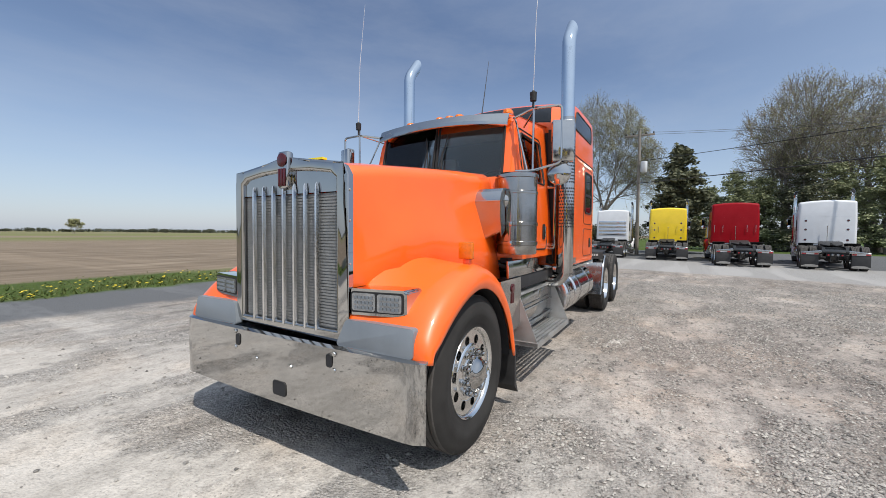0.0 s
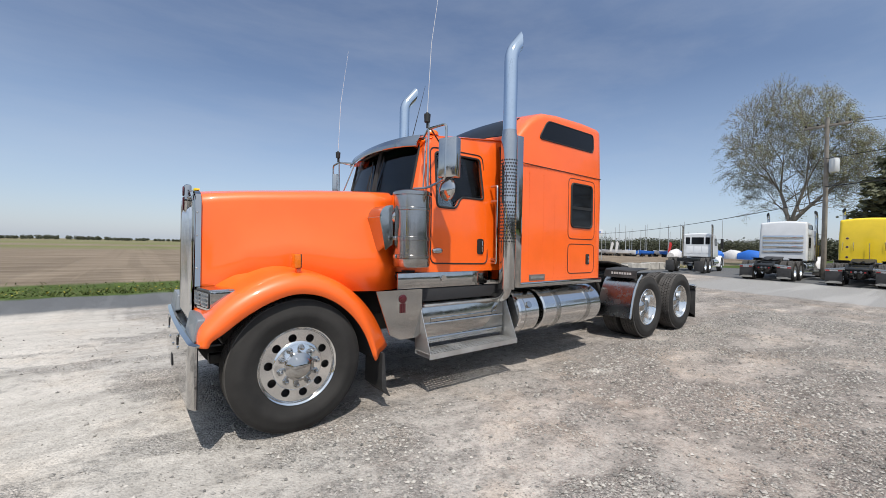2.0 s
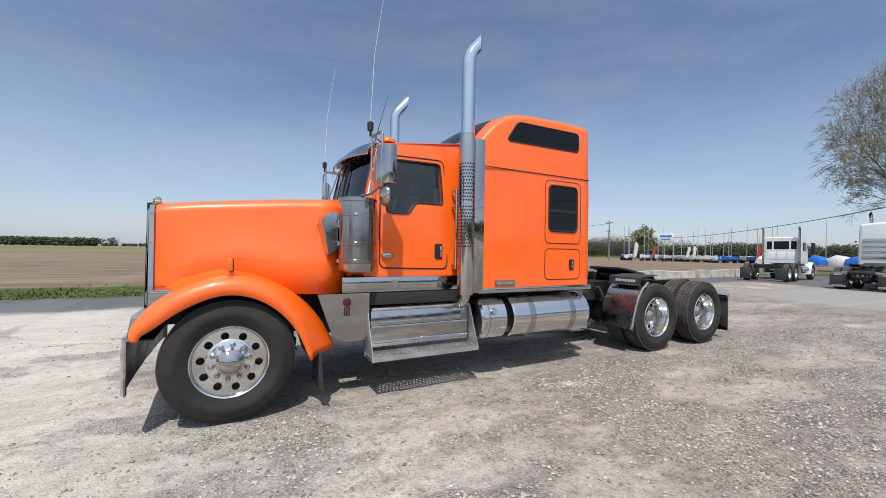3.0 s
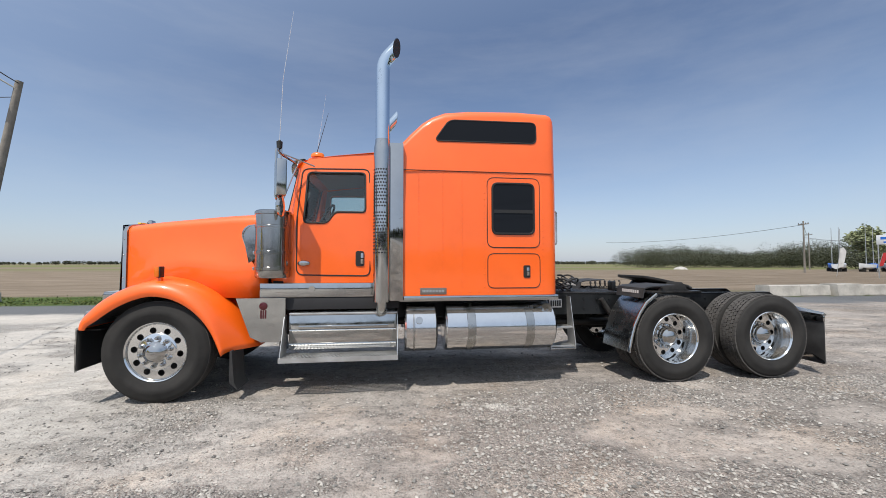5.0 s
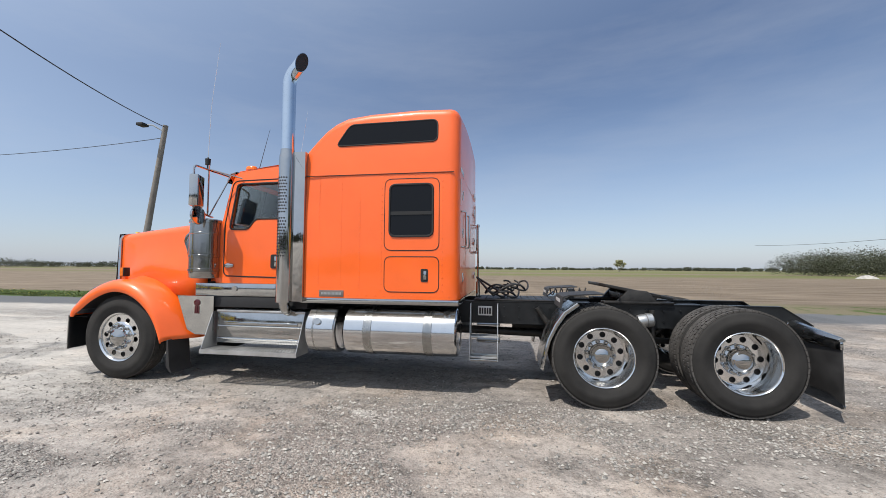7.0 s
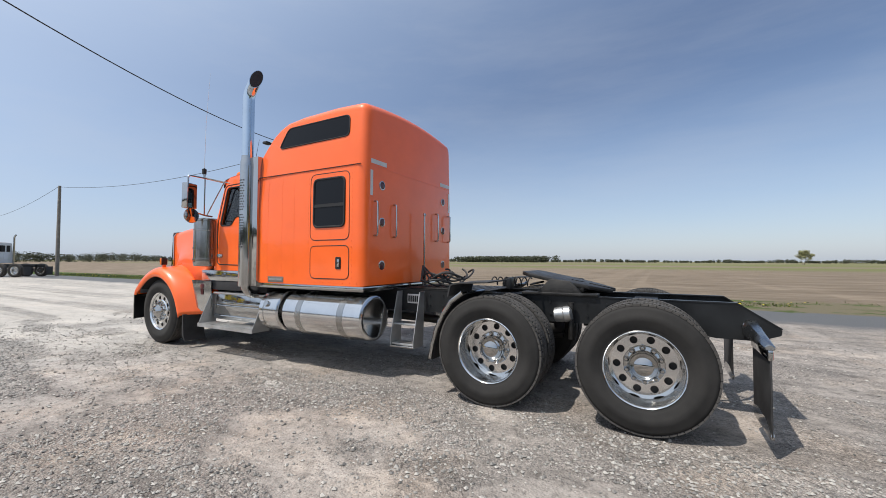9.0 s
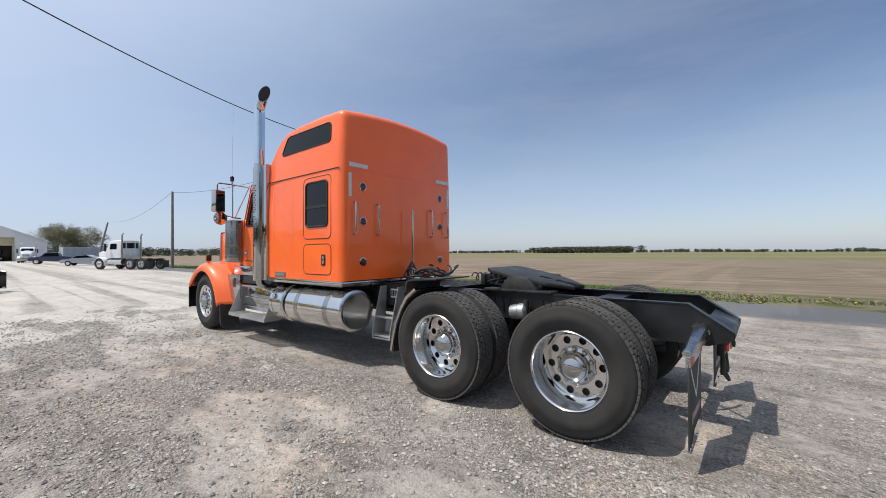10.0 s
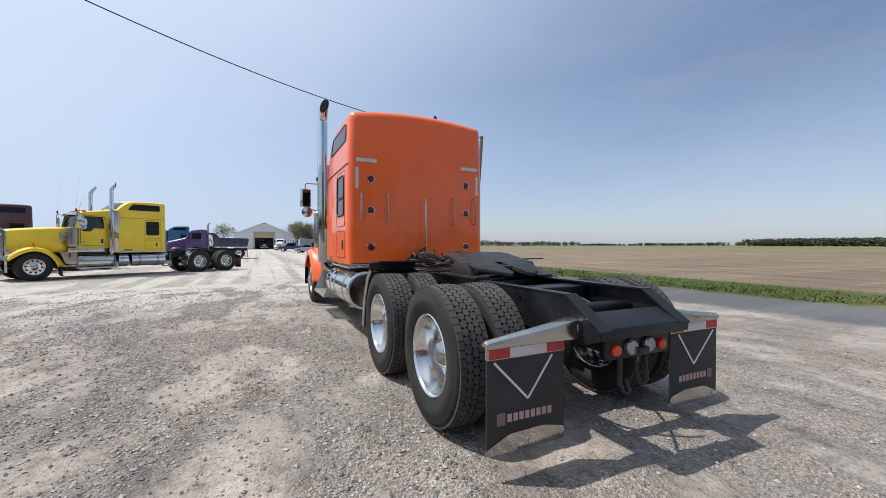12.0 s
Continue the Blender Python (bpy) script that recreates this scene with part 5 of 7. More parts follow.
        lathe(bm, [(0.045, 0), (0.045, 0.006), (0.038, 0.009), (0, 0.010)], (s * 0.998, 3.52, 1.01), (s, 0, 0), 20)
        for k in (-1, 0, 1):
            box(bm, s * 0.998, s * 1.004, 3.512 + 0.024 * k, 3.528 + 0.024 * k, 0.87, 0.965)
        S("side_badge", bm, EMBLEM, sp, "red enamel badge")
        bm = B()
        prism(bm, [(3.22, 0.54), (3.22, 0.20), (3.26, 0.16), (3.30, 0.12), (3.31, 0.12), (3.27, 0.20), (3.24, 0.54)], lambda a, b: (s * 0.80, a, b), (s * 0.34, 0, 0))
        P("front_mud_flap", bm, FLAP, T, "curled black front mud flap")
        bm = B()
        tube(bm, [(s * 0.80, 3.50, 1.25), (s * 0.93, 3.60, 1.19)], 0.022)
        P("hood_latch", bm, TRIM, T, "black rubber hood latch")
    # grille shell
    bm = B()
    half = [(0.25, 2.003), (0.46, 1.975), (0.535, 1.945), (0.572, 1.885), (0.572, 0.855)]
    out = [(-u, z) for u, z in reversed(half)] + [(0, 2.018)] + half
    inner = [(0.25, 1.928), (0.43, 1.903), (0.478, 1.87), (0.482, 0.905)]
    hole = [(-u, z) for u, z in reversed(inner)] + [(0, 1.94)] + inner
    sheet(bm, out, [hole], lambda a, b: (a, 1.758, b), (0, 0.06, 0))
    es = [e for e in bm.edges if len(e.link_faces) == 2 and e.calc_face_angle(0) > 0.9 and all(abs(v.co.y - 1.758) < 1e-4 for v in e.verts)]
    bmesh.ops.bevel(bm, geom=es, offset=0.02, segments=4, profile=0.5, affect="EDGES")
    gr = P("grille", bm, CHROME, T, "tall chrome grille shell")
    bm = B()
    prism(bm, [(-0.485, 1.785), (-0.485, 1.875), (-0.43, 1.91), (0, 1.945), (0.43, 1.91), (0.485, 1.875), (0.485, 1.785)], lambda a, b: (a, 1.782, b), (0, 0.012, 0))
    S("header_panel", bm, CHROME, gr, "recessed chrome panel above the bars")
    for s in (1, -1):
        bm = B()
        for z in (1.79, 1.60, 1.33, 1.06):
            lathe(bm, [(0.008, 0), (0.006, 0.005), (0, 0.006)], (s * 0.572, 1.79, z), (s, 0, 0), 8)
        S("shell_bolts", bm, DULLALU, gr)["kind"] = "stuff"
    bm = B()
    box(bm, -0.47, 0.47, 1.797, 1.806, 0.90, 1.78)
    for z in np.arange(0.915, 1.77, 0.02):
        box(bm, -0.468, 0.468, 1.789, 1.798, z, z + 0.013)
    S("grille_screen", bm, worn("screen_mesh", (0.24, 0.24, 0.235), 0.5, 0.35, 0, 0.2, 20, 200, 0.1), gr, "dull horizontal mesh screen")
    for k in range(7):
        u = -0.350 + 0.1085 * k
        bm = B()
        rings = []
        for z, w, d in ((0.885, 0.0155, 0.016), (1.74, 0.0155, 0.016), (1.80, 0.0145, 0.015), (1.835, 0.008, 0.012), (1.852, 0.002, 0.003)):
            rings.append([(u - w, 1.775, z), (u - w * 0.6, 1.772 - d, z), (u, 1.772 - d * 1.3, z), (u + w * 0.6, 1.772 - d, z), (u + w, 1.775, z)])
        loft(bm, rings)
        S("grille_bar", bm, ALU, gr, "pointed polished grille bar")
    bm = B()
    box(bm, -0.05, 0.05, 1.738, 1.80, 1.82, 2.075, 0.02)
    em = S("emblem_block", bm, CHROME, gr, "chrome emblem mount")
    bm = B()
    lathe(bm, [(0.046, 0), (0.046, 0.006), (0.038, 0.009), (0, 0.010)], (0, 1.738, 2.012), (0, -1, 0), 24)
    for k in (-1, 0, 1):
        box(bm, 0.026 * k - 0.009, 0.026 * k + 0.009, 1.731, 1.738, 1.835, 1.955, 0.002)
    S("emblem", bm, EMBLEM, em.parent, "dark red enamel emblem")
    bm = B()
    box(bm, 0.20, 0.33, 1.79, 1.83, 2.0, 2.013)
    S("sticker", bm, worn("yellow_sticker", (0.8, 0.62, 0.02), 0.5), gr, "small yellow sticker")
    # added hidden panel: stops sunlight slipping through behind the bumper into its shadow
    bm = B()
    box(bm, -1.08, 1.08, 1.735, 1.90, 0.785, 0.80, 0.004)
    P("valance", bm, BLACK, T)
    # bumper
    bm = B()
    rings = []
    for i in range(41):
        u = -1.175 + 2.35 * i / 40
        a = abs(u)
        y = 1.668 + 0.018 * a * a + (1.2 * (a - 1.1) ** 1.4 if a > 1.1 else 0)
        rings.append([(u, y + 0.012, 0.370), (u, y, 0.376), (u, y - 0.005, 0.60), (u, y, 0.82), (u, y + 0.03, 0.832), (u, y + 0.055, 0.825), (u, y + 0.055, 0.815), (u, y + 0.012, 0.81)])
    loft(bm, rings)
    bp = P("bumper", bm, CHROME, T, "deep chrome bumper")
    bm = B()
    rings = []
    for i in range(41):
        u = -1.172 + 2.344 * i / 40
        a = abs(u)
        y = 1.684 + 0.018 * a * a + (1.2 * (a - 1.1) ** 1.4 if a > 1.1 else 0)
        rings.append([(u, y, 0.38), (u, y, 0.805), (u, y + 0.006, 0.805), (u, y + 0.006, 0.38)])
    loft(bm, rings)
    S("bumper_back", bm, BLACK, bp, "black painted back of the bumper")
    for u, z, w, h in ((-0.405, 0.745, 0.021, 0.038), (0.515, 0.745, 0.021, 0.038), (0.055, 0.48, 0.062, 0.045)):
        y = 1.668 + 0.018 * u * u - 0.0045
        bm = B()
        prism(bm, round_poly([(u - w, z - h), (u - w, z + h), (u + w, z + h), (u + w, z - h)], 0.02), lambda a, b: (a, y, b), (0, -0.003, 0))
        S("bumper_opening", bm, DARK, bp, "dark opening")
        bm = B()
        ring_tube(bm, [(a, y, b) for a, b in round_poly([(u - w, z - h), (u - w, z + h), (u + w, z + h), (u + w, z - h)], 0.02)], 0.005, 6)
        S("opening_rim", bm, TRIM, bp)
    for u, z in ((-0.44, 0.685), (-0.44, 0.80), (0.555, 0.69), (0.555, 0.79), (-0.19, 0.64), (0.17, 0.645)):
        bm = B()
        lathe(bm, [(0.016, 0), (0.012, 0.008), (0, 0.01)], (u, 1.668 + 0.018 * u * u - 0.003, z), (0, -1, 0), 12)
        S("bumper_bolt", bm, STEEL, bp)


# side fittings ----------------------------------------------------------


def add_sides(T):
    for s in (1, -1):
        # exhaust
        bm = B()
        X, Y = s * 1.165, 4.857
        rr = 0.081
        rings = []
        bend = [(2.90, 0.0, 0.0), (3.40, 0.0, 0.0), (3.74, 0.0, 0.0), (3.79, 0.004, 0.18), (3.84, 0.018, 0.36), (3.885, 0.040, 0.55), (3.92, 0.066, 0.70)]
        for z, dy, a in bend:
            rings.append([(X + rr * math.cos(t), Y + dy + rr * math.sin(t) * math.cos(a), z - rr * math.sin(t) * math.sin(a)) for t in np.linspace(0, 2 * math.pi, 24, endpoint=False)])
        a = 0.70
        mouth = []
        for px, py, pz in rings[-1]:
            k = (Y + 0.158 - (px - X) * s * 0.55 - py) / math.sin(a)
            mouth.append((px, py + k * math.sin(a), pz + k * math.cos(a)))
        rings.append(mouth)
        loft(bm, rings)
        ex = P("exhaust_pipe", bm, STACK, T, "tall chrome exhaust stack with turned-out tip")
        # dark disc on the closed tip, painting the shade inside the pipe
        bm = B()
        mid = sum((Vector(p) for p in mouth), Vector()) / len(mouth)
        inner = [mid + (Vector(p) - mid) * 0.93 + Vector((0, 0.002, 0)) for p in mouth]
        loft(bm, [inner, [p + Vector((0, 0.003, 0)) for p in inner]])
        S("exhaust_mouth", bm, DARK, ex, "dark disc for the shaded inside of the pipe")
        bm = B()
        lathe(bm, [(0.096, 0), (0.098, 0.02), (0.098, 1.72), (0.096, 1.78), (0.086, 1.83), (0.084, 1.87)], (X, Y, 1.06), (0, 0, 1), 28)
        mf = S("muffler_guard", bm, STEEL, ex, "perforated stainless muffler guard")
        bm = B()
        for row in range(26):
            for c in range(9):
                if row == 13:
                    continue
                a = math.radians(-125 + 18 * c + (9 if row % 2 else 0))
                z = 1.62 + row * 0.038
                nx, ny = math.cos(a) * s, math.sin(a)
                lathe(bm, [(0.0115, 0), (0.0115, 0.0015)], (X + nx * 0.0975, Y + ny * 0.0975, z), (nx, ny, 0), 6)
        S("perforations", bm, DARK, ex, "rows of dark perforations")["kind"] = "stuff"
        bm = B()
        prism(bm, [(4.87, 1.07), (5.10, 1.07), (5.10, 2.90), (4.87, 2.90)], lambda a, b: (s * 1.168, a, b), (s * 0.008, 0, 0), 0.003)
        prism(bm, [(5.088, 1.07), (5.098, 1.07), (5.098, 2.90), (5.088, 2.90)], lambda a, b: (s * 1.06, a, b), (s * 0.11, 0, 0), 0.002)
        S("corner_shield", bm, CHROME, ex, "mirror-bright corner shield")
        bm = B()
        tube(bm, [(X, Y, 1.10)] + [(X - s * 0.14 * (1 - math.cos(a)), Y, 1.08 - 0.14 * math.sin(a)) for a in np.linspace(0, math.pi / 2, 8)] + [(s * 0.75, Y, 0.94)], 0.062, 16)
        S("exhaust_elbow", bm, STEEL, ex, "stained exhaust elbow")
        # air cleaner
        bm = B()
        cx, cy, r = s * 0.995, 3.615, 0.192
        lathe(bm, [(0.05, 1.325), (0.10, 1.33), (r - 0.012, 1.335), (r - 0.002, 1.35), (r - 0.002, 1.42), (r + 0.006, 1.425), (r + 0.006, 1.455), (r - 0.002, 1.46), (r - 0.002, 1.60), (r + 0.006, 1.605), (r + 0.006, 1.635), (r - 0.002, 1.64), (r - 0.002, 1.90), (r + 0.003, 1.905), (r + 0.003, 1.925), (r - 0.004, 1.93), (r - 0.004, 2.05), (r + 0.008, 2.055), (r + 0.008, 2.085), (r - 0.01, 2.10), (0.06, 2.115), (0, 2.116)], (cx, cy, 0), (0, 0, 1), 40)
        ac = P("air_cleaner", bm, CANISTER, T, "polished stainless air cleaner canister")
        bm = B()
        for z in (1.44, 1.62):
            bm = B()
            box(bm, cx - s * 0.01, cx + s * 0.03, cy - r - 0.022, cy - r + 0.004, z - 0.02, z + 0.02, 0.004)
            box(bm, cx - s * 0.30, cx - s * 0.10, cy - 0.02, cy + 0.02, z - 0.015, z + 0.015, 0.003)
            S("clamp", bm, STEEL, ac)
        bm = B()
        tube(bm, smooth_path([(cx - s * 0.05, cy - 0.02, 1.84), (s * 0.93, 3.47, 1.84), (s * 0.76, 3.46, 1.82)], 0.08, 5), 0.088, 16)
        S("intake_elbow", bm, CHROME, ac, "chrome intake elbow")
        # intake scoop on the hood
        bm = B()
        def shell(k, d):
            rows = []
            for u0, u1, y, z, z1 in ((0.752, 0.938, 3.335, 1.475, 1.556), (0.690, 0.962, 3.262, 1.80, 1.80), (0.687, 0.965, 3.258, 1.825, 1.825), (0.688, 0.966, 3.268, 1.87, 1.87), (0.69, 0.966, 3.292, 1.91, 1.91), (0.692, 0.966, 3.33, 1.938, 1.938), (0.694, 0.966, 3.40, 1.95, 1.95)):
                rows.append([(s * u0, y + d, z - d), (s * u1, y + d, z1 - d)])
            return rows
        o1, o2 = shell(0, 0.0), shell(1, 0.012)
        loft(bm, [[a[0], a[1], b[1], b[0]] for a, b in zip(o1, o2)])
        prism(bm, [(3.335, 1.50), (3.27, 1.81), (3.28, 1.88), (3.34, 1.935), (3.42, 1.945), (3.42, 1.56)], lambda a, b: (s * 0.945, a, b), (s * 0.006, 0, 0))
        sc = P("intake_scoop", bm, STEEL, T, "wedge-shaped stainless intake shield", 20)
        bm = B()
        prism(bm, [(3.285, 1.822), (3.2525, 1.822), (3.2525, 1.827), (3.285, 1.827)], lambda a, b: (s * 0.692, a, b), (s * 0.268, 0, 0))
        S("scoop_seam", bm, DULLALU, sc)
        # mirror and its bracket
        bm = B()
        mx = s * 1.375
        box(bm, mx - 0.10, mx + 0.10, 3.735, 3.835, 2.215, 2.60, 0.012, 2)
        swing = lambda b: bmesh.ops.rotate(b, verts=b.verts, cent=(mx, 3.785, 0), matrix=Matrix.Rotation(s * radians(22), 3, "Z"))
        swing(bm)
        mi = P("mirror", bm, STEEL, T, "large stainless-backed side mirror")
        bm = B()
        box(bm, mx - 0.085, mx + 0.085, 3.8352, 3.839, 2.23, 2.585)
        swing(bm)
        S("mirror_glass", bm, DARKMIRROR, mi)
        bm = B()
        lathe(bm, [(0.0, -0.05), (0.06, -0.045), (0.105, -0.02), (0.114, 0.0), (0.109, 0.012)], (mx - s * 0.03, 3.79, 2.11), (0, 1, 0), 24)
        rm = S("round_mirror", bm, STEEL, mi, "round convex mirror")
        bm = B()
        lathe(bm, [(0.107, 0.0125), (0.06, 0.02), (0.0, 0.024)], (mx - s * 0.03, 3.79, 2.11), (0, 1, 0), 24)
        S("round_mirror_glass", bm, MIRROR, rm, "orange-reflecting convex glass")
        bm = B()
        tube(bm, smooth_path([(s * 0.87, 3.82, 2.70), (s * 1.10, 3.72, 2.735), (mx, 3.74, 2.735), (mx, 3.74, 2.20), (s * 1.10, 3.72, 2.14), (s * 0.95, 3.66, 2.14)], 0.05), 0.013)
        tube(bm, [(s * 1.11, 3.72, 2.14), (s * 1.11, 3.72, 2.80)], 0.011)
        tube(bm, [(s * 0.87, 3.86, 2.72), (s * 1.06, 3.70, 2.14)], 0.009)
        tube(bm, [(s * 0.90, 4.05, 2.66), (s * 1.12, 3.74, 2.74)], 0.009)
        S("mirror_bracket", bm, STEEL, mi, "slim tubular bracket")
        bm = B()
        cyl(bm, (s * 1.11, 3.70, 2.74), (s * 1.11, 3.70, 2.80), 0.010)
        cyl(bm, (s * 1.11, 3.70, 2.80), (s * 1.11, 3.70, 2.88), 0.030, 0.034)
        cyl(bm, (s * 1.11, 3.70, 2.88), (s * 1.11, 3.70, 2.90), 0.02, 0.01)
        cb = P("aerial", bm, TRIM, T, "black coil base of a whip aerial")
        bm = B()
        tube(bm, [(s * 1.11, 3.70, 2.90), (s * 1.115, 3.73, 3.6), (s * 1.13, 3.84, 4.40)], [0.003, 0.0025, 0.0012], 6)
        S("whip", bm, TAPE, cb, "thin pale whip")
        # steps
        bm = B()
        prism(bm, [(3.79, 0.50), (5.03, 0.50), (5.03, 0.90), (3.79, 0.90)], lambda a, b: (s * 0.96, a, b), (-s * 0.42, 0, 0), 0.012)
        st = P("step_box", bm, STEEL, T, "stainless battery box with steps")
        bm = B()
        holes = [circle(0.955 + 0.05 * j, 3.78 + 0.042 * i + (0.021 if j % 2 else 0), 0.0145, 8) for i in range(30) for j in range(5)]
        sheet(bm, [(0.92, 3.735), (1.182, 3.735), (1.182, 5.045), (0.92, 5.045)], holes, lambda a, b: (s * a, b, 0.452), (0, 0, -0.004))
        box(bm, s * 1.178, s * 1.186, 3.735, 5.045, 0.40, 0.455)
        box(bm, s * 0.92, s * 0.926, 3.735, 5.045, 0.41, 0.447)
        lo = S("lower_step", bm, DULLALU, st, "punched alloy tread")
        bm = B()
        box(bm, s * 0.66, s * 0.985, 3.80, 5.04, 0.90, 0.925, 0.006)
        for i in range(29):
            for j in range(4):
                y, u = 3.84 + 0.041 * i, 0.72 + 0.06 * j
                lathe(bm, [(0.013, 0), (0.009, 0.006), (0.004, 0.0062)], (s * u, y + (0.02 if j % 2 else 0), 0.925), (0, 0, 1), 6)
        S("upper_step", bm, DULLALU, st, "punched alloy tread")
        for y in (3.745, 5.035):
            bm = B()
            prism(bm, [(0.90, 0.405), (1.18, 0.405), (1.18, 0.45), (0.99, 0.90), (0.90, 0.90)], lambda a, b: (s * a, y, b), (0, 0.008, 0))
            S("end_plate", bm, DULLALU, st, "sloped end plate")
        bm = B()
        for z in (0.56, 0.72):
            tube(bm, [(s * 0.965, 3.80, z), (s * 0.965, 5.02, z)], 0.012, 8)
        box(bm, s * 0.955, s * 0.972, 3.90, 4.93, 0.735, 0.775, 0.006)
        S("box_ribs", bm, STEEL, st)
        bm = B()
        box(bm, s * 0.66, s * 0.97, 3.62, 5.06, 0.96, 1.10, 0.01)
        P("underfloor", bm, DARK, T)
        # tanks
        for y0, y1, nm, lb in ((5.12, 5.51, "short_tank", "short polished tank"), (5.60, 6.97, "fuel_tank", "long polished aluminium fuel tank")):
            bm = B()
            r, cz, cu = 0.285, 0.72, s * 0.875
            lathe(bm, [(r - 0.06, 0), (r - 0.02, 0.006), (r, 0.025), (r, y1 - y0 - 0.025), (r - 0.02, y1 - y0 - 0.006), (r - 0.05, y1 - y0), (r - 0.06, y1 - y0 - 0.004), (0.0, y1 - y0 - 0.004)], (cu, y0, cz), (0, 1, 0), 48)
            tk = P(nm, bm, ALU, T, lb)
            for yb in ((5.22,) if nm == "short_tank" else (5.86, 6.58)):
                bm = B()
                lathe(bm, [(r, 0), (r + 0.004, 0.004), (r + 0.004, 0.10), (r, 0.104)] if nm == "fuel_tank" else [(r, 0), (r + 0.003, 0.003), (r + 0.003, 0.02), (r, 0.023)], (cu, yb, cz), (0, 1, 0), 48, False)
                S("tank_strap", bm, STRAP, tk, "brushed steel strap")
            bm = B()
            yc = y0 + 0.17 if nm == "short_tank" else 6.85
            ca, sa = (0.62, 0.785) if nm == "fuel_tank" else (0.92, 0.39)
            cyl(bm, (cu + s * ca * 0.26, yc, cz + sa * 0.26), (cu + s * ca * 0.31, yc, cz + sa * 0.31), 0.042, n=18)
            S("filler_cap", bm, STEEL, tk, "round filler cap")
        # ladder step behind the tank
        bm = B()
        box(bm, s * 0.50, s * 0.71, 7.08, 7.41, 0.355, 0.375, 0.003)
        ls = P("catwalk_ladder", bm, STEEL, T, "small stainless ladder behind the tank")
        for y in (7.07, 7.41):
            bm = B()
            prism(bm, [(0.45, 1.04), (0.56, 1.04), (0.71, 0.45), (0.71, 0.355), (0.48, 0.355)], lambda a, b: (s * a, y, b), (0, 0.008, 0))
            S("side_plate", bm, DULLALU, ls)
        for a, z in ((0.60, 0.38), (0.55, 0.62)):
            bm = B()
            box(bm, s * (a - 0.09), s * (a + 0.09), 7.08, 7.41, z, z + 0.025, 0.004)
            S("rung", bm, DULLALU, ls)
        bm = B()
        box(bm, s * 0.44, s * 0.452, 7.16, 7.34, 0.88, 1.0, 0.002)
        S("label_plate", bm, TAPE, ls, "small printed label plate")
        bm = B()
        bars(bm, 7.17, 7.33, s * 0.454 - (0 if s > 0 else 0.002), 0.90, 0.98, 5, 0.002, "y")
        S("label_bars", bm, TRIM, ls)["kind"] = "stuff"


def tractor(name, label, mat, at):
    T = thing(name, label, "truck", at)
    add_chassis(T)
    add_fifth_wheel(T)
    add_wheels(T)
    add_sleeper(T, mat)
    add_cab(T, mat)
    add_hood(T, mat)
    add_sides(T)
    add_flaps(T)
    return T


ORANGE_TRUCK = tractor("semi_truck", "orange long-nosed sleeper tractor with chrome stacks, standing on gravel", ORANGE, pose(XC, Y0, 0))

# ---- other trucks: same make, other paint ----


def repaint(root, old, fresh):
    for o in root.children_recursive:
        for sl in o.material_slots:
            if sl.material == old:
                sl.link = "OBJECT"
                sl.material = fresh


def prune(root, names):
    for o in list(root.children_recursive):
        try:
            base = o.name.split(".")[0]
        except ReferenceError:
            continue
        if base in names:
            for c in list(o.children_recursive):
                bpy.data.objects.remove(c)
            bpy.data.objects.remove(o)


FINE = {"rivets", "perforations", "frame_bolts", "cab_rivets", "air_line", "coiled_cable", "lettering_bars", "name_plate_bars", "label_bars", "lug_nut", "lamp_cells", "triangle_marking", "badge"}


def other_truck(label, mat, at, drop=()):
    t = copy_thing(ORANGE_TRUCK, at)
    prune(t, FINE | set(drop))
    repaint(t, ORANGE, mat)
    repaint(t, LITRED, REDLENS)
    repaint(t, LITAMBER, REDLENS)
    t.name = "parked_semi_truck"
    return tagged(t, label, "truck", "trucks parked in the yard")


YELLOW_A = other_truck("yellow sleeper tractor parked on asphalt, seen from behind", YELLOW, pose(-0.40, 32.1, 0, 0, 0, 180), ("aerial", "roof_aerial", "reflective_strip"))
RED_A = other_truck("dark red sleeper tractor parked on asphalt, seen from behind", RED, pose(2.98, 28.7, 0, 0, 0, 180), ("aerial", "roof_aerial", "reflective_strip", "exhaust_pipe", "port_ring"))
SILVER_A = other_truck("white sleeper tractor with ribbed back panel parked on asphalt", WHITE, pose(-4.06, 33.1, 0, 0, 0, 180), ("aerial", "roof_aerial", "grab_rail", "reflective_strip", "hose_holder_pole", "port_ring"))
WHITE_A = other_truck("white sleeper tractor with tall twin stacks parked on asphalt", WHITE, pose(6.97, 28.64, 0, 0, 0, 171), ("aerial", "roof_aerial", "reflective_strip", "grab_rail"))
for root in (SILVER_A,):
    for z in (1.55, 1.83, 2.11, 2.39):
        bm = B()
        box(bm, -0.95, 0.95, 7.0, 7.035, z, z + 0.20, 0.012)
        P("ribbed_panel", bm, ALU, root, "ribbed pale metal panel")
YELLOW_B = other_truck("yellow long-nosed sleeper tractor with chrome stacks, parked on gravel", YELLOW, pose(5.2, -10.66, 0, 0, 0, 123.4))
MAROON_B = other_truck("dark maroon sleeper tractor parked on gravel", MAROON, pose(11.4, -14.5, 0, 0, 0, 123), ("exhaust_pipe", "aerial"))
BLUE_B = other_truck("blue sleeper tractor parked behind the dump truck", BLUE, pose(7.5, -38.8, 0, 0, 0, 98), ("exhaust_pipe", "aerial"))

WHEEL_F = [o for o in ORANGE_TRUCK.children if o.name.startswith("wheel")][0]
DUAL = [o for o in ORANGE_TRUCK.children if o.name.startswith("wheel") and abs(o.matrix_basis.translation.x - 1.015) < 0.02][0]


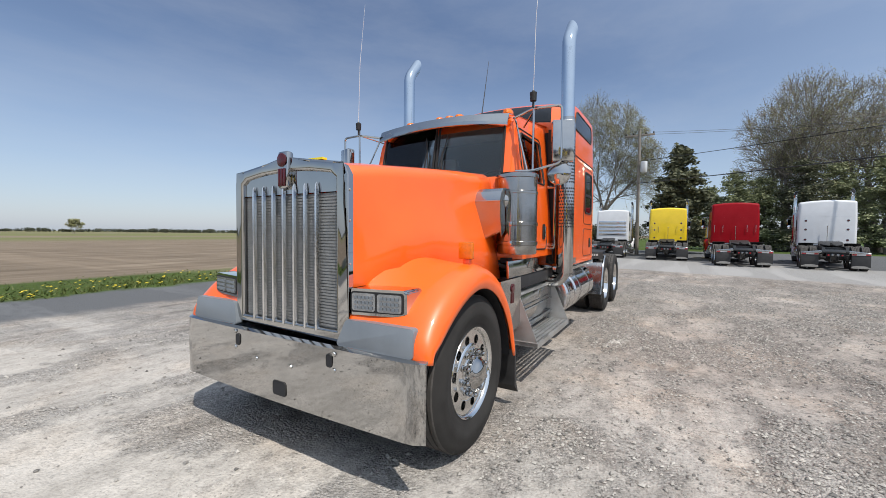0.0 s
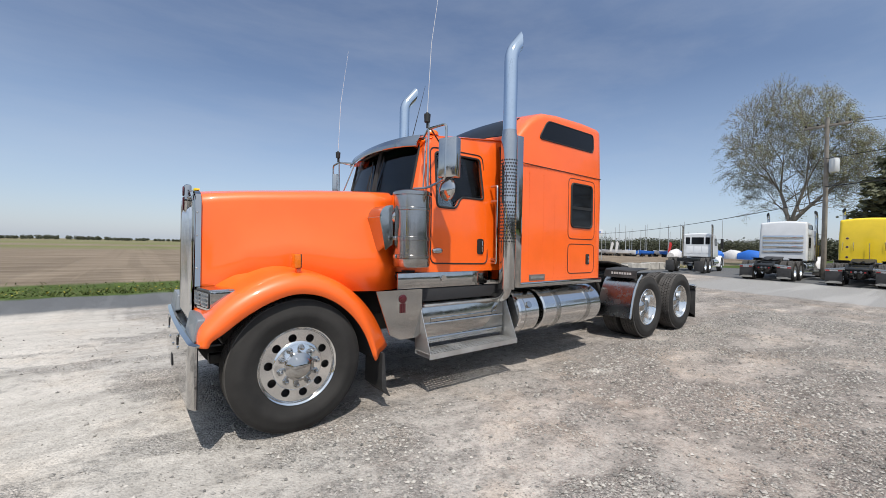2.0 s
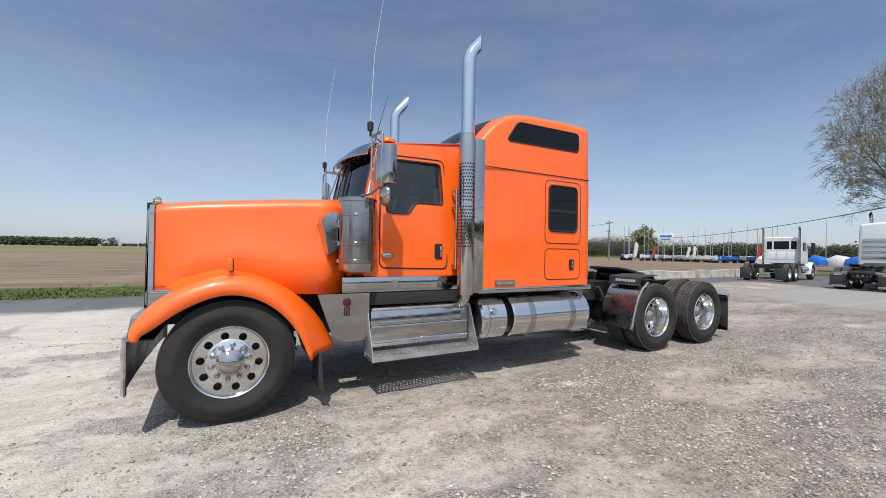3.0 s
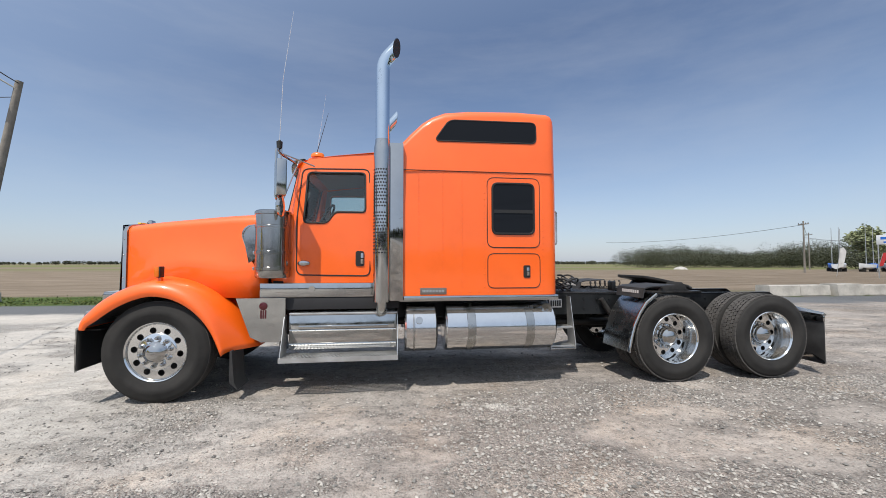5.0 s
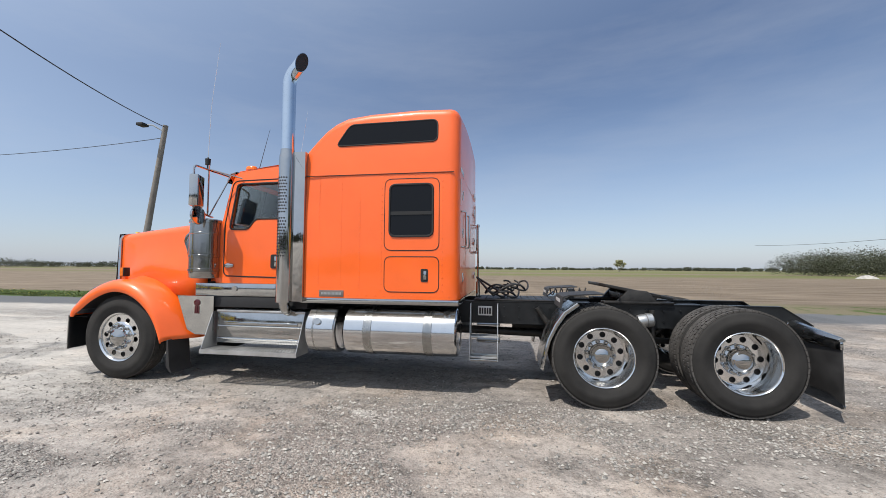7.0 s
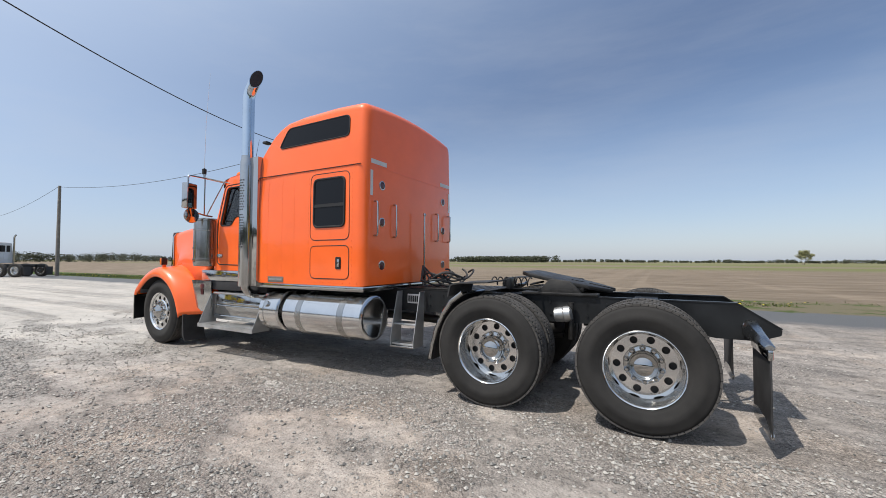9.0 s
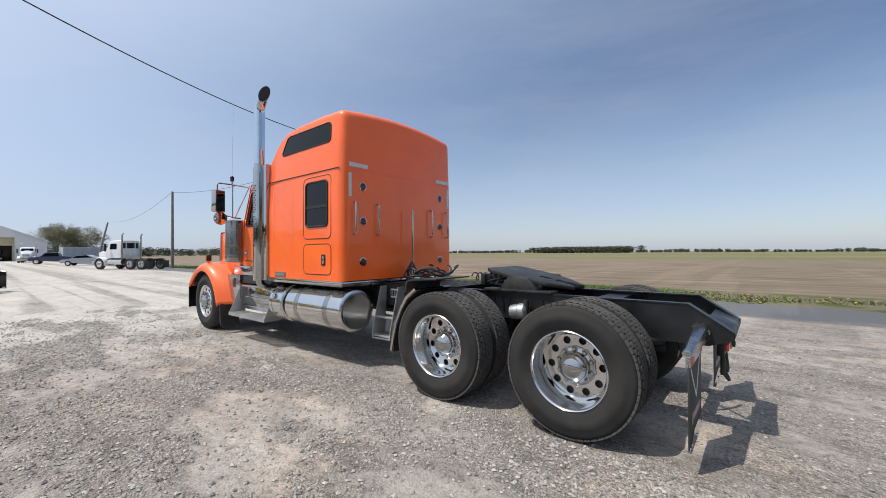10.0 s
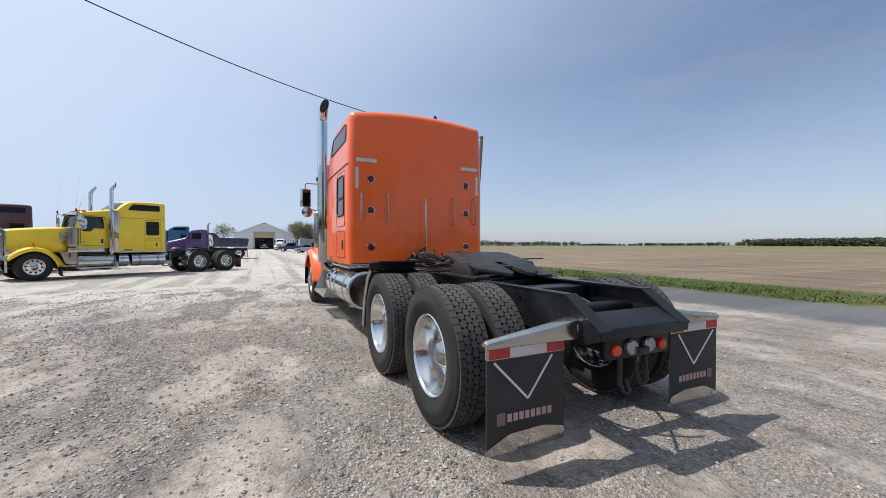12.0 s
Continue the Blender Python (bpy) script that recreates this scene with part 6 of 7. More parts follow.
def axle_pair(T, src, y, u):
    turn = Matrix.Rotation(math.pi, 4, "Z")
    for s in (1, -1):
        w = copy_part(src, T, Matrix.Translation((s * u, y - Y0, AXLE)) @ (turn if s < 0 else Matrix()))
        prune(w, {"lug_nut"})


def day_cab(label, mat, at, wb=4.6, name="parked_semi_truck"):
    """Short tractor without a sleeper; front axle at y = 0 of its own, facing -y."""
    T = thing(name, label, "truck", at, "trucks parked in the yard")
    o = Y0
    axle_pair(T, WHEEL_F, o, 0.985)
    for y in (wb - 0.6, wb + 0.72):
        axle_pair(T, DUAL, o + y, 1.0)
    bm = B()
    for s in (1, -1):
        box(bm, s * 0.36, s * 0.43, o - 0.6, o + wb + 1.6, 0.80, 1.04, 0.01)
    for y in np.arange(0, wb + 1.6, 1.0):
        box(bm, -0.4, 0.4, o + y, o + y + 0.1, 0.84, 1.0)
    P("chassis", bm, BLACK, T, "black chassis")
    bm = B()
    rings = []
    for y, hw, z0, z1 in ((0.75, 1.02, 1.15, 2.1), (0.95, 1.02, 1.1, 2.55), (1.2, 1.0, 1.1, 2.78), (1.9, 1.0, 1.1, 2.86), (2.35, 1.0, 1.1, 2.84), (2.42, 0.97, 1.12, 2.78)):
        rings.append(section(hw, z0, z1, 0.12, 0.04, o + y, taper=0.06))
    loft(bm, rings)
    cab = P("cab", bm, mat, T, "square day cab")
    for s in (1, -1):
        bm = B()
        prism(bm, round_poly([(1.15, 1.95), (1.25, 2.5), (1.95, 2.5), (1.95, 1.95)], 0.06), lambda a, b: (s * 1.0, o + a, b), (s * 0.012, 0, 0))
        S("side_window", bm, BLACKGLASS, cab, "dark side window")
        bm = B()
        box(bm, s * 1.2, s * 1.38, o + 0.9, o + 1.0, 1.75, 2.5, 0.02)
        cyl(bm, (s * 0.95, o + 0.95, 2.4), (s * 1.25, o + 0.95, 2.45), 0.015)
        P("mirror", bm, TRIM, T, "black side mirror")
        bm = B()
        box(bm, s * 0.6, s * 1.15, o + wb + 1.5, o + wb + 1.52, 0.15, 0.85, 0.004)
        P("mud_flap", bm, FLAP, T, "black mud flap")
        bm = B()
        cyl(bm, (s * 0.85, o + 1.0, 0.72), (s * 0.85, o + 2.6, 0.72), 0.28, n=24)
        P("fuel_tank", bm, ALU, T, "polished fuel tank")
        # rounded fender
        bm = B()
        rings = []
        for k in range(9):
            a = math.radians(-10 + 25 * k)
            rings.append([(s * 0.72, o - 0.72 * math.cos(a), 0.5 + 0.74 * math.sin(a)), (s * 1.1, o - 0.70 * math.cos(a), 0.5 + 0.70 * math.sin(a)), (s * 1.16, o - 0.66 * math.cos(a), 0.5 + 0.65 * math.sin(a)), (s * 1.14, o - 0.62 * math.cos(a), 0.5 + 0.60 * math.sin(a)), (s * 0.72, o - 0.66 * math.cos(a), 0.5 + 0.66 * math.sin(a))])
        loft(bm, rings)
        P("fender", bm, mat, T)
    for x0, x1 in ((-0.78, -0.5), (-0.40, 0.40), (0.5, 0.78)):
        bm = B()
        prism(bm, round_poly([(x0, 2.05), (x0, 2.58), (x1, 2.58), (x1, 2.05)], 0.05), lambda a, b: (a, o + 2.415, b), (0, 0.012, 0))
        S("rear_window", bm, BLACKGLASS, cab, "dark rear window")
    for x0, x1 in ((-0.75, -0.28), (-0.24, 0.24), (0.28, 0.75)):
        bm = B()
        prism(bm, round_poly([(x0, 1.35), (x0, 1.9), (x1, 1.9), (x1, 1.35)], 0.06), lambda a, b: (a, o + 2.412, b), (0, 0.016, 0), 0.008)
        S("back_panel", bm, mat, cab)
    bm = B()
    prism(bm, round_poly([(-0.8, 2.12), (-0.76, 2.6), (0.76, 2.6), (0.8, 2.12)], 0.08), lambda a, b: (a, o + 0.77 + 0.40 * (b - 2.1), b), (0, -0.03, 0))
    S("windshield", bm, BLACKGLASS, cab, "dark windshield")
    bm = B()
    rings = [hood_section(o - 0.75, 0.55, 0.9, 1.55, 0.05), hood_section(o - 0.7, 0.58, 0.85, 1.65, 0.05), hood_section(o, 0.68, 0.95, 1.85, 0.05), hood_section(o + 0.85, 0.88, 1.05, 2.08, 0.05)]
    loft(bm, rings)
    P("hood", bm, mat, T, "sloped hood")
    bm = B()
    box(bm, -1.1, 1.1, o - 0.98, o - 0.82, 0.42, 0.8, 0.04)
    P("bumper", bm, CHROME, T, "chrome bumper")
    bm = B()
    box(bm, -0.45, 0.45, o - 0.8, o - 0.74, 0.9, 1.5, 0.03)
    P("grille", bm, CHROME, T, "chrome grille")
    for s in (1, -1):
        bm = B()
        tube(bm, smooth_path([(s * 0.95, o + 2.55, 1.0), (s * 0.95, o + 2.55, 3.35), (s * 0.95, o + 2.70, 3.5)], 0.1), 0.065, 12)
        P("exhaust_pipe", bm, STEEL, T, "upright exhaust stack")
    return T


day_cab("white day-cab tractor with three rear windows, parked on asphalt", WHITE, pose(-9.85, 37.4, 0, 0, 0, 187))
day_cab("white day-cab tractor parked beside a utility pole", WHITE, pose(-7.4, -39.4, 0, 0, 0, 28), 4.2)
day_cab("white tractor parked in front of the workshop", WHITE, pose(-5.2, -92, 0, 0, 0, 170), 4.2)

# dump truck: purple cab, navy box
DUMP = day_cab("purple dump truck with a dark navy dump box", PURPLE, pose(6.8, -31.7, 0, 0, 0, 98), 4.4, "dump_truck")
bm = B()
o = Y0
out = [(2.95, 1.20), (5.9, 1.20), (6.05, 1.95), (5.85, 2.05), (3.5, 2.05), (3.0, 2.55), (2.5, 2.55), (2.5, 2.45), (2.95, 2.3)]
prism(bm, [(a, b) for a, b in out], lambda a, b: (-1.2, o + a, b), (2.4, 0, 0), 0.02)
dbx = P("dump_box", bm, NAVY, DUMP, "navy steel dump box")
for y in (3.6, 4.2, 4.8, 5.4):
    bm = B()
    for s in (1, -1):
        box(bm, s * 1.2, s * 1.27, o + y - 0.05, o + y + 0.05, 1.25, 2.0, 0.01)
    S("side_rib", bm, NAVY, dbx)


def car(name, label, mat, at, pickup=False):
    T = thing(name, label, "car", at)
    bm = B()
    if pickup:
        prof = [(-2.6, 0.45), (-2.65, 0.95), (-2.5, 1.05), (-1.3, 1.12), (-0.75, 1.75), (0.75, 1.78), (0.85, 1.15), (2.7, 1.12), (2.75, 0.5)]
    else:
        prof = [(-2.2, 0.35), (-2.25, 0.65), (-2.05, 0.80), (-1.15, 0.92), (-0.45, 1.36), (0.55, 1.42), (1.35, 1.08), (2.05, 0.98), (2.2, 0.75), (2.15, 0.35)]
    prism(bm, round_poly(prof, 0.12, 3), lambda a, b: (-0.87, a, b), (1.74, 0, 0), 0.05)
    body = part("body", bm, mat, T, "car body")
    for s in (1, -1):
        bm = B()
        g = [(-1.0, 0.98), (-0.42, 1.30), (0.5, 1.35), (1.15, 1.05)] if not pickup else [(-1.15, 1.18), (-0.7, 1.65), (0.68, 1.68), (0.74, 1.2)]
        prism(bm, round_poly(g, 0.05), lambda a, b: (s * 0.868, a, b), (s * 0.01, 0, 0))
        part("side_glass", bm, BLACKGLASS, body, "dark side windows")
        for y in ((-1.35, 1.35) if not pickup else (-1.7, 1.75)):
            bm = B()
            r = 0.33 if not pickup else 0.40
            lathe(bm, [(r * 0.6, 0.0), (r * 0.65, 0.10), (r * 0.95, 0.11), (r, 0.07), (r, -0.09)], (s * 0.80, y, r), (s, 0, 0), 28)
            w = part("wheel", bm, RUBBER, T)
            bm = B()
            lathe(bm, [(r * 0.62, 0.101), (r * 0.5, 0.11), (0.05, 0.10), (0, 0.11)], (s * 0.80, y, r), (s, 0, 0), 20)
            part("rim", bm, ALU, w, "alloy rim")
    return T


car("parked_car", "silver-grey sedan parked at the yard's edge", SILVER, pose(-8.2, -58.8, 0, 0, 0, 62))
car("pickup_truck", "dark pickup parked near the workshop", NAVY, pose(-6.8, -74, 0, 0, 0, 75), True)

# ---- workshop ----
WK = thing("workshop_building", "white metal-clad workshop with low gable roof and open door", "building", pose(-2.2, -119, 0, 0, 0, 3))
bm = B()
sheet(bm, [(-8.2, 0), (-8.2, 4.6), (-1.2, 7.8), (1.2, 7.8), (8.2, 4.6), (8.2, 0)], [[(-2.6, 0.02), (-2.6, 5.0), (2.6, 5.0), (2.6, 0.02)]], lambda a, b: (a, 0, b), (0, -0.25, 0))
part("front_wall", bm, METALSIDING, WK, "white metal front wall")
bm = B()
for k in range(40):
    x = -8.1 + 0.415 * k
    top = 7.75 if abs(x) < 1.2 else 4.6 + (8.2 - abs(x)) * 3.2 / 7.0
    if abs(x) > 2.7:
        box(bm, x - 0.03, x + 0.03, 0.0, 0.03, 0.05, top - 0.1)
part("ribbed_siding", bm, METALSIDING, WK)
for s in (1, -1):
    bm = B()
    box(bm, s * 8.2, s * 8.0, -30, -0.25, 0, 4.6)
    part("side_wall", bm, METALSIDING, WK)
    bm = B()
    prism(bm, [(8.5, 4.45), (0.0, 8.0), (0.0, 8.2), (8.5, 4.65)], lambda a, b: (s * a, 0.3, b), (0, -30.5, 0))
    part("roof_slope", bm, METALSIDING, WK, "pale metal roof")
bm = B()
box(bm, -8, 8, -30, -29.8, 0, 6)
part("back_wall", bm, METALSIDING, WK)
for z in (3.5, 4.25):
    bm = B()
    box(bm, -2.6, 2.6, -0.2, -0.12, z, z + 0.72, 0.02)
    part("door_section", bm, worn("cream_door", (0.5, 0.42, 0.26), 0.5), WK, "cream raised door section")
bm = B()
for s in (1, -1):
    box(bm, s * 2.6, s * 2.95, 0.0, 0.12, 0, 5.3)
box(bm, -2.95, 2.95, 0.0, 0.12, 5.0, 5.35)
part("door_trim", bm, worn("tan_trim", (0.42, 0.36, 0.22), 0.6), WK, "tan door surround")
day_cab("dark truck standing in the workshop doorway", MAROON, pose(-2.2, -121.5, 0, 0, 0, 183), 4.2)

SHED = thing("storage_container", "grey metal storage container", "container", pose(-14.5, -96, 0, 0, 0, 8))
bm = B()
box(bm, -4.5, 4.5, -1.2, 1.2, 0.0, 2.9, 0.03)
part("body", bm, SILVER, SHED)
for k in range(36):
    bm = B()
    box(bm, -4.4 + 0.25 * k, -4.28 + 0.25 * k, 1.2, 1.23, 0.1, 2.85)
    part("rib", bm, SILVER, SHED)

QS = thing("arched_shed", "dark grey arched metal shed behind the parked trucks", "shed", pose(11.2, 58, 0))
bm = B()
arch = [(2.5 * math.cos(a), 2.15 * math.sin(a)) for a in np.linspace(0, math.pi, 17)]
loft(bm, [[(a, y, b) for a, b in arch] + [(0.94 * a, y, 0.94 * b) for a, b in reversed(arch)] for y in (0, 3, 6)])
part("shell", bm, worn("grey_shed_metal", (0.16, 0.17, 0.185), 0.5, 0.2), QS)
bm = B()
prism(bm, [(0.93 * a, 0.93 * b) for a, b in arch], lambda a, b: (a, 0.1, b), (0, 0.06, 0))
part("end_wall", bm, worn("dark_shed_end", (0.07, 0.075, 0.08), 0.6), QS, "dark end wall")

# ---- poles and wires ----


def pole(base, top, r=0.15, arm=0.0, label="weathered wooden utility pole"):
    T = thing("utility_pole", label, "pole", Matrix.Translation(base), "utility poles")
    b, t = Vector(base), Vector(top)
    bm = B()
    tube(bm, [(0, 0, -0.1), (t - b) * 0.5, t - b], [r, r * 0.85, r * 0.7], 14)
    part("shaft", bm, WOOD, T)
    if arm:
        bm = B()
        e = t - b - Vector((0, 0, 0.5))
        box(bm, e.x - arm, e.x + arm, e.y - 0.06, e.y + 0.06, e.z - 0.07, e.z + 0.07, 0.01)
        part("crossarm", bm, WOOD, T)
        for k in (-1, -0.45, 0.45, 1):
            bm = B()
            lathe(bm, [(0.03, 0), (0.06, 0.05), (0.05, 0.12), (0.02, 0.16)], (e.x + arm * 0.92 * k, e.y, e.z + 0.07), (0, 0, 1), 10)
            part("insulator", bm, TRIM, T)
    return T


def wire(a, b, sag=0.4, r=0.014, label="thin black overhead cable"):
    a, b = Vector(a), Vector(b)
    bm = B()
    pts = []
    for i in range(33):
        t = i / 32
        p = a.lerp(b, t)
        p.z -= sag * 4 * t * (1 - t)
        pts.append(p)
    tube(bm, pts, r, 6)
    return tagged(part("overhead_cable", bm, WIRE, None, label), label, "cable", "overhead cables")


P1B, P1T = Vector((-13.2, -10.35, 0)), Vector((-13.0, -8.85, 8.3))
p1 = pole(P1B, P1T, 0.16)
bm = B()
d = P1T - P1B
tube(bm, [d - Vector((0, 0, 0.35)), d + Vector((0.35, -0.35, -0.1)), d + Vector((0.55, -0.6, -0.12))], 0.03, 8)
part("lamp_arm", bm, DULLALU, p1)
bm = B()
box(bm, d.x + 0.40, d.x + 0.78, d.y - 0.85, d.y - 0.50, d.z - 0.22, d.z - 0.08, 0.03)
part("yard_lamp", bm, TRIM, p1, "dark yard lamp")
P2T = Vector((-11.7, -36, 7.9))
pole((-11.7, -36, 0), P2T, 0.15)
p3 = pole((-10.6, -66, 0), (-11.9, -66, 6.3), 0.15)
NP = (-2.52, 34.4, 0)
npole = pole(NP, (-2.52, 34.4, 9.8), 0.14, 1.05, "weathered wooden utility pole with crossarm and transformer")
bm = B()
lathe(bm, [(0.0, 0), (0.2, 0.02), (0.24, 0.1), (0.24, 0.75), (0.2, 0.85), (0, 0.9)], (0.36, -0.1, 6.4), (0, 0, 1), 20)
part("transformer", bm, worn("transformer_grey", (0.5, 0.52, 0.53), 0.45), npole, "grey drum transformer")
pole((-51, 70, 0), (-51, 70, 8.2), 0.14, 0.8)
pole((-75, 100, 0), (-75, 100, 8.5), 0.14, 0.8)
wire(P1T - Vector((0, 0, 0.1)), (13.3, 1.45, 10.7), 1.55, 0.018)
wire(P1T - Vector((0, 0, 0.6)), P2T - Vector((0, 0, 0.1)), 0.7, 0.014)
wire(P2T, (-14, -75, 7.0), 1.0)
wire((-2.52, 34.3, 5.6), (30, 12.7, 6.0), 0.35, 0.03)
wire((-2.52, 34.3, 7.3), (30, 14.5, 7.6), 0.45, 0.02)
wire((-2.52, 34.3, 4.8), (-51, 70, 5.6), 1.5, 0.024)
wire((-51, 70, 7.8), (-75, 100, 8.0), 0.7, 0.03)
wire((-51, 70, 7.6), (-95, 62, 7.0), 0.8, 0.03)
for k in (-1, 1):
    wire((-2.52 + 0.96 * k, 34.4, 9.45), (40 + k, 48, 12.0), 0.8, 0.012)

# ---- concrete blocks ----


def block(at, sx=0.45, sy=0.75, sz=0.62):
    bm = B()
    prism(bm, round_poly([(-sx, 0), (-sx * 0.92, sz * 0.5), (-sx * 0.88, sz), (sx * 0.88, sz), (sx * 0.92, sz * 0.5), (sx, 0)], 0.03), lambda a, b: (a, -sy, b), (0, 2 * sy, 0), 0.02)
    for v in bm.verts:
        v.co += Vector(noise.noise_vector(v.co * 2.3 + Vector(at.translation))) * 0.02
    return tagged(part("concrete_block", bm, CONCRETE, None, "", at), "pale chipped concrete barrier block on the verge", "barrier", "concrete blocks")


rnd = random.Random(4)
for k in range(9):
    block(pose(-12.6 + rnd.uniform(-0.12, 0.12), 22.65 + 1.62 * k, 0, 0, 0, rnd.uniform(-4, 4)), 0.42, 0.74, 0.50 + rnd.uniform(-0.07, 0.07))
block(pose(-13.4, -10.85, 0, 0, 0, 3), 0.4, 1.0, 0.40)

# ---- sign, boats and flags across the far field ----
SG = thing("roadside_sign", "small white sign board on two posts", "sign", pose(-29, 53.5, 0, 0, 0, 20))
for s in (1, -1):
    bm = B()
    box(bm, s * 0.85, s * 0.93, -0.04, 0.04, 0, 4.2)
    part("post", bm, DULLALU, SG)
bm = B()
box(bm, -1.0, 1.0, -0.05, 0.05, 3.35, 4.3, 0.02)
bd = part("board", bm, WHITE, SG, "white sign board")
bm = B()
box(bm, -0.7, 0.7, -0.056, -0.052, 3.85, 4.1)
box(bm, -0.5, 0.5, -0.056, -0.052, 3.5, 3.65)
part("sign_bars", bm, BLUETARP, bd, "blue bars")
rnd = random.Random(9)
for k in range(30):
    t = k / 29
    x, y = -58 + 30 * t + rnd.uniform(-2, 2), 84 + 14 * t + rnd.uniform(-3, 6)
    BT = thing("sailboat", "laid-up sailboat with bare mast", "boat", pose(x, y, 0, 0, 0, rnd.uniform(0, 360)), "boats laid up ashore")
    bm = B()
    ln, hw = rnd.uniform(1.6, 2.6), rnd.uniform(0.6, 0.85)
    rings = []
    for a, w, zt in ((-1, 0.75, 1.3), (-0.4, 1.0, 1.28), (0.3, 0.85, 1.35), (0.8, 0.35, 1.45), (1.0, 0.03, 1.5)):
        rings.append([(w * hw, a * ln, zt), (w * hw * 0.85, a * ln, 0.75), (0, a * ln, 0.45), (-w * hw * 0.85, a * ln, 0.75), (-w * hw, a * ln, zt)])
    loft(bm, rings)
    part("hull", bm, rnd.choice([WHITE, WHITE, TAPE, BLUETARP]), BT)
    bm = B()
    cyl(bm, (0, 0.2, 1.2), (0, 0.2, rnd.uniform(5.5, 8.2)), 0.06, 0.04, 8)
    part("mast", bm, DULLALU, BT, "bare mast")
    for q in (-0.6, 0.6):
        bm = B()
        box(bm, -0.5, 0.5, q * ln - 0.1, q * ln + 0.1, 0, 0.7)
        part("cradle", bm, GREASE, BT)
for k, (x, y, m) in enumerate(((-50, 82, REDTAPE), (-44, 84, TAPE), (-42.5, 84, TAPE), (-33, 87, REDTAPE), (-35, 55, TAPE))):
    FG = thing("feather_flag", "tall feather flag on a pole", "flag", pose(x, y, 0, 0, rnd.uniform(4, 14), 25))
    bm = B()
    cyl(bm, (0, 0, 0), (0, 0, 3.2), 0.03)
    part("pole", bm, DULLALU, FG)
    bm = B()
    prism(bm, round_poly([(0.0, 1.0), (0.0, 3.2), (0.25, 3.35), (0.55, 2.9), (0.45, 1.2)], 0.1), lambda a, b: (a, 0, b), (0, 0.01, 0))
    part("cloth", bm, m, FG)
for k in range(5):
    TP = thing("tarp_covered_boat", "boat under a blue tarpaulin", "boat", pose(-31 + 3.2 * k, 86 + 2 * math.sin(k), 0, 0, 0, 20 * k), "boats laid up ashore")
    bm = B()
    rings = [[(w * math.cos(a), y, 0.2 + z * max(0, math.sin(a))) for a in np.linspace(-0.2, math.pi + 0.2, 9)] for y, w, z in ((-2.2, 0.7, 0.9), (-1, 1.1, 1.5), (0.6, 1.1, 1.7), (2.2, 0.4, 1.1))]
    loft(bm, rings)
    part("tarpaulin", bm, BLUETARP if k % 3 else TAPE, TP)

# pale heap far out in the field
bm = B()
rings = []
for h, r in ((0, 5.0), (0.6, 3.8), (1.1, 2.2), (1.4, 0.7)):
    rings.append([(-83 + r * 0.36 * math.cos(a) + rnd.uniform(-0.1, 0.1), 74 + r * 0.3 * math.sin(a), h * 0.5) for a in np.linspace(0, 2 * math.pi, 18, endpoint=False)])
loft(bm, rings)
tagged(part("soil_heap", bm, CONCRETE, None), "pale heap of gravel in the field", "heap")

# ---- plants ----


def leaf_material(name, c0, c1):
    m, nt, p = mat_base(name, c0, 0.6, 0, 0, 0.3)
    geo = nt.nodes.new("ShaderNodeNewGeometry")
    r = ramp(nt, geo.outputs["Random Per Island"], [(0.0, c0), (1.0, c1)])
    nt.links.new(r.outputs[0], p.inputs["Base Color"])
    p.inputs["Transmission Weight"].default_value = 0.0
    return m


BUD = leaf_material("budding_leaves", (0.21, 0.19, 0.10), (0.31, 0.32, 0.15))
GREENLEAF = leaf_material("young_leaves", (0.16, 0.18, 0.09), (0.27, 0.29, 0.15))
NEEDLE = leaf_material("dark_needles", (0.065, 0.072, 0.042), (0.14, 0.145, 0.08))
FARWOOD = leaf_material("far_wood", (0.042, 0.048, 0.030), (0.095, 0.10, 0.058))
GRASS = leaf_material("grass_blades", (0.055, 0.074, 0.017), (0.11, 0.13, 0.034))
DANDELION = worn("dandelion_yellow", (0.8, 0.6, 0.02), 0.6)


def mesh_object(name, verts, faces, mat, parent=None, smooth=False):
    me = bpy.data.meshes.new(name)
    me.from_pydata(verts, [], faces)
    me.materials.append(mat)
    if smooth:
        me.shade_smooth()
    ob = new(name, me)
    if parent is not None:
        ob.parent = parent
    return ob


def branch(V, F, p, q, r0, r1, n):
    d, e1, e2 = axes_for(q - p)
    k = len(V)
    for c, r in ((p, r0), (q, r1)):
        for i in range(n):
            a = 2 * math.pi * i / n
            V.append(tuple(c + (e1 * math.cos(a) + e2 * math.sin(a)) * r))
    for i in range(n):
        F.append((k + i, k + (i + 1) % n, k + n + (i + 1) % n, k + n + i))


def leaf(V, F, c, size, rg, bias=0.0):
    a = (Vector((rg.gauss(0, 1), rg.gauss(0, 1), rg.gauss(0, 1))) + Vector((0.7, -0.2, 0.6)) * bias).normalized()
    _, b, d = axes_for(a)
    k = len(V)
    for s, t in ((-1, 0), (0, -0.55), (1, 0), (0, 0.55)):
        V.append(tuple(c + b * s * size + d * t * size))
    F.append((k, k + 1, k + 2, k + 3))


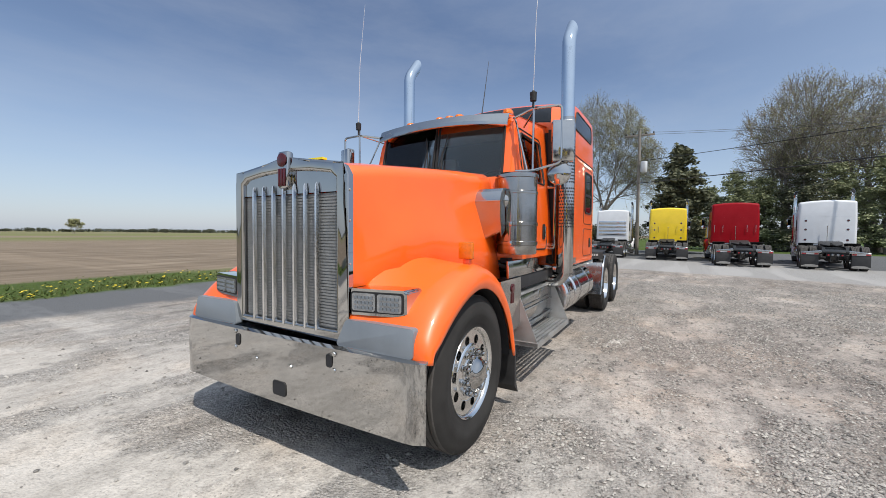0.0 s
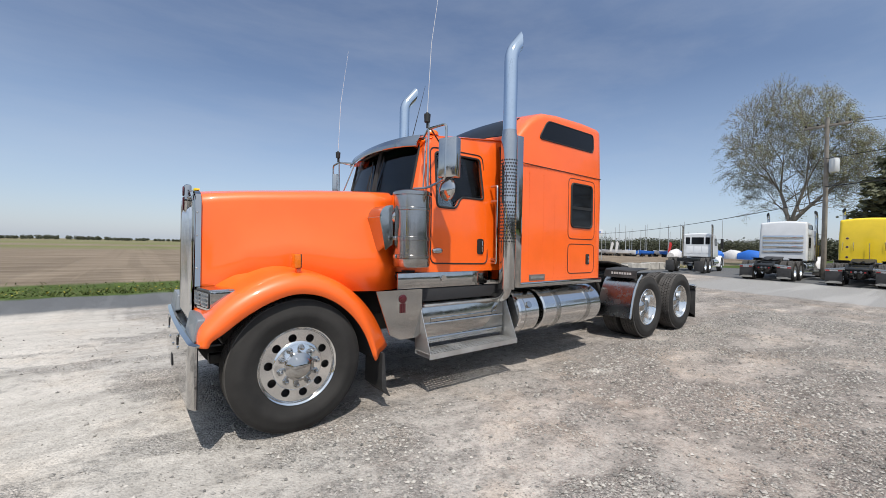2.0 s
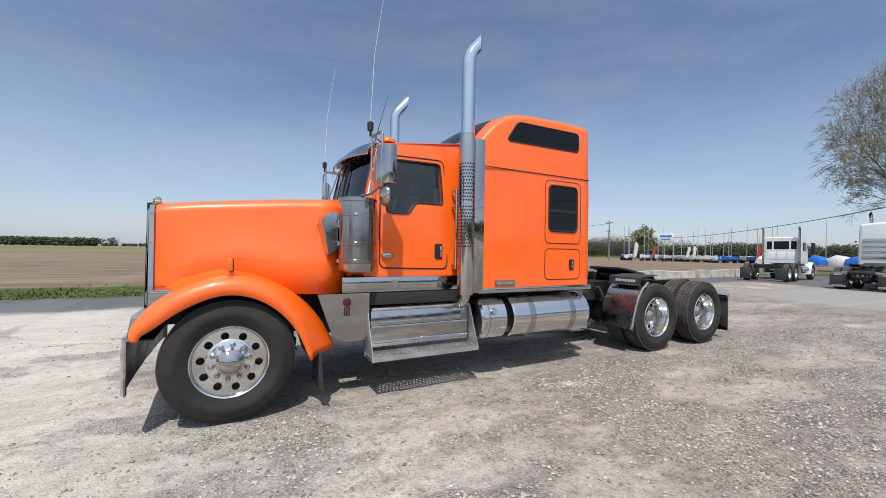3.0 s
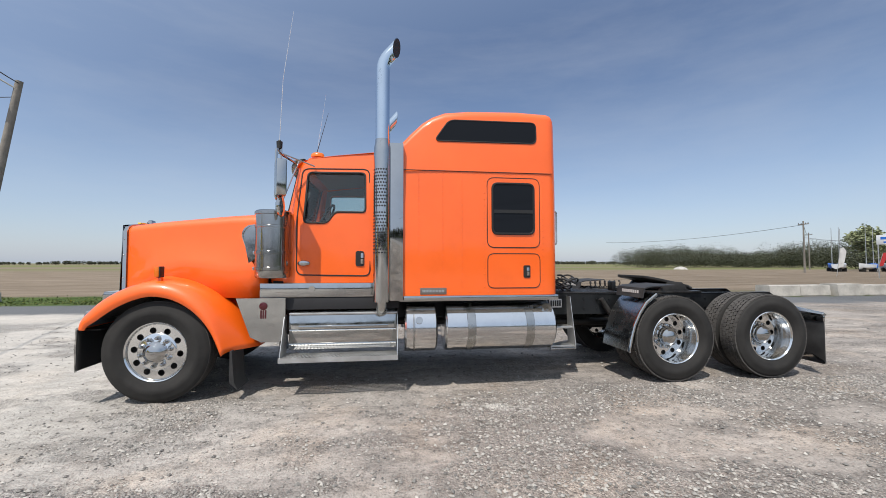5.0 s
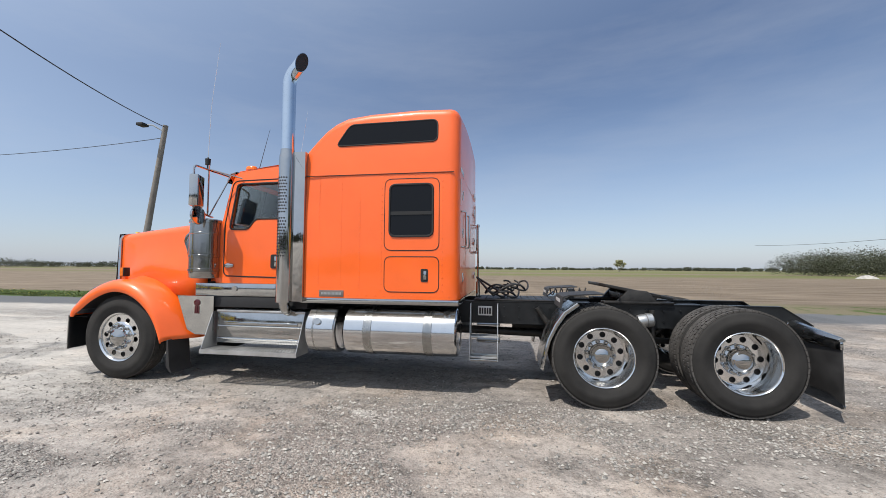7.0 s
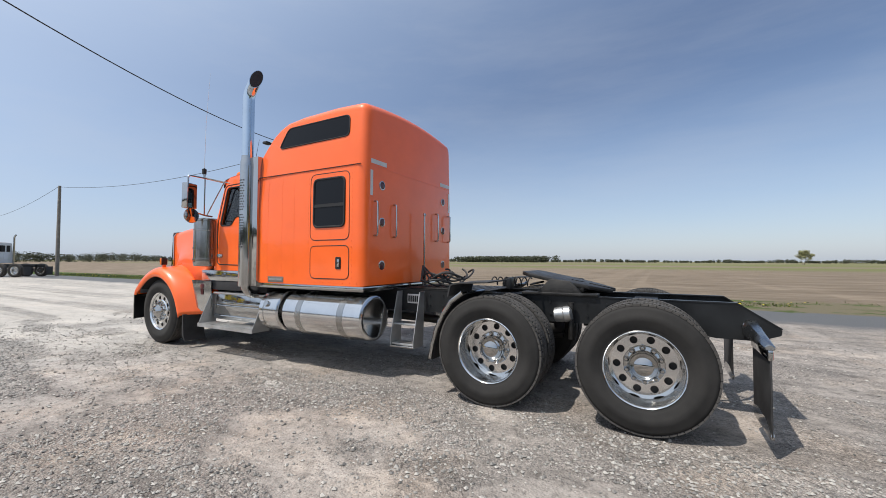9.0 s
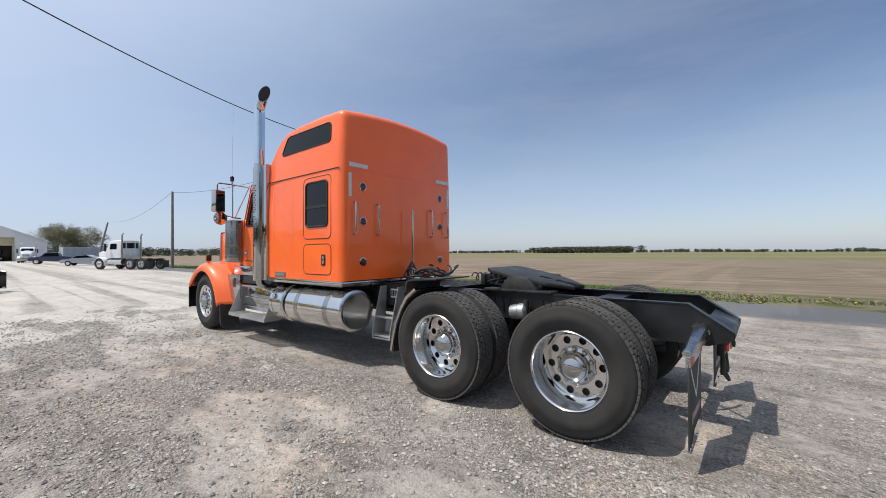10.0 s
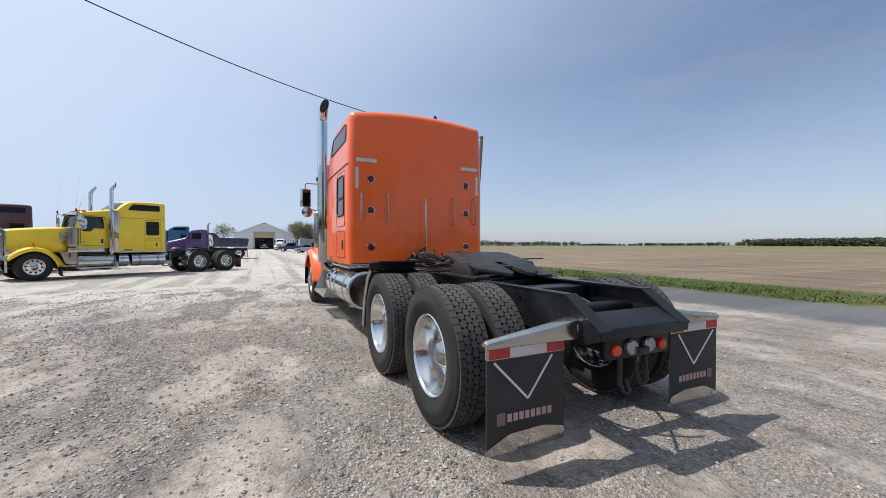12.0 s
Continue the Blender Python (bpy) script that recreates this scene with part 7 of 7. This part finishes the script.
def broad_tree(name, label, at, height, spread, seed, leafmat, leaves=3, leafsize=0.12, depth=6, trunks=1, lean=0.0, radius=0.0):
    rg = random.Random(seed)
    T = thing(name, label, "tree", at, "trees behind the yard")
    V, F, LV, LF = [], [], [], []

    def grow(p, d, ln, r, lv):
        segs = 3 if lv > 2 else 2
        for _ in range(segs):
            d = (d + Vector((rg.gauss(0, 0.10), rg.gauss(0, 0.10), rg.gauss(0.03, 0.06)))).normalized()
            q = p + d * (ln / segs)
            r2 = r * 0.87
            r, r2 = max(r, 0.016), max(r2, 0.014)
            branch(V, F, p, q, r, r2, 8 if lv > 4 else 5 if lv > 2 else 3)
            p, r = q, r2
            if 1 < lv < depth and rg.random() < 0.75:
                _, e1, e2 = axes_for(d)
                a = rg.uniform(0, 2 * math.pi)
                grow(p, (d * 0.6 + e1 * math.cos(a) + e2 * math.sin(a) + Vector((0, 0, 0.25))).normalized(), ln * rg.uniform(0.5, 0.8), r * 0.45, max(0, lv - 2))
            if lv <= 2:
                for _ in range(leaves):
                    leaf(LV, LF, p + Vector((rg.gauss(0, 0.22), rg.gauss(0, 0.22), rg.gauss(0, 0.18))), leafsize * rg.uniform(0.6, 1.4), rg)
        if lv == 0:
            return
        kids = rg.choice((2, 3, 3)) if lv > 1 else rg.choice((3, 4))
        a0 = rg.uniform(0, 2 * math.pi)
        _, e1, e2 = axes_for(d)
        for k in range(kids):
            a = a0 + 2 * math.pi * k / kids + rg.uniform(-0.5, 0.5)
            w = rg.uniform(0.25, 0.75) * spread
            if k == 0 and lv > 3:
                w *= 0.4
            nd = (d + (e1 * math.cos(a) + e2 * math.sin(a)) * w + Vector((0, 0, 0.03))).normalized()
            grow(p, nd, ln * rg.uniform(0.68, 0.90), r * rg.uniform(0.58, 0.76), lv - 1)

    for k in range(trunks):
        a = 2 * math.pi * k / max(1, trunks) + seed
        d0 = Vector((math.cos(a) * lean, math.sin(a) * lean, 1)).normalized()
        grow(Vector((math.cos(a) * 0.25 * (trunks > 1), math.sin(a) * 0.25 * (trunks > 1), -0.1)), d0, height * 0.21, height * (0.023 if radius else 0.017), depth)
    top = max(v[2] for v in V)
    k = height / top
    V = [(a * k, b * k, c * k) for a, b, c in V]
    LV = [(a * k, b * k, c * k) for a, b, c in LV]
    if radius:
        # gather the crown under a rounded dome
        far = sorted(math.hypot(a, b) for a, b, c in LV)[int(len(LV) * 0.96)]

        def dome(p):
            a, b, c = p
            r = math.hypot(a, b) / far
            f = min(1.0, c / (height * 0.25))
            w = 1 + (radius / far - 1) * f
            return (a * w, b * w, c * (1 - 0.22 * min(1.3, r) ** 2))
        V, LV = [dome(p) for p in V], [dome(p) for p in LV]
    mesh_object("trunk", V, F, BARK, T, True)
    mesh_object("crown", LV, LF, leafmat, T)
    return T


def conifer(label, at, height, width, seed, n=7000, mat=None, full=0.6, size=0.17):
    rg = random.Random(seed)
    T = thing("conifer_tree", label, "tree", at, "trees behind the yard")
    V, F, LV, LF = [], [], [], []
    branch(V, F, Vector((0, 0, -0.1)), Vector((0, 0, height * 0.96)), height * 0.02, 0.02, 8)
    limbs = []
    for k in range(int(height * 16)):
        t = rg.uniform(0.06, 1.0) ** 0.9
        z = height * t
        ln = width * 0.5 * (1 - t) ** full * rg.uniform(0.5, 1.05) + 0.25
        a = rg.uniform(0, 2 * math.pi)
        q = Vector((math.cos(a) * ln, math.sin(a) * ln, z - ln * rg.uniform(0.0, 0.35) + 0.2 * ln))
        p = Vector((0, 0, z))
        branch(V, F, p, q, 0.035, 0.008, 3)
        limbs.append((p, q, ln))
    tot = sum(l for _, _, l in limbs)
    for p, q, ln in limbs:
        for _ in range(int(n * ln / tot)):
            t = rg.uniform(0.15, 1.05)
            c = p.lerp(q, t) + Vector((rg.gauss(0, 0.16), rg.gauss(0, 0.16), rg.gauss(-0.08, 0.14)))
            leaf(LV, LF, c, size * rg.uniform(0.6, 1.4), rg)
    mesh_object("trunk", V, F, BARK, T, True)
    mesh_object("crown", LV, LF, mat or NEEDLE, T)
    return T


broad_tree("budding_tree", "tall spreading tree with fine bare twigs just coming into leaf", pose(-8.5, 55.8, 0), 20.3, 0.95, 3, BUD, 8, 0.05, 7, 1, 0.05, 7.6)
broad_tree("budding_tree", "tall budding tree with brown-green open crown", pose(10.5, 54, 0), 18.6, 0.72, 8, BUD, 4, 0.052, 6, 3, 0.24, 8.8)
broad_tree("budding_tree", "tall budding tree with brown-green open crown", pose(17.5, 56, 0), 19.6, 0.72, 15, BUD, 4, 0.052, 6, 3, 0.24, 8.0)
broad_tree("budding_tree", "tall budding tree with brown-green open crown", pose(24, 53, 0), 19.0, 0.72, 21, BUD, 4, 0.052, 6, 3, 0.24, 8.0)
conifer("dark full spruce behind the parked trucks", pose(0.35, 40, 0), 9.2, 6.6, 2, 19000)
for k, (x, y, h, w) in enumerate(((3.2, 53, 8.2, 4.0), (5.6, 52, 9.8, 4.6), (8.2, 53, 9.0, 4.6), (10.8, 51, 10.5, 5.2), (13.6, 52, 10.0, 5.0), (16.6, 51, 10.5, 5.4), (19.8, 52, 10.0, 5.2), (23.0, 51, 9.5, 5.0))):
    conifer("green evergreen in a loose hedge", pose(x, y, 0), h * 0.86, w + 0.2, 30 + k, 14000, GREENLEAF if k % 4 != 3 else NEEDLE, 0.36, 0.105)
broad_tree("field_tree", "round young-leaved tree in the far field", pose(-58, 94, 0), 8.4, 1.15, 5, GREENLEAF, 5, 0.20, 5, 1)
broad_tree("bare_tree", "bare tree beside the workshop", pose(-13.5, -126, 0), 9.5, 1.1, 6, BUD, 1, 0.10, 6, 3, 0.3)
broad_tree("bare_tree", "bare tree beside the workshop", pose(-17.5, -128, 0), 9.0, 1.1, 7, BUD, 1, 0.10, 6, 3, 0.3)
broad_tree("bare_tree", "bare tree behind the workshop", pose(10, -140, 0), 9.0, 1.1, 9, BUD, 1, 0.10, 5, 2, 0.3)
broad_tree("lone_tree", "small lone tree far out in the field", pose(-245, 72, 0), 7.0, 0.55, 10, BUD, 2, 0.2, 5, 2, 0.1)


def wood(name, label, pts, h0, h1, depth, n, seed, size, mat):
    """A belt of far woodland: trunks of clumps with an uneven top."""
    rg = random.Random(seed)
    LV, LF = [], []
    seg = [((Vector(a), Vector(b)), (Vector(b) - Vector(a)).length) for a, b in zip(pts, pts[1:])]
    tot = sum(l for _, l in seg)
    crowns = []
    for (a, b), l in seg:
        for _ in range(max(1, int(n * l / tot))):
            t = rg.random()
            p = a.lerp(b, t)
            hh = h0 + (h1 - h0) * max(0.0, 0.5 + 0.75 * noise.noise(Vector((p.x * 0.035, p.y * 0.035, seed)))) * rg.uniform(0.55, 1.2)
            crowns.append((p.x + rg.uniform(-depth, depth), p.y + rg.uniform(-depth, depth), hh))
    for x, y, hh in crowns:
        w = hh * rg.uniform(0.35, 0.55)
        for _ in range(360 if size < 0.35 else 70):
            d = Vector((rg.gauss(0, 1), rg.gauss(0, 1), rg.gauss(0, 1))).normalized() * rg.random() ** 0.4
            leaf(LV, LF, Vector((x + d.x * w, y + d.y * w, max(0.15, hh * (0.5 + 0.5 * d.z)))), size * rg.uniform(0.5, 1.2), rg, 0.5)
    return tagged(mesh_object(name, LV, LF, mat), label, "woodland", kind="stuff")


wood("far_wood", "low belt of hazy green woodland", [(-125, 92, 0), (-120, 118, 0), (-100, 138, 0), (-70, 150, 0), (-30, 155, 0)], 3.0, 9.2, 9, 640, 1, 0.18, FARWOOD)
wood("far_hedge", "distant hedgerow on the horizon", [(-430, -420, 0), (-520, -200, 0), (-560, 0, 0), (-540, 200, 0), (-330, 260, 0), (-160, 240, 0)], 2.2, 5.2, 8, 1000, 2, 0.6, FARWOOD)
wood("far_wood", "distant woodland strip beyond the field", [(-420, -90, 0), (-410, -190, 0)], 6.0, 8.0, 10, 200, 3, 0.9, FARWOOD)
wood("far_wood", "distant woodland beyond the far yard", [(-360, -360, 0), (-160, -330, 0), (-60, -260, 0), (-30, -210, 0), (40, -220, 0), (140, -200, 0)], 3.5, 7.0, 10, 700, 4, 0.45, FARWOOD)
wood("near_brush", "scrubby brush behind the boats", [(-75, 116, 0), (-30, 118, 0), (-8, 112, 0)], 3.0, 6.0, 4, 300, 5, 0.2, FARWOOD)
# added tree belt that stays out of view, east of the camera's path
wood("east_wood", "unseen belt of trees added beyond the yard's east side", [(60, 140, 0), (90, 60, 0), (110, -40, 0), (90, -140, 0)], 6.0, 12.0, 8, 300, 6, 0.8, FARWOOD)

# grass of the verge
rg = random.Random(11)
GV, GF, DV, DF = [], [], [], []
for _ in range(26000):
    y = rg.uniform(-42, 46)
    x = -12.35 - abs(rg.gauss(0, 1.6)) + 0.6 * noise.noise(Vector((0, y * 0.5, 0)))
    if x < -16.8 or (y > 8.5 and noise.noise(Vector((x * 0.4, y * 0.25, 2))) < 0.22):
        continue
    h = rg.uniform(0.02, 0.085) * (1.3 if noise.noise(Vector((x * 0.6, y * 0.6, 4))) > 0 else 0.7)
    a = rg.uniform(0, math.pi)
    w = rg.uniform(0.012, 0.03)
    dx, dy = math.cos(a) * w, math.sin(a) * w
    lx, ly = rg.gauss(0, 0.05), rg.gauss(0, 0.05)
    k = len(GV)
    GV += [(x - dx, y - dy, 0), (x + dx, y + dy, 0), (x + lx, y + ly, h)]
    GF.append((k, k + 1, k + 2))
    if rg.random() < 0.035:
        k = len(DV)
        for t in range(5):
            b = 2 * math.pi * t / 5
            DV.append((x + 0.035 * math.cos(b), y + 0.035 * math.sin(b), h + 0.02 + 0.01 * math.sin(b)))
        DF.append(tuple(range(k, k + 5)))
tagged(mesh_object("verge_grass", GV, GF, GRASS), "rough green grass along the road verge", "grass", kind="stuff")
tagged(mesh_object("dandelions", DV, DF, DANDELION), "yellow dandelion heads in the verge", "flowers", kind="stuff")

# loose stones on the yard, thick in the loose patches
STONE = leaf_material("limestone_chips", (0.13, 0.124, 0.115), (0.48, 0.45, 0.405))
rs = np.random.RandomState(5)
sx = np.concatenate([rs.uniform(-7, 6.5, 70000), rs.uniform(-1.2, 4.4, 150000)])
sy = np.concatenate([rs.uniform(-3, 17, 70000), rs.uniform(-2.0, 14.5, 150000)])
keep = rs.rand(len(sx)) < 0.13 + 0.5 * np.clip((loose_bed(sx, sy) - 0.32) / 0.3, 0, 1)
sx, sy = sx[keep], sy[keep]
sr = 0.005 + 0.0155 * rs.rand(len(sx)) ** 3.0
turned = rs.uniform(0, 6.28, len(sx))
sz = relief(sx, sy)
octa = np.array(((0, 2, 4), (2, 1, 4), (1, 3, 4), (3, 0, 4), (2, 0, 5), (1, 2, 5), (3, 1, 5), (0, 3, 5)))
corner = np.array(((1, 0, 0), (-1, 0, 0), (0, 1, 0), (0, -1, 0), (0, 0, 1), (0, 0, -1)), float)
q = sr[:, None] * rs.uniform(0.6, 1.4, (len(sx), 6))
ca, sa = np.cos(turned)[:, None], np.sin(turned)[:, None]
vx = sx[:, None] + (corner[:, 0] * ca - corner[:, 1] * sa) * q
vy = sy[:, None] + (corner[:, 0] * sa + corner[:, 1] * ca) * q
vz = sz[:, None] + sr[:, None] * 0.3 + corner[:, 2] * q * 0.65
SV = np.stack([vx, vy, vz], -1).reshape(-1, 3).tolist()
SF = (octa[None] + 6 * np.arange(len(sx))[:, None, None]).reshape(-1, 3).tolist()
tagged(mesh_object("gravel_stones", SV, SF, STONE), "loose pale limestone chips scattered on the yard", "gravel", kind="stuff")
